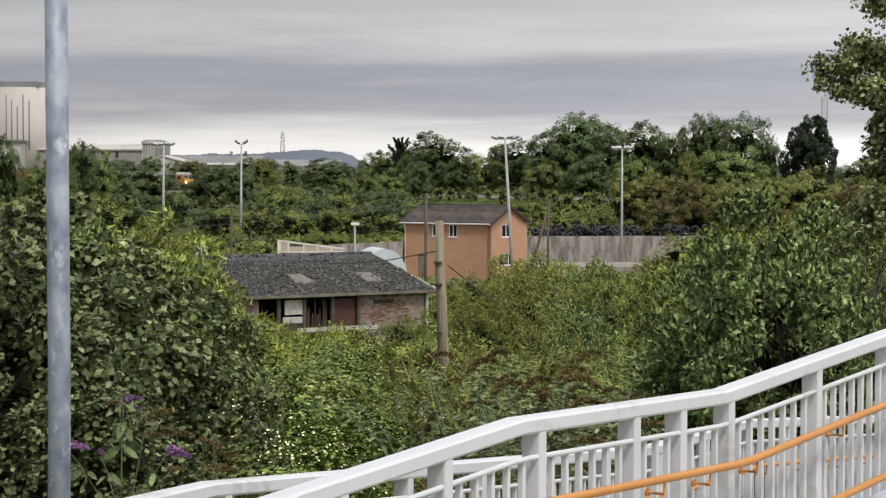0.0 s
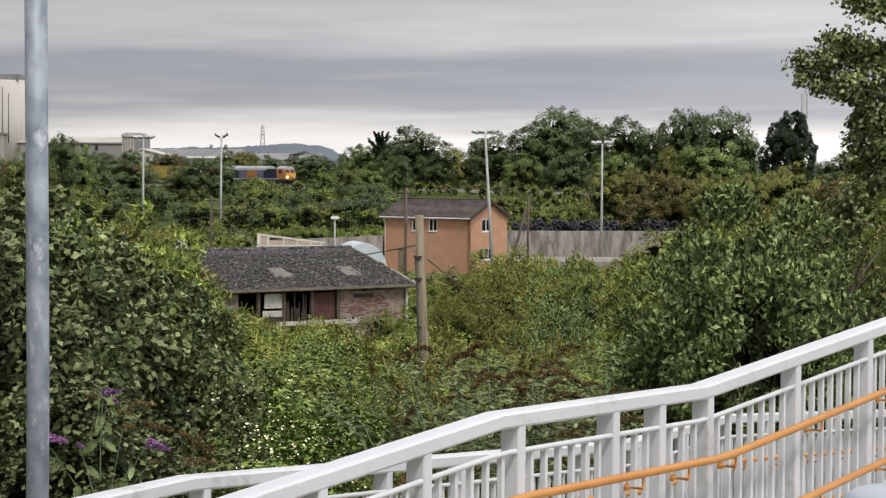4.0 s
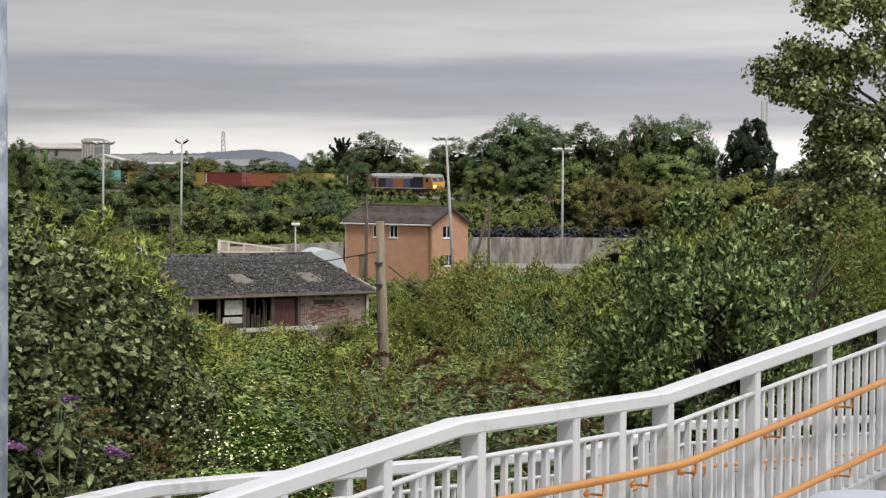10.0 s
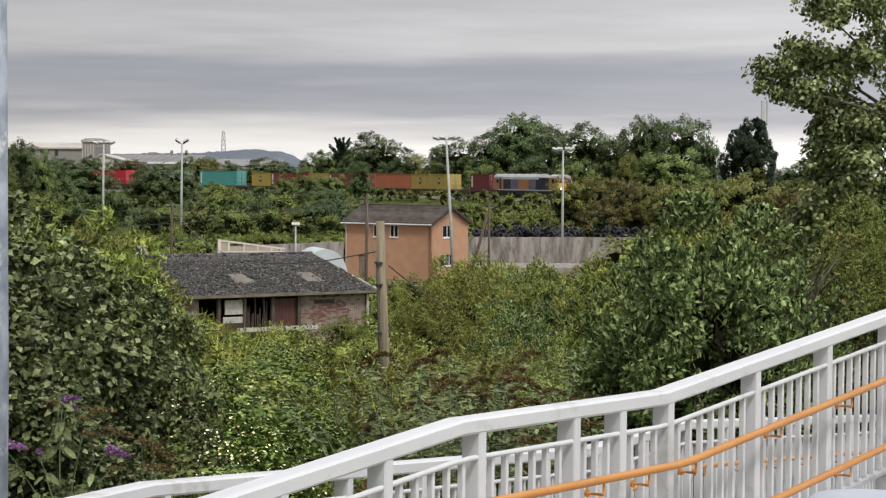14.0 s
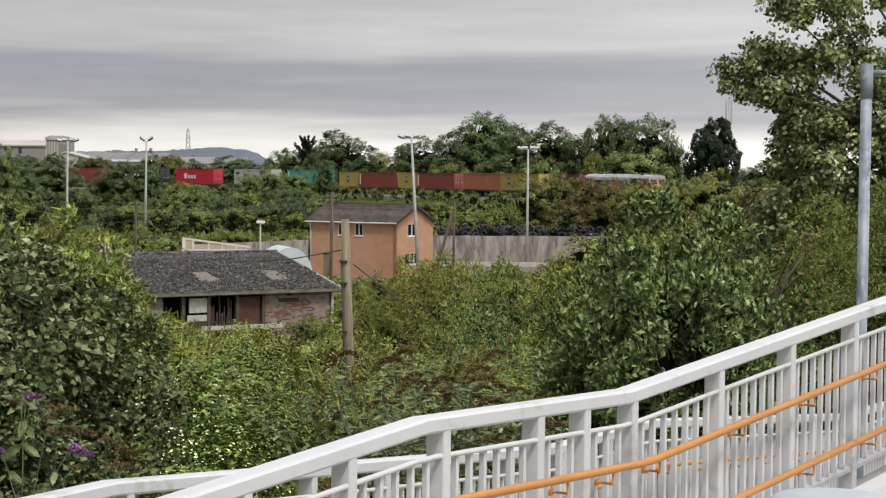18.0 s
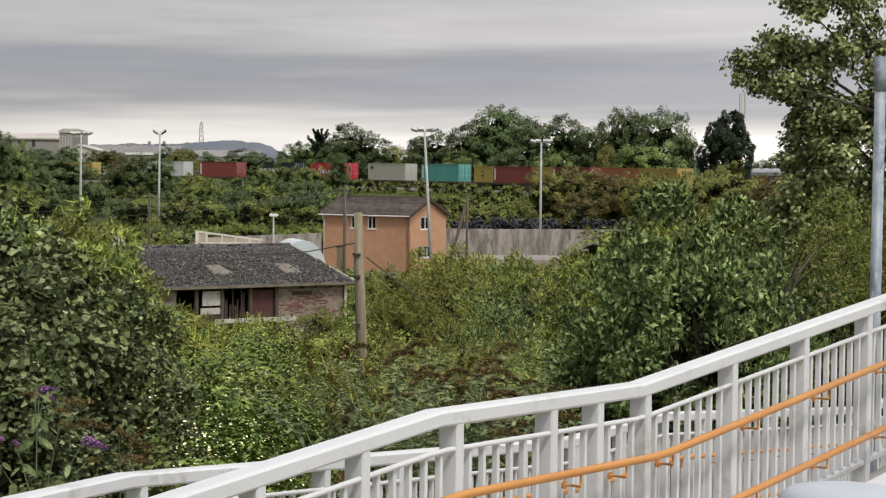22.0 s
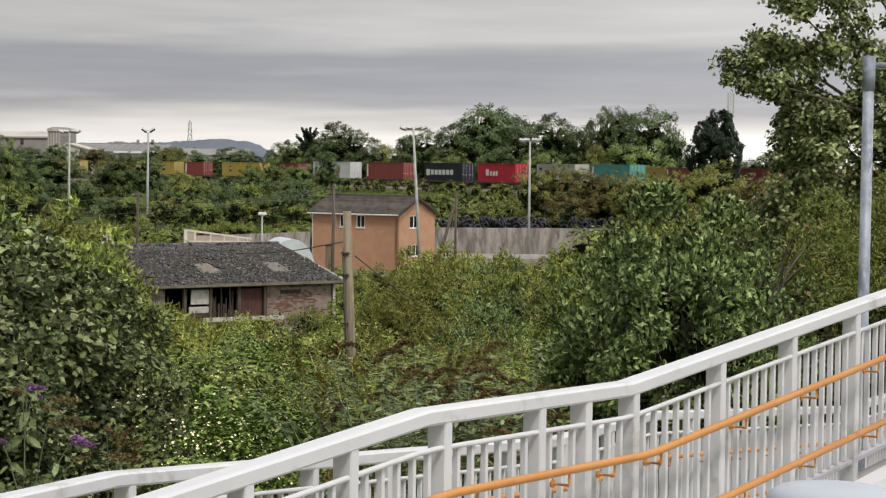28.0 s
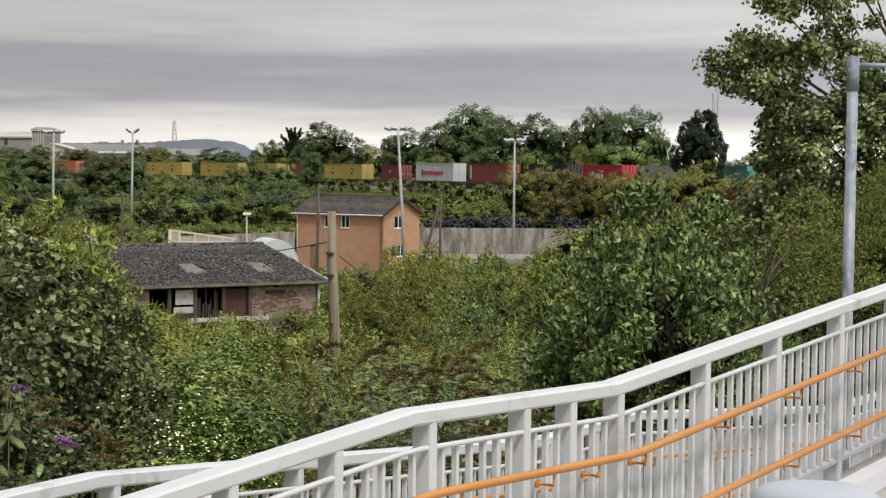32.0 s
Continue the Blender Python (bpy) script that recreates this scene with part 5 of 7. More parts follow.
def build_bogie(parent, x, base=1.8, r=0.46):
    bm = bmesh.new()
    for y in (-1.05, 0.95):
        add_box(bm, (x - base / 2 - 0.4, y, 0.38), (x + base / 2 + 0.4, y + 0.1, 0.72))
    add_box(bm, (x - 0.2, -0.95, 0.45), (x + 0.2, 0.95, 0.75))
    bogie = part("bogie", bm, M_RUST, parent)
    for wx in (x - base / 2, x + base / 2):
        for y in (-0.80, 0.68):
            part("wheel", tube([(wx, y, r), (wx, y + 0.12, r)], r, 16), M_DARKMETAL, bogie)
    return bogie


def flat_wagon(length):
    w = thing("flat_wagon", Matrix.Identity(4), "rusty brown low container flat wagon", "wagon", "flat wagons of the train")
    bm = bmesh.new()
    for y in (-1.22, 1.06):
        add_box(bm, (-length / 2, y, 0.78), (length / 2, y + 0.16, 1.0))
    for i in range(int(length / 1.5) + 1):
        x = -length / 2 + (length - 0.2) * i / int(length / 1.5)
        add_box(bm, (x, -1.06, 0.80), (x + 0.2, 1.06, 0.96))
    add_box(bm, (-length / 2, -0.25, 0.70), (length / 2, 0.25, 0.94))
    part("underframe", bm, M_RUST, w)
    for x in (-length / 2 + 0.05, length / 2 - 0.15):
        part("headstock", box((x, -1.25, 0.74), (x + 0.1, 1.25, 1.03)), M_RUST, w)
    for x in (-length / 2 + 2.1, length / 2 - 2.1):
        build_bogie(w, x)
    for s in (-1, 1):
        for y in (-0.87, 0.87):
            part("buffer", tube([(s * (length / 2 - 0.02), y, 0.92), (s * (length / 2 + 0.42), y, 0.92)], 0.14, 10), M_DARKMETAL, w)
    return w


def locomotive():
    g = thing("locomotive", Matrix.Identity(4), "orange, yellow and dark blue diesel freight locomotive, headlight lit", "locomotive")
    H = 10.1
    part("underframe", box((-H + 0.2, -1.3, 0.85), (H - 0.2, 1.3, 1.15)), M_DARKMETAL, g)
    part("fuel_tank", box((-3.0, -1.2, 0.35), (3.0, 1.2, 0.9), bevel=0.1), M_DARKMETAL, g)
    part("valance", box((-H + 1.8, -1.36, 1.10), (H - 2.0, 1.36, 1.30)), M_LOCO_GREY, g, "pale grey lower body stripe")
    prof = ((-1.32, 1.30), (1.32, 1.30), (1.32, 2.95), (-1.32, 2.95))
    for name, a, b, mat in (("body_panel", -6.6, -4.3, M_LOCO_BLUE), ("body_panel", -4.3, -1.9, M_LOCO_LILAC), ("body_panel", -1.9, 1.3, M_LOCO_ORANGE), ("body_panel", 1.3, 3.4, M_LOCO_LILAC), ("body_panel", 3.4, 7.4, M_LOCO_BLUE)):
        bm = bmesh.new()
        add_prism(bm, prof, a, b, "x")
        part(name, bm, mat, g, "dark blue body panel" if mat is M_LOCO_BLUE else "pale lilac-grey body panel" if mat is M_LOCO_LILAC else "orange body panel")
    roof = [(-1.32, 2.95), (1.32, 2.95), (1.25, 3.35), (0.85, 3.72), (0.3, 3.84), (-0.3, 3.84), (-0.85, 3.72), (-1.25, 3.35)]
    bm = bmesh.new()
    add_prism(bm, roof, -8.6, 4.0, "x")
    part("roof", bm, M_LOCO_GREY, g, "weathered grey curved roof")
    part("roof_well", box((4.0, -1.2, 2.95), (7.45, 1.2, 3.28), bevel=0.05), M_DARKMETAL, g, "dark sunken roof behind the cab")
    for i in range(6):
        part("grille", box((-6.2 + i * 0.31, -1.345, 1.7), (-6.0 + i * 0.31, -1.31, 2.75)), M_DARKMETAL, g)
    for i in range(4):
        part("roof_fan", tube([(-6.4 + i * 2.2, 0, 3.82), (-6.4 + i * 2.2, 0, 3.95)], 0.62, 16), M_DARKMETAL, g)
    part("exhaust", box((2.0, -0.4, 3.8), (3.7, 0.4, 4.02), bevel=0.05), M_DARKMETAL, g)
    for s in (1, -1):
        m = Matrix.Diagonal((s, 1, 1, 1))
        x0 = 7.4 if s > 0 else 6.6
        bm = bmesh.new()
        add_prism(bm, ((x0, 1.15), (H - 0.25, 1.15), (H, 1.7), (H - 0.05, 2.35), (H - 0.55, 3.25), (x0, 3.25)), -1.3, 1.3, "y", m)
        cab = part("cab", bm, M_LOCO_ORANGE, g, "orange driving cab")
        bm = bmesh.new()
        add_prism(bm, [(u * 1.0, v) for u, v in ((-1.3, 3.25), (1.3, 3.25), (1.15, 3.55), (0.6, 3.78), (-0.6, 3.78), (-1.15, 3.55))], x0 - 0.05, H - 0.45, "x", m)
        part("cab_roof", bm, M_LOCO_GREY, cab, "pale grey cab roof")
        bm = bmesh.new()
        add_prism(bm, ((H - 0.21, 1.16), (H + 0.03, 1.7), (H - 0.02, 2.36), (H - 0.10, 2.36), (H - 0.08, 1.7), (H - 0.3, 1.16)), -1.29, 1.29, "y", m)
        part("nose_panel", bm, M_LOCO_YELLOW, cab, "yellow warning panel")
        for y in (-1.12, 0.12):
            bm = bmesh.new()
            add_prism(bm, ((H - 0.08, 2.45), (H - 0.44, 3.10), (H - 0.50, 3.06), (H - 0.16, 2.42)), y, y + 1.0, "y", m)
            part("windscreen", bm, M_GLASS, cab)
        for y in (-1.312, 1.302):
            part("side_window", box((H - 2.0, y, 2.3), (H - 1.25, y + 0.01, 3.0), m), M_GLASS, cab)
            part("cab_door", box((H - 2.85, y - 0.004, 1.25), (H - 2.2, y + 0.008, 3.1), m), M_LOCO_BLUE if s < 0 else M_LOCO_ORANGE, cab)
        for y in (-0.95, 0.75):
            part("headlight", tube([(s * (H + 0.0), y + 0.1, 1.55), (s * (H + 0.09), y + 0.1, 1.55)], 0.17, 12), M_HEADLIGHT if s > 0 and y < 0 else M_LAMP, cab)
            part("buffer", tube([(s * (H - 0.3), y + 0.05, 1.0), (s * (H + 0.3), y + 0.05, 1.0)], 0.2, 10), M_DARKMETAL, cab)
        for wx in (-1,):
            bm = bmesh.new()
            for y in (-1.15, 1.0):
                add_box(bm, (s * 7.0 - 2.6, y, 0.42), (s * 7.0 + 2.6, y + 0.15, 0.85))
            bogie = part("bogie", bm, M_DARKMETAL, g)
            for k in (-1.95, 0, 1.95):
                for y in (-0.82, 0.68):
                    part("wheel", tube([(s * 7.0 + k, y, 0.53), (s * 7.0 + k, y + 0.14, 0.53)], 0.53, 18), M_RUST, bogie)
    for child in g.children:
        child.matrix_basis = Matrix.Diagonal((1.055, 0.99, 0.97, 1)) @ child.matrix_basis
    return g


Y_LABEL = "yellow twenty-foot steel shipping container with a dark square marking"
TRAIN_BOXES = [
    (25.66, "darkred", 20, 2.59, "dark red twenty-foot steel shipping container", "stripe"), (38.8, "yellow", 20, 2.59, Y_LABEL, "square"), (45.03, "yellow", 20, 2.59, Y_LABEL, "square"),
    (54.14, "orange", 40, 2.59, "faded orange forty-foot steel shipping container", ""), (69.44, "red", 40, 2.59, "brick-red forty-foot steel shipping container", "stripe"),
    (78.6, "yellow", 20, 2.59, Y_LABEL, "square"), (88.52, "red", 40, 2.59, "brick-red forty-foot steel shipping container", "stripe"), (97.89, "yellow", 20, 2.59, Y_LABEL, "square"),
    (112.18, "teal", 40, 2.90, "teal forty-foot high steel shipping container", "stripe"), (129.71, "grey", 40, 2.90, "pale grey forty-foot high steel shipping container", "small"),
    (148.83, "crimson", 40, 2.90, "bright red forty-foot high shipping container with white bars", "bars_white"), (166.29, "navy", 40, 2.90, "near-black forty-foot shipping container with white bars", "bars_wide"),
    (185.5, "red", 40, 2.90, "brick-red forty-foot high steel shipping container", "stripe"), (202.96, "white", 40, 2.90, "white forty-foot high shipping container with red bars", "bars_red"),
    (217.27, "darkred", 20, 2.59, "dark red twenty-foot steel shipping container", "square"), (229.83, "yellow", 20, 2.59, Y_LABEL, "square"), (236.1, "yellow", 20, 2.59, Y_LABEL, "square"),
    (248.5, "red", 20, 2.59, "brick-red twenty-foot steel shipping container", "stripe"), (258.0, "yellow", 20, 2.59, Y_LABEL, "square"),
    (270.74, "yellow", 20, 2.59, Y_LABEL, "square"), (277.0, "yellow", 20, 2.59, Y_LABEL, "square"), (289.18, "yellow", 20, 2.59, Y_LABEL, "square"), (295.4, "yellow", 20, 2.59, Y_LABEL, "square"),
    (309.0, "red", 40, 2.59, "brick-red forty-foot steel shipping container", "stripe"), (324.0, "orange", 20, 2.59, "faded orange twenty-foot steel shipping container", ""), (330.2, "yellow", 20, 2.59, Y_LABEL, "square")]
TRAIN_WAGONS = [(27.9, 13.0), (48.0, 24.8), (72.5, 18.6), (91.7, 18.6), (112.18, 15.6), (129.71, 15.6), (148.83, 15.6), (166.29, 15.6), (185.5, 15.6), (202.96, 14.4), (217.27, 10.6),
                (233.0, 13.4), (253.3, 16.4), (273.9, 13.4), (292.3, 13.4), (309.0, 14.0), (327.1, 13.4)]


def build_train():
    MOVERS.append((locomotive(), 10.9, 0.0))
    for back, length in TRAIN_WAGONS:
        MOVERS.append((flat_wagon(length), back, 0.0))
    for back, paint, feet, height, label, marks in TRAIN_BOXES:
        MOVERS.append((shipping_box(paint, feet, height, label, marks), back, 1.034))


# ---- planting ----
def spot(bearing, dist):
    """A place by its bearing, in thousandths to the right of the y axis, and its distance."""
    return bearing * dist / 1000.0, dist


def spike_mesh(name, rng, tips, length, material, size, fat=0.16, curl=0.25, n=70):
    """Long tapering heads of many small florets at the tips: (place, way) pairs."""
    pos, way = [], []
    for p, w in tips:
        w = np.array(w, float) / np.linalg.norm(w)
        f = rng.random(n)
        r = fat * length * (1 - 0.75 * f)
        q = np.array(p)[None] + w[None] * (f * length)[:, None] + unit(rng.normal(size=(n, 3))) * r[:, None]
        q[:, 2] -= curl * length * f * f
        pos.append(q)
        way.append(rng.normal(size=(n, 3)) + w * 0.4)
    return leaf_mesh(name, np.concatenate(pos), np.concatenate(way), size, 0.8, material, rng)


def stem_mesh(name, lines, r, material):
    bm = bmesh.new()
    for pts in lines:
        add_tube(bm, pts, [r * (1 - 0.6 * i / (len(pts) - 1)) for i in range(len(pts))], 5)
    return solid(name, bm, material)


def funnel_flowers(name, places, ways, r, material, rng):
    bm = bmesh.new()
    for p, w in zip(places, ways):
        w = Vector(w).normalized()
        u = w.orthogonal().normalized()
        v = w.cross(u)
        p = Vector(p)
        k = r * rng.uniform(0.7, 1.2)
        neck = bm.verts.new(p)
        rim = [bm.verts.new(p + w * k * 0.75 + k * (math.cos(a) * u + math.sin(a) * v)) for a in np.linspace(0, 2 * math.pi, 9)[:-1]]
        for i in range(8):
            bm.faces.new((neck, rim[i], rim[(i + 1) % 8]))
    return solid(name, bm, material)


def mound_kind(seed, r, h, clumps, per, leaf, leaf_w, material, spread=0.2, flowers=0, corners=4, core=0.0):
    """A tangled low mound of stems and leaves, with white trumpet flowers on some."""
    rng = np.random.default_rng(seed)
    c, p, out, size, mid, lr = crown_points(rng, (r, r, h), clumps, per, spread, 18, -0.05, 0.5, 0.3, 0.3, 0.72)
    keep = p[:, 2] > 0.0
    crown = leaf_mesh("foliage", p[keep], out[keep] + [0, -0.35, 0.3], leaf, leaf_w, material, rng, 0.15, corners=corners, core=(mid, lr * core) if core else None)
    lines = []
    for i in rng.permutation(len(c))[:14]:
        a = Vector((rng.uniform(-0.3, 0.3) * r, rng.uniform(-0.3, 0.3) * r, -0.2))
        b = Vector(c[i])
        lines.append([a, a.lerp(b, 0.5) + Vector((0, 0, 0.35 * h)), b])
    kind = [stem_mesh("stem_tangle", lines, 0.012, M_BARK), crown]
    if flowers:
        big = np.nonzero(np.linalg.norm(c / (r, r, h), axis=1) > 0.72)[0]
        pick = rng.choice(big, flowers)
        w = unit(c[pick] / (r, r, h)) + rng.normal(0, 0.25, (flowers, 3)) + [0, -0.5, 0.2]
        place = c[pick] * 1.24 + rng.normal(0, spread * 0.8, (flowers, 3)) + unit(w) * spread * 0.5
        kind.append(funnel_flowers("blossom", place, w, 0.0115, L_PETAL, rng))
    return kind


def grass_kind(seed, blades, r, h, material, width=0.05):
    rng = np.random.default_rng(seed)
    a, q = rng.uniform(0, 2 * math.pi, blades), r * np.sqrt(rng.random(blades))
    base = np.stack((q * np.cos(a), q * np.sin(a), np.zeros(blades)), 1)
    tall = h * rng.uniform(0.5, 1.15, blades)
    pos, axis = [], []
    for lo, hi, bend in ((0.0, 0.4, 0.10), (0.35, 0.75, 0.25), (0.7, 1.0, 0.6)):
        lean = np.stack((np.cos(a * 3.1), np.sin(a * 3.1), np.zeros(blades)), 1)
        pos.append(base + np.array([0, 0, 1.0]) * (tall * (lo + hi) / 2)[:, None] + lean * (tall * bend * 0.35)[:, None])
        axis.append(np.array([0, 0, 1.0]) + lean * bend + rng.normal(0, 0.1, (blades, 3)))
    pos, axis = np.concatenate(pos), np.concatenate(axis)
    face = np.cross(axis, rng.normal(size=axis.shape))
    blade = leaf_mesh("blade_tuft", pos, face, np.tile(tall, 3) * 0.5, width, material, rng, axis=axis)
    heads = [(base[i] + (0, 0, tall[i]), (rng.normal(0, 0.3), rng.normal(0, 0.3), 1)) for i in range(0, blades, 9)]
    return [stem_mesh("stem_tangle", [[base[i] - (0, 0, 0.1), base[i] + (0, 0, tall[i])] for i in range(0, blades, 9)], 0.006, M_BARK), blade, spike_mesh("seed_spray", rng, heads, 0.2, L_GRASS, 0.035)]


def spiky_bush_kind(seed, h, r, stems, leaf_mat, head_mat, heads, head_len, leaf=0.13, corners=6):
    """A butterfly bush: arching stems, long paired leaves, heads of florets at the ends."""
    rng = np.random.default_rng(seed)
    lines, pos, axis, face, tips = [], [], [], [], []
    for i in range(stems):
        a = rng.uniform(0, 2 * math.pi)
        out = Vector((math.cos(a), math.sin(a), 0)) * r * rng.uniform(0.25, 1.0)
        tall = h * rng.uniform(0.6, 1.05)
        pts = [Vector((0, 0, -0.2)) + out * 0.15, out * 0.4 + Vector((0, 0, tall * 0.55)), out * 0.8 + Vector((0, 0, tall * 0.88)), out * 1.1 + Vector((0, 0, tall))]
        lines.append(pts)
        d = (pts[3] - pts[2]).normalized()
        tips.append((np.array(pts[3]), np.array(d)))
        for k in range(22):
            f = 0.3 + 0.7 * k / 22
            j = min(int(f * 3), 2)
            p = pts[j].lerp(pts[j + 1], f * 3 - j)
            for s in (0, math.pi):
                b = k * 1.57 + s + rng.normal(0, 0.4)
                w = Vector((math.cos(b), math.sin(b), rng.uniform(-0.35, 0.35)))
                pos.append(p + w * leaf * 0.55)
                axis.append(w)
                face.append((0, 0, 1) + rng.normal(0, 0.35, 3))
    crown = leaf_mesh("foliage", np.array(pos), np.array(face), leaf, 0.30, leaf_mat, rng, 0.15, corners=corners, axis=np.array(axis, float))
    kind = [stem_mesh("stem_tangle", lines, 0.007, M_STEM), crown]
    if heads:
        wind = [(p, w * (0.6, 0.4, 0.35) + np.array((1.0, -0.1, 0.60)) + rng.normal(0, 0.16, 3)) for p, w in tips[:heads]]
        kind.append(spike_mesh("seed_spray", rng, wind, head_len, head_mat, 0.030, 0.075, 0.62, 260))
    return kind


def near_plants(rng):
    # broad-leaved dark bushes on the near bank
    broad = [plant_kind(60 + i, 3.8, (1.25, 1.25, 2.0), 125, 110, 0.16, 0.074, 0.8, (L_SYC, L_SYC, L_SYC, L_SPRIG)[i], 0.05, -0.9, crown_at=1.9, droop=0.5, core=0.6, wild=0.4, shoot=0.22, lobes=24, relief=0.82) for i in range(4)]
    for i, (b, d, s, f) in enumerate(((-222, 15.5, 1.02, 1.0), (-196, 16.5, 0.98, 1.0), (-170, 17.5, 1.0, 0.98), (-158, 17.0, 0.82, 1.10), (-130, 18.0, 0.74, 1.10), (-108, 19.0, 0.62, 1.22), (-118, 17.0, 0.55, 1.05), (-206, 13.6, 0.80, 0.9), (-180, 14.2, 0.74, 0.9), (-158, 14.6, 0.70, 0.85), (-136, 15.5, 0.66, 0.8), (-240, 14.5, 1.0, 1.0), (-255, 16.5, 1.1, 1.0), (-113, 20.5, 0.52, 1.56), (-124, 21.0, 0.55, 1.5))):
        x, y = spot(b, d)
        plant(broad[(0, 1, 2, 3, 1, 3, 0, 0, 2, 1, 3, 0, 1, 3, 3)[i]], "broadleaf_bush", x, y, ground(x, y) - 0.2, "dark green broad-leaved bush on the near bank", "bush", s, rng.uniform(0, 360), "dark bushes on the near bank", f)
    # the bright leafy bush beyond the ramp
    will = [plant_kind(70 + i, 4.0, (1.25, 1.25, 2.1), 150, 120, 0.17, 0.094, 0.46, L_WILLOW, 0.05, -0.97, crown_at=1.95, droop=0.1, corners=4, core=0.6, wild=0.35, shoot=0.15, lobes=42, relief=0.62) for i in range(2)]
    for i, (b, d, s, f) in enumerate(((154, 20.5, 0.84, 1.16), (126, 21.5, 0.64, 1.18), (178, 21.5, 0.86, 1.10), (110, 23.5, 0.50, 1.05), (142, 23.0, 0.80, 1.20), (192, 24.5, 0.90, 1.0))):
        x, y = spot(b, d)
        plant(will[i % 2], "leafy_bush", x, y, ground(x, y) - 0.2, "bright green leafy bush beyond the ramp railing", "bush", s, rng.uniform(0, 360), "bright bushes beyond the ramp", f)
    # hedge and the tree at its end
    hedge = plant_kind(80, 5.0, (1.7, 1.7, 2.6), 150, 120, 0.20, 0.062, 0.6, L_OAK, 0.07, -0.95, crown_at=2.3, corners=3, droop=0.1, core=0.6, wild=0.3, shoot=0.15, lobes=46, relief=0.62)
    for b, d, s, f in ((234, 31, 0.80, 1.14), (213, 31.5, 0.62, 1.50), (198, 33, 0.66, 1.22), (188, 34, 0.62, 1.10), (247, 29, 0.85, 1.04), (260, 27, 0.85, 1.06), (275, 26, 0.85, 1.10), (293, 25, 0.85, 1.10),
                       (226, 27, 0.62, 1.15), (242, 25.5, 0.70, 1.05), (262, 23.5, 0.75, 1.0), (176, 37, 0.62, 0.95), (210, 28.5, 0.50, 1.10)):
        x, y = spot(b, d)
        plant(hedge, "hedge_bush", x, y, ground(x, y) - 0.2, "dense olive-green hedge bush", "bush", s, rng.uniform(0, 360), "hedge beyond the ramp", f)
    x, y = spot(312, 31)
    z0 = ground(x, y) - 0.2
    rt = np.random.default_rng(84)
    mass, tips = [], []
    for mid, radii, clumps in (((7.35, 0.0, 12.6), (1.35, 1.3, 1.1), 40), ((6.95, -0.2, 11.5), (1.0, 1.0, 0.62), 42), ((6.32, -0.2, 10.78), (0.74, 0.8, 0.42), 30), ((7.6, 0.2, 10.8), (1.05, 1.1, 0.72), 24),
                               ((7.4, -0.3, 9.7), (1.0, 1.0, 0.8), 48), ((8.9, 0.0, 11.7), (1.4, 1.3, 2.0), 36), ((8.9, 0.0, 9.4), (1.4, 1.2, 1.2), 50), ((8.2, 0.3, 10.1), (1.0, 1.0, 0.8), 40), ((6.95, -0.2, 8.85), (0.60, 0.8, 0.55), 38), ((6.95, -0.2, 8.25), (1.05, 0.9, 0.85), 50), ((6.95, -0.2, 10.05), (0.50, 0.6, 0.55), 30)):
        mid = np.array(mid) - [x, 0, z0]
        cc, pp, oo, *_ = crown_points(rt, radii, clumps, 104, 0.17, 10, -1.0, 0.2, 0.5)
        mass.append((pp + mid, oo))
        tips.append(cc + mid)
    big = (limb_mesh("trunk", rt, 8.5, 0.13, np.concatenate(tips), M_BARK, 40), leaf_mesh("crown", np.concatenate([m[0] for m in mass]), np.concatenate([m[1] for m in mass]), 0.078, 0.85, L_TREE, rt, 0.4))
    plant(big, "tall_tree", x, y, z0, "tall olive-green broadleaf tree with an open, uneven crown", "tree")
    # bindweed and bramble over the slope
    fine = [mound_kind(90 + i, 1.4, 1.65, 90, 85, 0.044, 0.95, L_BIND, 0.15, (0, 45, 190)[i], corners=4, core=0.45) for i in range(3)]
    coarse = [mound_kind(94 + i, 2.0, 1.7, 44, 56, 0.105, 0.75, (L_BRAM, L_FEATHER, L_BIND)[i], 0.26, corners=3, core=0.6) for i in range(3)]
    carpet = [mound_kind(97 + i, 1.7, 1.7, 64, 66, 0.070, 0.9, (L_BIND, L_BIND, L_BRAM)[i], 0.19, corners=3, core=0.6) for i in range(3)]
    for _ in range(34):
        b, d = rng.uniform(-114, -36), math.sqrt(rng.uniform(19.0 ** 2, 40.0 ** 2))
        x, y = spot(b, d)
        plant(rng.choice(carpet), "bindweed_mound", x, y, ground(x, y) - 0.05, "bright green carpet of bindweed over brambles", "bramble", rng.uniform(0.85, 1.2), rng.uniform(0, 360), "bramble mounds on the slope", rng.uniform(0.8, 1.1))
    grass = [grass_kind(100 + i, 170, 0.6, 1.2, L_GRASS, 0.022) for i in range(2)]
    seedy = [spiky_bush_kind(110 + i, 2.0, 0.95, 30, L_BUDD, L_SEED, 8, 0.33, 0.085) for i in range(2)]
    for i in range(22):
        b, d = (rng.uniform(-114, -46), math.sqrt(rng.uniform(13.6 ** 2, 20.0 ** 2))) if i < 16 else (rng.uniform(-2, 46), rng.uniform(17, 23))
        x, y = spot(b, d)
        k = fine[2 if -98 < b < -52 and d < 18.5 else 1 if d < 18.5 or b > 0 else 0]
        plant(k, "bindweed_mound", x, y, ground(x, y) - 0.05, "bright green mound of bramble and bindweed with white trumpet flowers" if len(k) > 2 else "bright green mound of bramble leaves",
              "bramble", rng.uniform(0.8, 1.2), rng.uniform(0, 360), "bramble mounds on the slope", rng.uniform(0.8, 1.15))
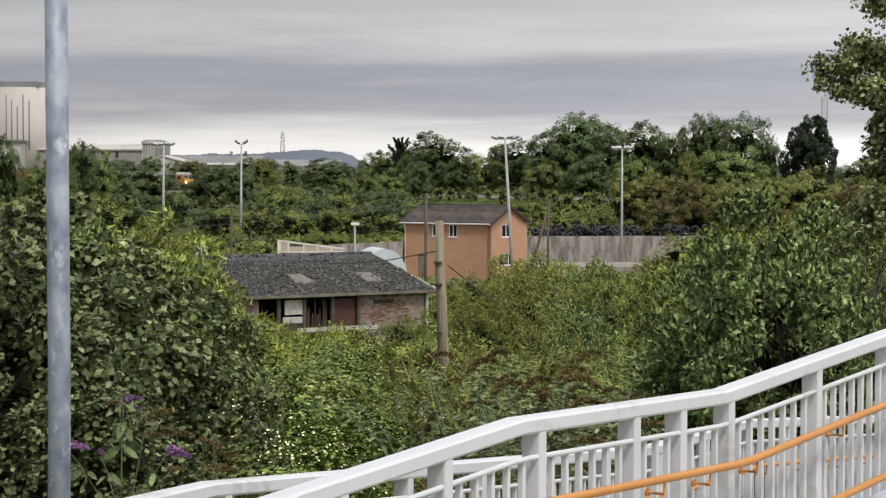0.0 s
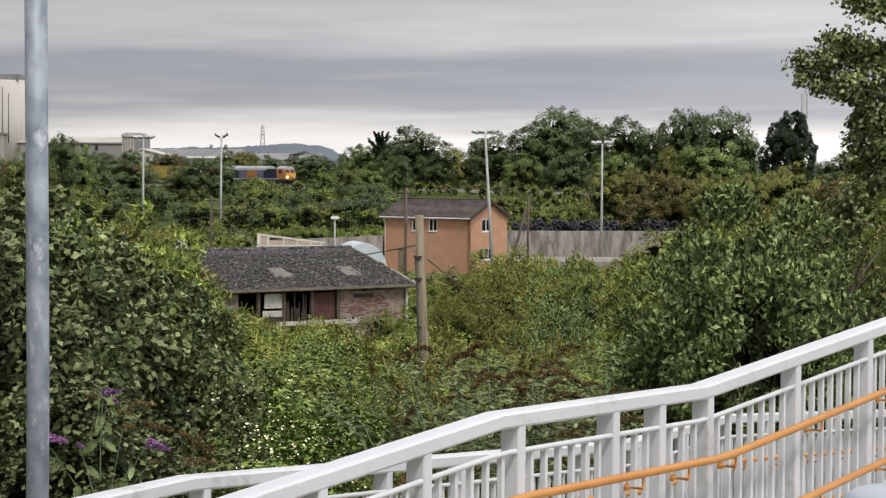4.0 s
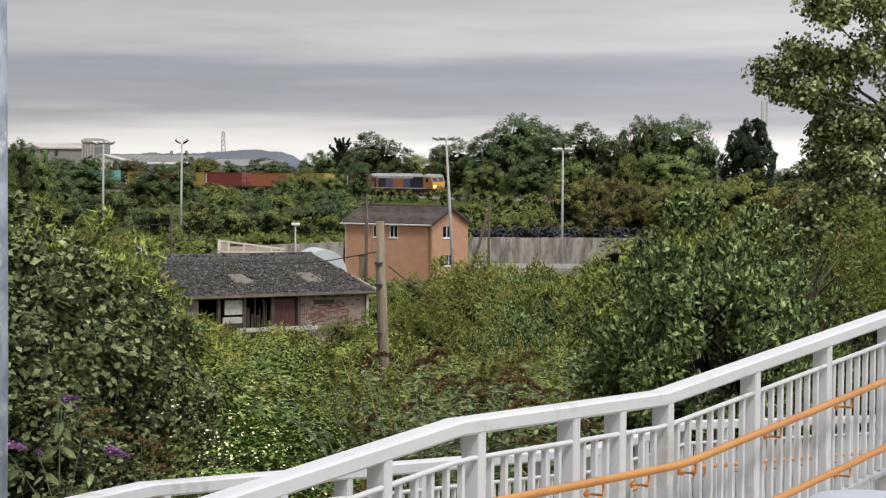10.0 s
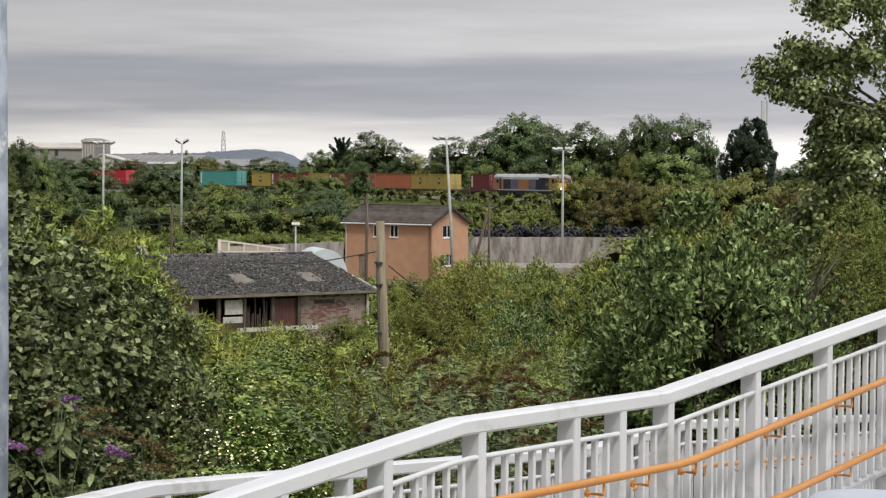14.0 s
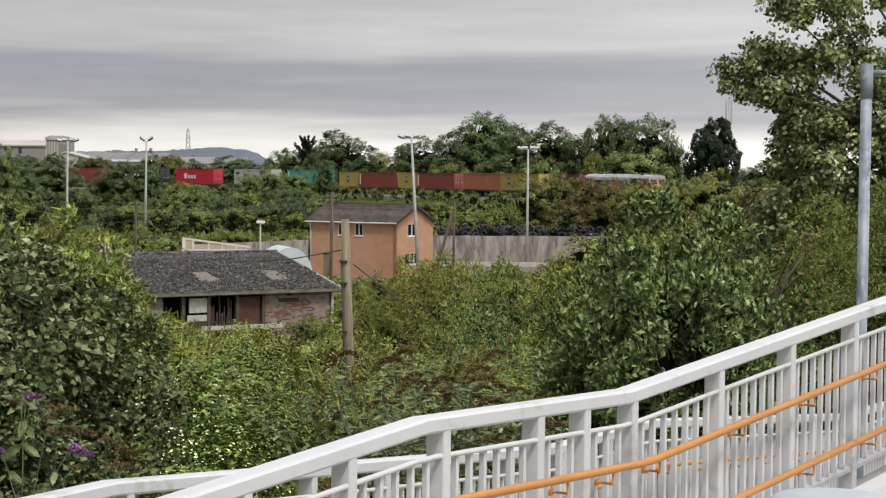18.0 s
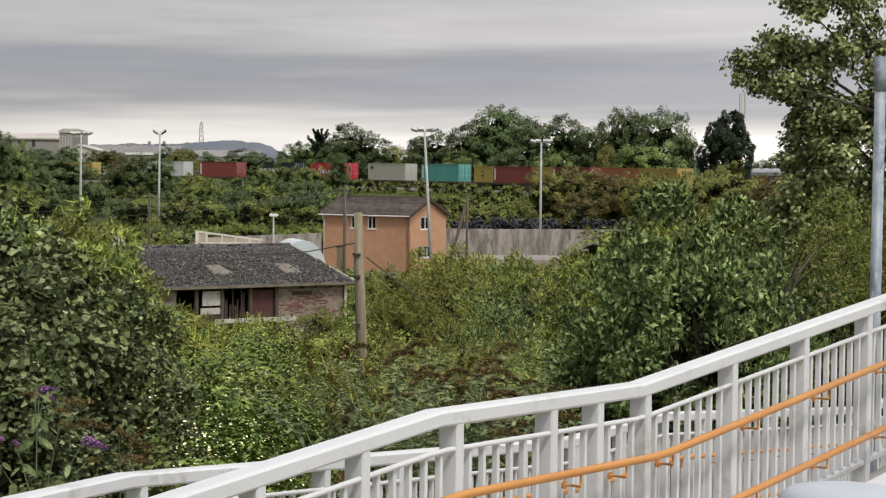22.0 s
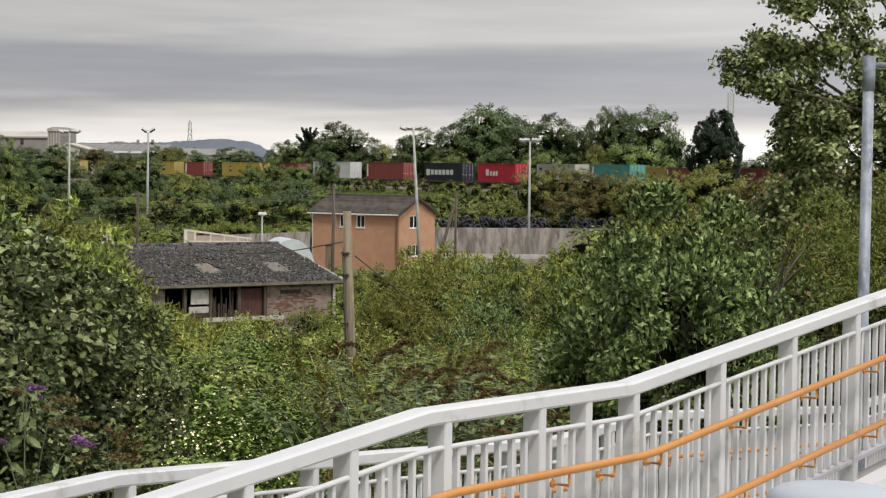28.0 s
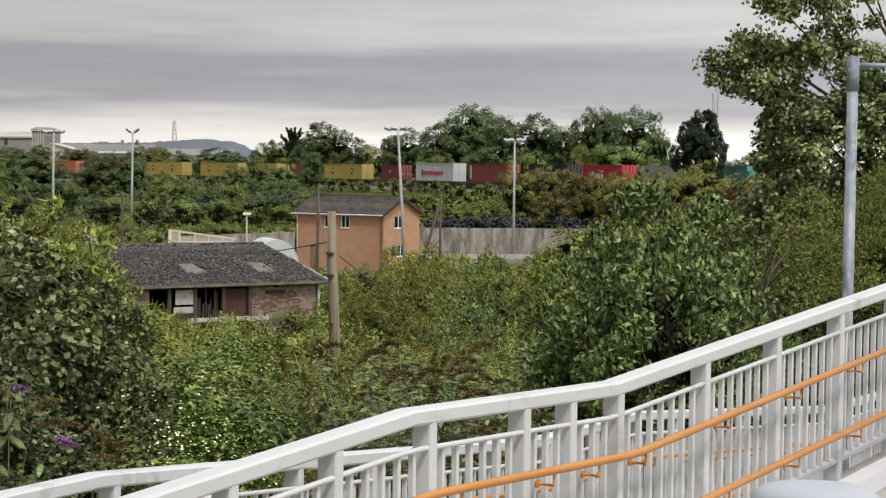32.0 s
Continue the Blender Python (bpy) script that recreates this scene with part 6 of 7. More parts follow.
    weeds = [spiky_bush_kind(140 + i, 1.5, 0.8, 40, (L_BRAM, L_BIND, L_FEATHER)[i], L_GRASS, 0, 0.2, (0.075, 0.085, 0.06)[i], 4) for i in range(3)]
    for i in range(110):
        b, d = (rng.uniform(14, 118), rng.uniform(14.2, 21.0)) if i % 3 == 0 else (rng.uniform(-42, 12), rng.uniform(14.5, 20)) if i % 3 == 1 else (rng.uniform(-30, 110), rng.uniform(21, 34))
        x, y = spot(b, d)
        if x > -0.8 + (y - 9.5) * 0.577 - 1.3:
            continue
        z = ground(x, y) - 0.1
        if i % 3 == 0:
            if i % 2:
                continue
            plant(rng.choice(seedy), "butterfly_bush", x, y, z, "butterfly bush with brown spent flower spikes", "bush", (EYE - z - d * rng.uniform(0.090, 0.114)) / 2.05, rng.uniform(-40, 40), "spent butterfly bushes")
        else:
            size = rng.uniform(0.80, 1.0) if i % 3 == 1 else min(1.4, (EYE - z - d * (rng.uniform(0.108, 0.116) if -12 < b < 10 else rng.uniform(0.086, 0.104))) / 1.55)
            plant(weeds[0 if i % 3 == 1 else rng.randrange(3)], "tall_weed", x, y, z, "clump of tall feathery green weeds", "weed", size, rng.uniform(0, 360), "tall weeds on the slope")
    for _ in range(26):
        b, d = rng.uniform(-30, 75), math.sqrt(rng.uniform(20.0 ** 2, 50.0 ** 2))
        if abs(b) < 9 and d < 43:
            continue
        x, y = spot(b, d)
        plant(rng.choice(grass), "tall_grass", x, y, ground(x, y), "clump of tall seeding grass and weeds", "grass", rng.uniform(0.8, 1.5), rng.uniform(0, 360), "grass clumps on the slope")
    for _ in range(100):
        b, d = rng.uniform(-120, 190), math.sqrt(rng.uniform(27.0 ** 2, 92.0 ** 2))
        x, y = spot(b, d)
        if math.hypot(x, y - 42) < 1.2 or (abs(b) < 10 and d < 43) or (-15.5 < x < 1.0 and y > 84 + max(0, (x + 14) * 0.7)):
            continue
        plant(rng.choice(coarse), "bramble_mound", x, y, ground(x, y) - 0.1, "green bramble mound on the slope", "bramble", rng.uniform(0.75, 1.15), rng.uniform(0, 360), "bramble mounds on the slope", rng.uniform(0.7, 1.1))
    # taller bushes between slope and yard
    mid = [plant_kind(120 + i, 3.6, (1.7, 1.7, 1.9), 84, 80, 0.20, 0.115, 0.46, (L_FEATHER, L_BRAM, L_FEATHER, L_WILLOW)[i], 0.06, -0.9, crown_at=1.75, droop=0.2, corners=3, core=0.5, wild=0.3, shoot=0.4, lobes=28, relief=0.66) for i in range(4)]
    for b, d, s, k in ((12, 82, 0.85, 0), (24, 78, 0.90, 0), (40, 80, 1.18, 2), (46, 76, 1.25, 0), (58, 70, 1.05, 0), (30, 66, 0.8, 0), (44, 60, 0.7, 2), (66, 46, 0.85, 3), (72, 44, 0.8, 3), (70, 66, 1.2, 3), (82, 62, 1.25, 1), (95, 60, 1.25, 3), (108, 56, 1.25, 0), (120, 52, 1.3, 1), (135, 50, 1.35, 1), (150, 48, 1.4, 0),
                       (165, 46, 1.4, 1), (180, 44, 1.4, 0), (62, 88, 1.35, 2), (75, 92, 1.3, 1), (90, 95, 1.3, 0), (105, 90, 1.3, 1), (6, 92, 0.9, 1), (0, 88, 0.8, 1), (200, 42, 1.4, 0), (52, 95, 1.0, 0),
                       (-110, 60, 0.9, 3), (-125, 52, 1.0, 3), (-140, 45, 1.1, 3), (-160, 40, 1.1, 1), (-185, 36, 1.1, 1), (-98, 72, 0.6, 3), (-210, 34, 1.1, 0), (-118, 75, 1.0, 1), (-86, 80, 0.6, 0), (31, 76, 0.85, 0), (42, 74, 1.15, 2), (45, 77, 1.35, 0), (53, 74, 1.2, 2), (-22, 90, 0.56, 1), (-17, 91, 0.5, 2), (-168, 30, 1.2, 1), (-152, 34, 1.2, 0), (-184, 27, 1.15, 1), (-138, 36, 0.9, 3), (-200, 26, 1.1, 3)):
        x, y = spot(b, d)
        s *= 0.92 if 52 <= b < 85 else 0.84 if 85 <= b <= 125 else 1.0
        plant(mid[k], "willow_bush", x, y, ground(x, y) - 0.2, ("olive narrow-leaved bush", "green narrow-leaved bush", "brownish narrow-leaved bush", "bright green climber-clad bush")[k] + " in the rough", "bush", s, rng.uniform(0, 360), "bushes on the slope")
    dry = plant_kind(124, 4.2, (1.5, 1.5, 2.0), 60, 9, 0.25, 0.10, 0.5, L_BROWN, 0.06, -0.9, crown_at=2.2, splits=46)
    x, y = spot(204, 24.5)
    plant(dry, "dead_bush", x, y, ground(x, y) - 0.2, "half-dead brown twiggy bush", "bush", 1.0, 30)
    straw = grass_kind(102, 220, 0.9, 1.3, L_STRAW, 0.03)
    for b, d in ((-91, 57), (-85, 59), (-79, 61), (-88, 63), (-24, 70), (-91, 83), (-87, 85), (-83, 82), (-50, 87), (-47, 84), (-70, 80)):
        x, y = spot(b, d)
        plant(straw, "tall_grass", x, y, ground(x, y), "clump of tall yellowing grass", "grass", rng.uniform(0.9, 1.25), rng.uniform(0, 360), "grass clumps on the slope")
    # the flowering butterfly bush by the ramp
    rs = np.random.default_rng(131)
    x, y = spot(-158, 11.3)
    z = ground(x, y) - 0.1
    bush = thing("flowering_butterfly_bush", pose(x, y, z), "butterfly bush with purple flower spikes and pale stems", "bush")
    kind = spiky_bush_kind(132, 1.5, 0.7, 30, L_BUDD, L_SEED, 0, 0.24, 0.12)
    for name, me in zip(("stem_tangle", "foliage"), kind):
        part(name, me, None, bush)
    # heads: place of the foot, and the way and length in which each one points
    purple = ((-1.775, 8.135, 0.095, 0.02, 1.0), (-1.765, 8.09, 0.065, 0.0, 1.0), (-2.10, 7.905, 0.145, -0.01, 1.1), (-1.925, 7.84, 0.055, -0.03, 0.8), (-1.53, 7.855, 0.13, -0.035, 1.15))
    brown = ((-1.79, 8.12, -0.08, 0.015), (-1.66, 8.06, 0.17, 0.03), (-1.68, 8.035, 0.07, 0.0), (-1.655, 7.955, 0.07, 0.0), (-1.58, 7.945, 0.19, 0.01), (-1.33, 7.93, 0.08, -0.04), (-1.25, 7.87, 0.06, 0.08),
             (-1.28, 7.83, 0.13, 0.01), (-1.31, 7.77, 0.17, 0.02), (-1.26, 7.735, 0.09, 0.06), (-1.20, 7.80, 0.05, 0.06), (-1.50, 7.755, 0.07, 0.02))
    fork = Vector((-1.79, 11.3, 7.86))
    for i, (wx, wz, dx, dz, *fat) in enumerate(purple + brown):
        tip = Vector((wx, 11.3 + 0.10 * math.sin(i * 2.3), wz))
        low = Vector((-1.81, 11.3, 7.42)) if wx < -1.45 else Vector((-1.36, 11.35, 7.40))
        joint = fork.copy() if i in (0, 1, 5, 6) else low.lerp(tip, 0.42) + Vector((0.02, 0.02, -0.02))
        line = [low, low.lerp(joint, 0.55) + Vector((0.008, 0, 0)), joint, joint.lerp(tip, 0.6) + Vector((0.0, 0, 0.012)), tip]
        line = [p - Vector((x, y, z)) for p in line]
        if i < 6 or i % 2 == 0:
            part("flower_stem", tube(line, [0.0048, 0.0042, 0.0036, 0.003, 0.0024], 6), M_STEM, bush, "pale green flower stem")
        size = math.hypot(dx, dz)
        way = (dx, rs.normal(0, 0.15) * size, dz)
        if fat:
            part("flower_spike", spike_mesh("flower_spike", rs, [(np.array(line[4]), way)], size, L_PURPLE, 0.015, 0.20 * fat[0], 0.12, n=320), None, bush, "purple flower spike")
        else:
            part("seed_spike", spike_mesh("seed_spike", rs, [(np.array(line[4]), way)], size, L_SEED, 0.016, 0.16, 0.2, n=220), None, bush, "spent rusty-brown flower spike")
        pos, axis = [], []
        for k, q in enumerate((line[2], line[2].lerp(line[3], 0.7), line[3].lerp(line[4], 0.8)) [:3 if i == 0 else 2] if fat else ()):
            reach = (0.115, 0.095, 0.05)[k]
            for s2 in (0, math.pi):
                a2 = k * 1.4 + i * 0.8 + s2
                w2 = Vector((math.cos(a2), math.sin(a2) * 0.6, -0.45))
                pos.append(q + w2 * reach * 0.5)
                axis.append(w2)
        n2 = len(pos)
        if n2:
            part("foliage", leaf_mesh("foliage", np.array(pos), rs.normal(0, 0.2, (n2, 3)) + [0, -0.9, 0.6], 0.105, 0.42, L_BUDD, rs, 0.35, corners=6, axis=np.array(axis, float)), None, bush)


def build_plants():
    rng = random.Random(21)
    def far_kind(seed, radii, clumps, material, leaf=0.40, spread=0.64, lobes=26, at=7.0, low=-0.8):
        return plant_kind(seed, at + radii[2], radii, int(clumps * 1.5), 52, spread, leaf * 0.88, 0.8, material, 0.25, low, lobes=lobes, crown_at=at, corners=3, core=0.8, wild=0.22, upward=0.45, splits=4, relief=0.9)
    far_a = far_kind(1, (6.0, 6.0, 6.6), 130, L_FAR)
    far_b = far_kind(2, (5.4, 5.4, 6.9), 124, L_FAR, 0.38, 0.60, 22)
    far_d = far_kind(5, (6.4, 6.4, 6.6), 140, L_FAR, 0.42, 0.66, 32)
    far_c = far_kind(3, (5.6, 5.6, 5.8), 130, L_BRIGHT, 0.36, 0.56, 28, 6.2)
    far_o = far_kind(6, (5.0, 5.0, 6.2), 110, L_OLIVE, 0.34, 0.66, 12, 6.2)
    far_e = far_kind(7, (5.6, 5.6, 5.6), 100, L_BROWN, 0.36, 0.66, 12, 6.0)
    dark = plant_kind(4, 12, (4.0, 4.0, 5.6), 230, 70, 0.42, 0.38, 0.75, L_CONIFER, 0.25, -0.9, lobes=24, crown_at=6.4, corners=3, core=1.0, wild=0.2)
    rs = np.random.default_rng(19)
    arms = [(np.array([0, 0, 7.0 + 6.5 * f]), np.array([math.cos(a), math.sin(a), 0.25 + 0.9 * f])) for f, a in zip(rs.uniform(0, 1, 34), rs.uniform(0, 6.28, 34))]
    spiky = (limb_mesh("trunk", rs, 14, 0.3, np.array([p for p, w in arms]), M_BARK, 6), spike_mesh("crown", rs, arms, 4.2, L_CONIFER, 0.5, 0.11, -0.1, 120))

    def stand(kind, b, d, width, top, label, group):
        """A tree of the given crown width whose top reaches that height, on the ground where it stands."""
        co = np.empty(len(kind[1].vertices) * 3, np.float32)
        kind[1].vertices.foreach_get("co", co)
        co = co.reshape(-1, 3)
        x, y = spot(b, d)
        z = ground(x, y) - 0.3
        wide = width / (np.percentile(co[:, 0], 98) - np.percentile(co[:, 0], 2))
        tall = (top - z) / np.percentile(co[:, 2], 99.5)
        plant(kind, "tree", x, y, z, label, "tree", wide, rng.uniform(0, 360), group, tall / wide)

    wood, hedge_line, works = "trees behind the railway", "trees before the railway", "trees before the works"
    tones = {id(far_c): "bright green", id(far_o): "pale olive", id(far_e): "brownish green", id(spiky): "very dark spiky"}
    # bearing, distance, crown width, height of the top
    for b, d, w, top, k in ((-20.8, 405, 5.6, 16.3, spiky), (-3.1, 400, 13.1, 17.4, far_a), (17.2, 395, 7.7, 13.2, far_o), (28.3, 402, 5.6, 14.8, far_b), (36.6, 392, 9.3, 16.0, far_b), (52.4, 386, 9.6, 17.2, far_a),
                          (66.2, 382, 13.3, 20.6, far_d), (83.8, 376, 9.4, 18.2, far_b), (101.9, 372, 10.8, 18.9, far_a), (114.6, 366, 6.1, 16.4, far_b), (129.2, 368, 9.2, 20.1, far_d), (147.9, 364, 9.6, 20.1, far_b),
                          (158.4, 356, 4.9, 16.9, far_a), (139.7, 342, 11.9, 14.5, far_c), (120.2, 342, 4.7, 13.1, far_o), (93.7, 345, 6.7, 12.6, far_c), (49.2, 358, 7.0, 12.1, far_c), (71.4, 352, 7.8, 12.6, far_a),
                          (7.5, 392, 6.5, 12.9, far_a), (-13.3, 398, 7.7, 14.3, far_a), (-31.3, 412, 8.0, 13.9, far_a), (-27.0, 404, 8.8, 13.4, far_c), (202.7, 350, 8.7, 12.0, far_a), (224.0, 350, 8.7, 17.0, far_b)):
        stand(k, b, d, w * 1.08, top, tones.get(id(k), "dense dark green") + (" evergreen tree" if k is spiky else " broadleaf tree") + " behind the railway", wood)
    x, y = spot(179.5, 246)
    plant(dark, "dark_tree", x, y, ground(x, y) - 0.3, "very dark round-headed evergreen tree", "tree", 0.81, 40, "", 1.25)
    for b, d, w, top, k in ((-39.5, 332, 5.5, 9.9, far_c), (-25.7, 335, 5.1, 9.6, far_c), (-11.8, 335, 3.7, 11.3, far_a), (-147.1, 322, 10.3, 11.2, far_a), (-114.1, 330, 6.9, 10.6, far_a), (-99.7, 332, 6.5, 10.4, far_a),
                          (-171.8, 300, 5.8, 13.1, far_c), (-177.3, 290, 4.8, 13.6, far_a), (-49.2, 330, 4.6, 9.3, far_c), (-214.3, 230, 3.2, 13.5, far_a), (-198.2, 250, 4.9, 11.4, far_c), (-178.8, 300, 4.6, 13.8, far_c),
                          (-163.6, 310, 6.9, 11.3, far_a), (-188.5, 270, 4.5, 12.0, far_c)):
        stand(k, b, d, w * 1.08, top, tones.get(id(k), "dark green") + " bushy tree on the near side of the line", hedge_line)
    for b, d, w, top, k in ((-87.9, 480, 8.7, 12.8, far_o), (-123.7, 520, 7.9, 12.5, far_e), (-56.7, 480, 12.7, 12.8, far_a)):
        stand(k, b, d, w * 1.08, top, tones.get(id(k), "dark green") + " low tree in front of the works", works)

    scrub = [plant_kind(10 + i, 4.2, (2.5, 2.5, 2.3), 40, 32, 0.30, 0.235, 0.75, (L_SCRUB, L_SCRUB, L_OLIVE, L_BRIGHT, L_FAR, L_BROWN)[i], 0.08, -1.0, crown_at=1.55, corners=3, core=0.66, lobes=10, splits=3) for i in range(6)]
    names = ["green scrub bush", "yellow-green scrub bush", "olive scrub bush", "bright green scrub bush", "dark green scrub bush", "brownish scrub bush"]

    def scatter(n, b0, b1, d0, d1, s0, s1, kinds, group, low=None, avoid=None, flat=1.0):
        for _ in range(n):
            b, d = rng.uniform(b0, b1), math.sqrt(rng.uniform(d0 * d0, d1 * d1))
            x, y = spot(b, d)
            if avoid and avoid(x, y):
                continue
            if np.min(np.hypot(TRACK_XY[:, 0] - x, TRACK_XY[:, 1] - y)) < 7.5:
                continue
            i = rng.choice(kinds)
            plant(scrub[i], "thicket" if "works" in group or "barn" in group else "scrub_bush", x, y, ground(x, y) - 0.2, names[i] + " in rough scrub", "bush", rng.uniform(s0, s1), rng.uniform(0, 360), group, flat)

    near_plants(rng)
    for name, b0, b1, d0, d1, count, tall in (("rough_grass", -245, -14, 108, 216, 9000, 0.6), ("bank_grass", -60, 215, 216, 330, 13000, 0.55), ("slope_grass", -150, 200, 24, 110, 9000, 0.55)):
        rs = np.random.default_rng(int(count + d0))
        pts = []
        while len(pts) < count:
            x, y = spot(rs.uniform(b0, b1), math.sqrt(rs.uniform(d0 * d0, d1 * d1)))
            if np.min(np.hypot(TRACK_XY[:, 0] - x, TRACK_XY[:, 1] - y)) > 3.8 and not (-18 < x < 38 and 138 < y < 214.5) and not (-16 < x < 1 and 84 < y < 116):
                pts.append((x, y, ground(x, y) + tall * 0.35))
        pts = np.array(pts)
        axis = np.array([0, 0, 1.0]) + rs.normal(0, 0.35, (count, 3))
        cover = part(name, leaf_mesh(name, pts, np.cross(axis, rs.normal(size=(count, 3))), tall, 0.4, L_GRASS if name == "slope_grass" else L_SCRUB, rs, axis=axis), None)
        tagged(cover, "rank green grass and nettles covering the rough ground", "grass", kind="stuff")
    yard = lambda x, y: (-16 < x < 40 and 120 < y < 214)
    scatter(62, -245, -30, 225, 335, 0.7, 1.15, (0, 4, 4, 3, 2), "scrub below the works", avoid=yard)
    scatter(80, -245, -28, 150, 225, 0.6, 1.0, (0, 0, 1, 4, 3, 2), "scrub below the works", avoid=yard)
    scatter(34, -60, -8, 215, 310, 0.7, 1.1, (0, 1, 4, 4), "scrub below the works", avoid=yard)
    scatter(140, -28, 200, 217, 305, 0.34, 0.72, (0, 0, 1, 2, 3), "scrub on the railway bank", flat=0.8)
    scatter(22, 95, 200, 215, 245, 0.9, 1.25, (2, 2, 5, 0), "brown scrub on the railway bank")
    crest = [plant_kind(150 + i, 12, (5.2, 5.2, 5.6), 90, 52, 0.55, 0.34, 0.8, (L_BROWN, L_OLIVE)[i], 0.2, -0.95, crown_at=5.4, corners=3, core=0.62, lobes=18, splits=4) for i in range(2)]
    for i in range(28):
        x, y = spot(90 + i * 5.6 + rng.uniform(-2, 2), 238 - i * 1.6 + rng.uniform(-7, 3))
        k = rng.choice((0, 1, 1))
        plant(crest[k % 2], "scrub_bush", x, y, ground(x, y) - 0.2, ("brownish", "olive")[k % 2] + " tall scrub bush on the bank", "bush", (0.58 if i < 7 else 0.56 if i < 15 else 0.66 if i < 20 else 0.80) + rng.uniform(-0.04, 0.04), rng.uniform(0, 360), "brown scrub on the railway bank")
    for i in range(58):
        s = -75 + i * 3.3 + rng.uniform(-1, 1)
        x, y, a = track(s)
        o = rng.uniform(5.0, 6.6)
        x, y = x + math.sin(a) * o, y - math.cos(a) * o
        k = rng.choice((0, 1, 2, 3))
        plant(scrub[k], "scrub_bush", x, y, ground(x, y) - 0.15, names[k] + " on the lip of the bank", "bush", rng.uniform(0.44, 0.62), rng.uniform(0, 360), "scrub on the railway bank")
    scatter(20, -105, -16, 196, 240, 0.5, 0.85, (0, 1, 2, 4), "scrub below the works", avoid=lambda x, y: -15 < x < 40 and y < 214)
    scatter(20, -150, -20, 214, 238, 0.40, 0.65, (0, 1, 2, 4), "scrub on the railway bank")
    for i in range(34):
        x, y = -3.5 - i * 1.45 + rng.uniform(-0.5, 0.5), rng.uniform(208.5, 211.5)
        k = rng.choice((0, 0, 1, 4))
        plant(scrub[k], "thicket", x, y, -0.2, names[k] + " at the foot of the terrace", "bush", rng.uniform(0.72, 0.95), rng.uniform(0, 360), "scrub below the works")
    scatter(34, -245, -150, 140, 250, 0.8, 1.2, (0, 0, 4, 1), "scrub below the works")
    scatter(26, -14, 80, 221, 268, 0.5, 0.72, (0, 1, 2, 2), "scrub on the railway bank", flat=0.85)
    rs = np.random.default_rng(77)
    at = []
    while len(at) < 620:
        x, y = spot(rs.uniform(-30, 100), math.sqrt(rs.uniform(215.0 ** 2, 320.0 ** 2)))
        off = np.min(np.hypot(TRACK_XY[:, 0] - x, TRACK_XY[:, 1] - y))
        if off > 4.6 and np.interp(x, TRACK_XY[:, 0], TRACK_XY[:, 1]) > y:
            at.append((x, y, ground(x, y) + 0.15))
    at = np.array(at)
    size = rs.uniform(0.7, 1.35, len(at))
    way = unit(rs.normal(size=(len(at) * 46, 3)) + [0, -0.25, 0.6])
    pos = np.repeat(at, 46, axis=0) + way * (np.repeat(size, 46) * rs.uniform(0.75, 1.05, len(way)))[:, None] * [1, 1, 0.75]
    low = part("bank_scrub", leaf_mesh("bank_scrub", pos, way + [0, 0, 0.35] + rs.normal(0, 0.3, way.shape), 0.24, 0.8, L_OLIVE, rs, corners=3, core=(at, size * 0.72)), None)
    tagged(low, "low olive-green scrub covering the railway bank", "scrub", kind="stuff")
    scatter(30, 118, 260, 90, 205, 0.9, 1.4, (0, 1, 2), "scrub beside the yard")
    scatter(40, -245, -85, 108, 150, 0.6, 0.95, (0, 1, 3, 3), "scrub behind the barn", avoid=lambda x, y: -16.5 < x < 8 and y < 124)
    scatter(16, -80, -30, 116, 142, 0.45, 0.7, (0, 1, 3, 3), "scrub behind the barn", avoid=lambda x, y: x > -6)
    for i in range(34):
        b = -24 + i * 4.0 if i < 22 else 92 + (i - 22) * 3.2
        x, y = spot(b, rng.uniform(122, 133))
        k = rng.choice((0, 1, 2, 2))
        plant(scrub[k], "scrub_bush", x, y, ground(x, y) - 0.2, names[k] + " at the edge of the yard", "bush", rng.uniform(0.60, 0.80) if i < 15 else rng.uniform(0.8, 0.98), rng.uniform(0, 360), "scrub beside the yard")
    for b, d, s, k in ((-168, 560, 0.5, far_a), (-156, 540, 0.46, far_b), (-143, 560, 0.5, far_a), (-131, 540, 0.44, far_b), (-120, 560, 0.44, far_a), (-108, 540, 0.46, far_c), (-97, 560, 0.5, far_a), (-86, 545, 0.46, far_b), (-75, 560, 0.44, far_a), (-66, 545, 0.42, far_c), (-48, 560, 0.40, far_b), (-38, 545, 0.46, far_a), (-182, 540, 0.55, far_a)):
        x, y = spot(b, d)
        plant(k, "tree", x, y, ground(x, y) - 0.3, "low dark green tree in front of the works", "tree", s * 1.3, rng.uniform(0, 360), "trees before the works")



build_railings()
build_landing()
build_lamp_columns()
build_house()
build_walls()
M_MOSS = surf("roof_moss", (0.030, 0.029, 0.024), (0.070, 0.066, 0.054), 6.0, 0.95, 0.5)
M_FASCIA = surf("faded_brown_paint", (0.125, 0.105, 0.075), (0.21, 0.18, 0.13), 2.0, 0.8, 0.2)
M_LICHEN = surf("pale_lichen", (0.15, 0.145, 0.13), (0.24, 0.23, 0.20), 6.0, 0.95, 0.3)
M_FRAME = surf("pale_cream_timber", (0.62, 0.56, 0.48), (0.74, 0.69, 0.62), 2.0, 0.7, 0.1)
M_MAROON = surf("maroon_boards", (0.060, 0.022, 0.020), (0.105, 0.040, 0.034), 3.0, 0.8, 0.3, 0, (4, 4, 0.4))
M_PEACH = surf("peach_render", (0.42, 0.34, 0.27), (0.52, 0.43, 0.35), 0.8, 0.85, 0.1)
build_barn()
build_poles()
build_masts()
build_yard_things()
build_distance()
build_train()
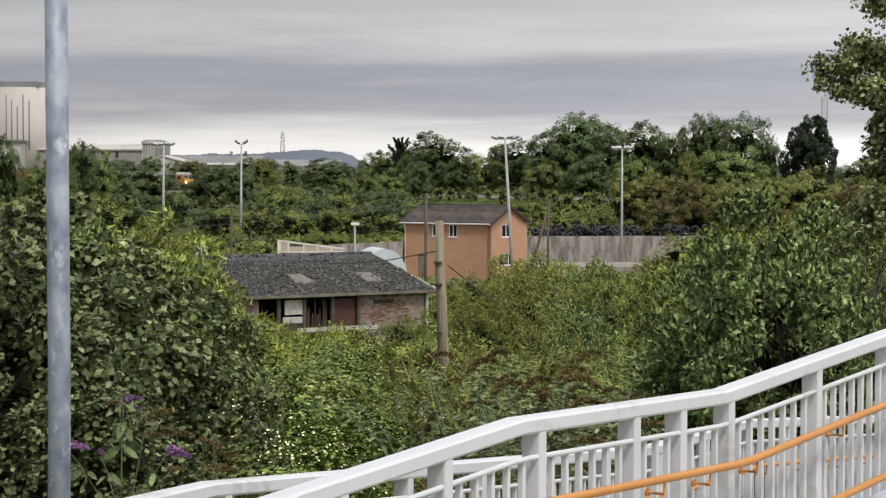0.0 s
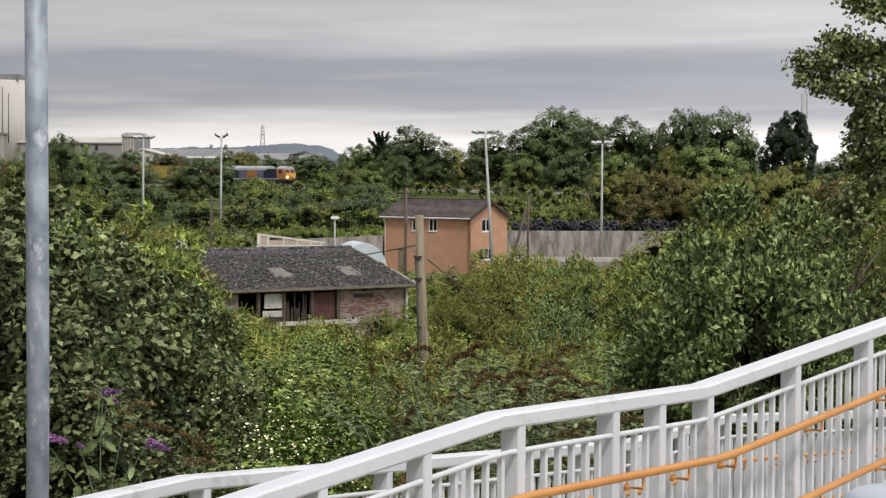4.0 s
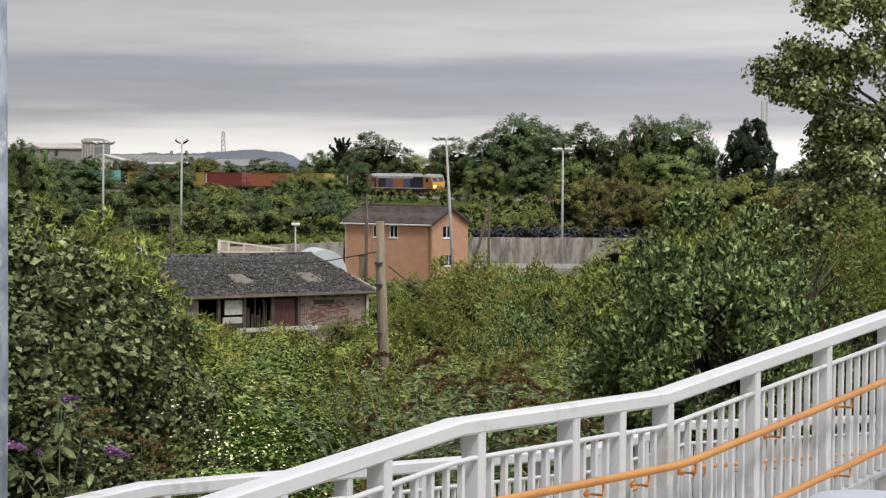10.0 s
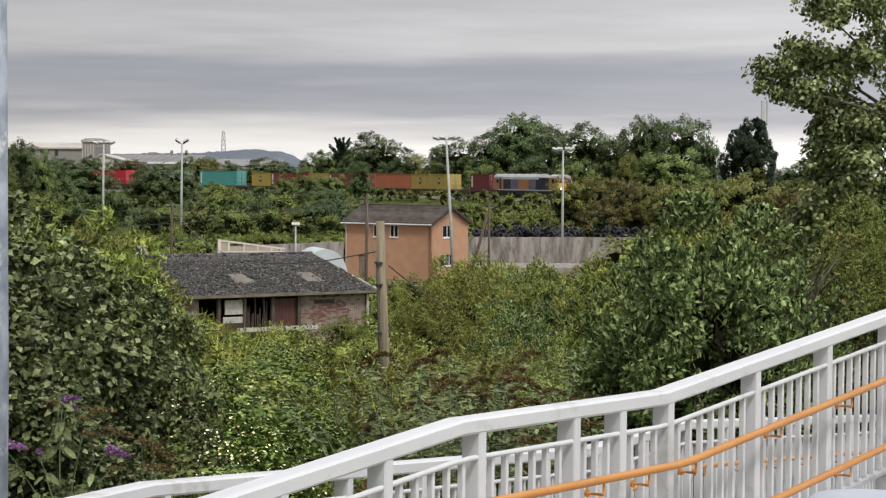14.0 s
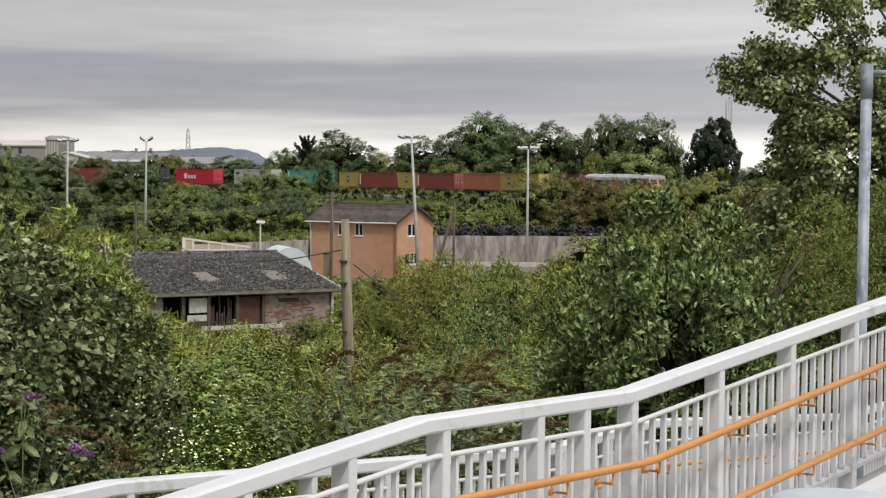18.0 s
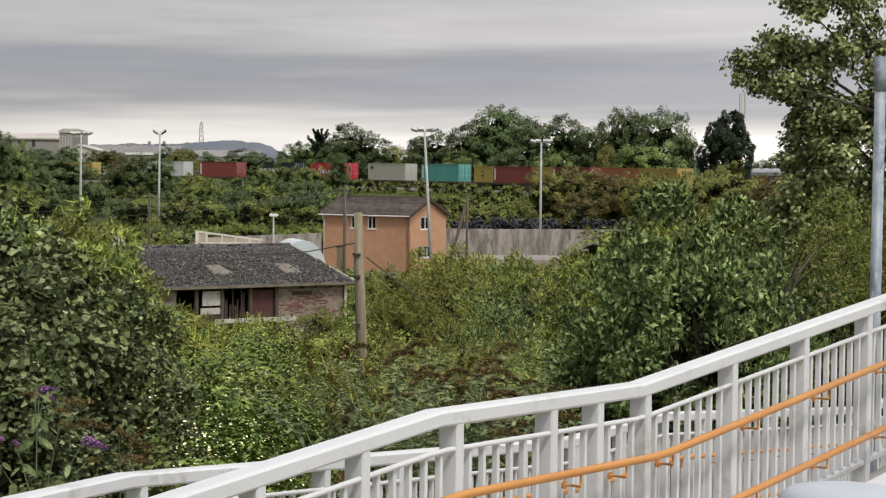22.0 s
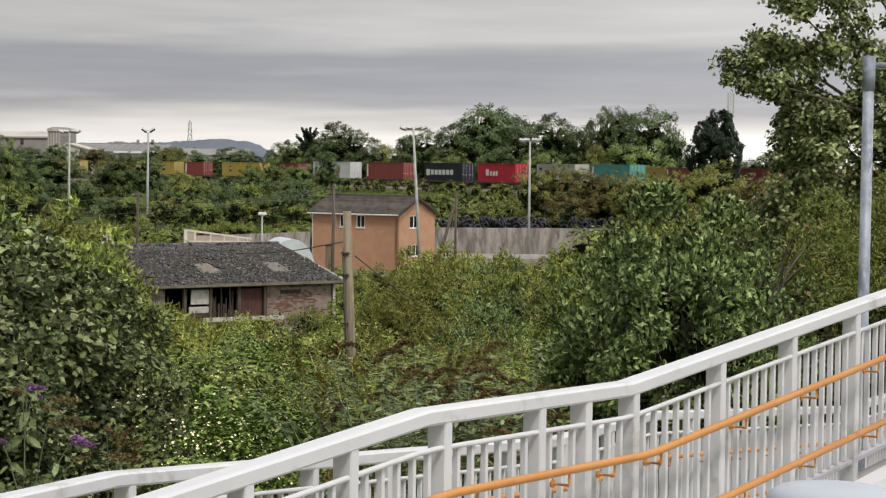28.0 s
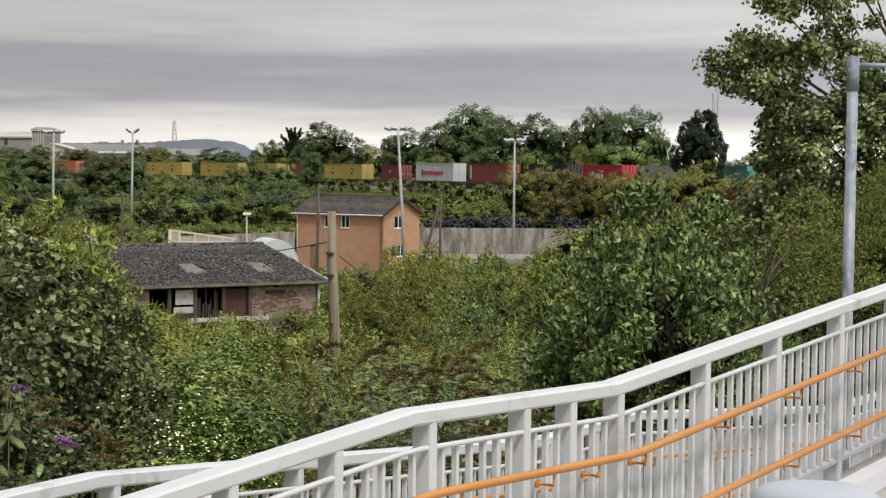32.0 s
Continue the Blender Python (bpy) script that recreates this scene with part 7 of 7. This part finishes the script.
build_plants()


def motions():
    """The train runs along its line, slowing very slightly."""
    for ob, back, up in MOVERS:
        rows = []
        for i in range(33):
            x, y, a = track(sum(c * ((i - 16.0) / 10.0) ** n for n, c in enumerate(NOSE_AT)) - back)
            rows.append((float(i), pose(x, y, RAIL_Z + up, 0, 0, math.degrees(a))))
        walk(ob, rows)


motions()
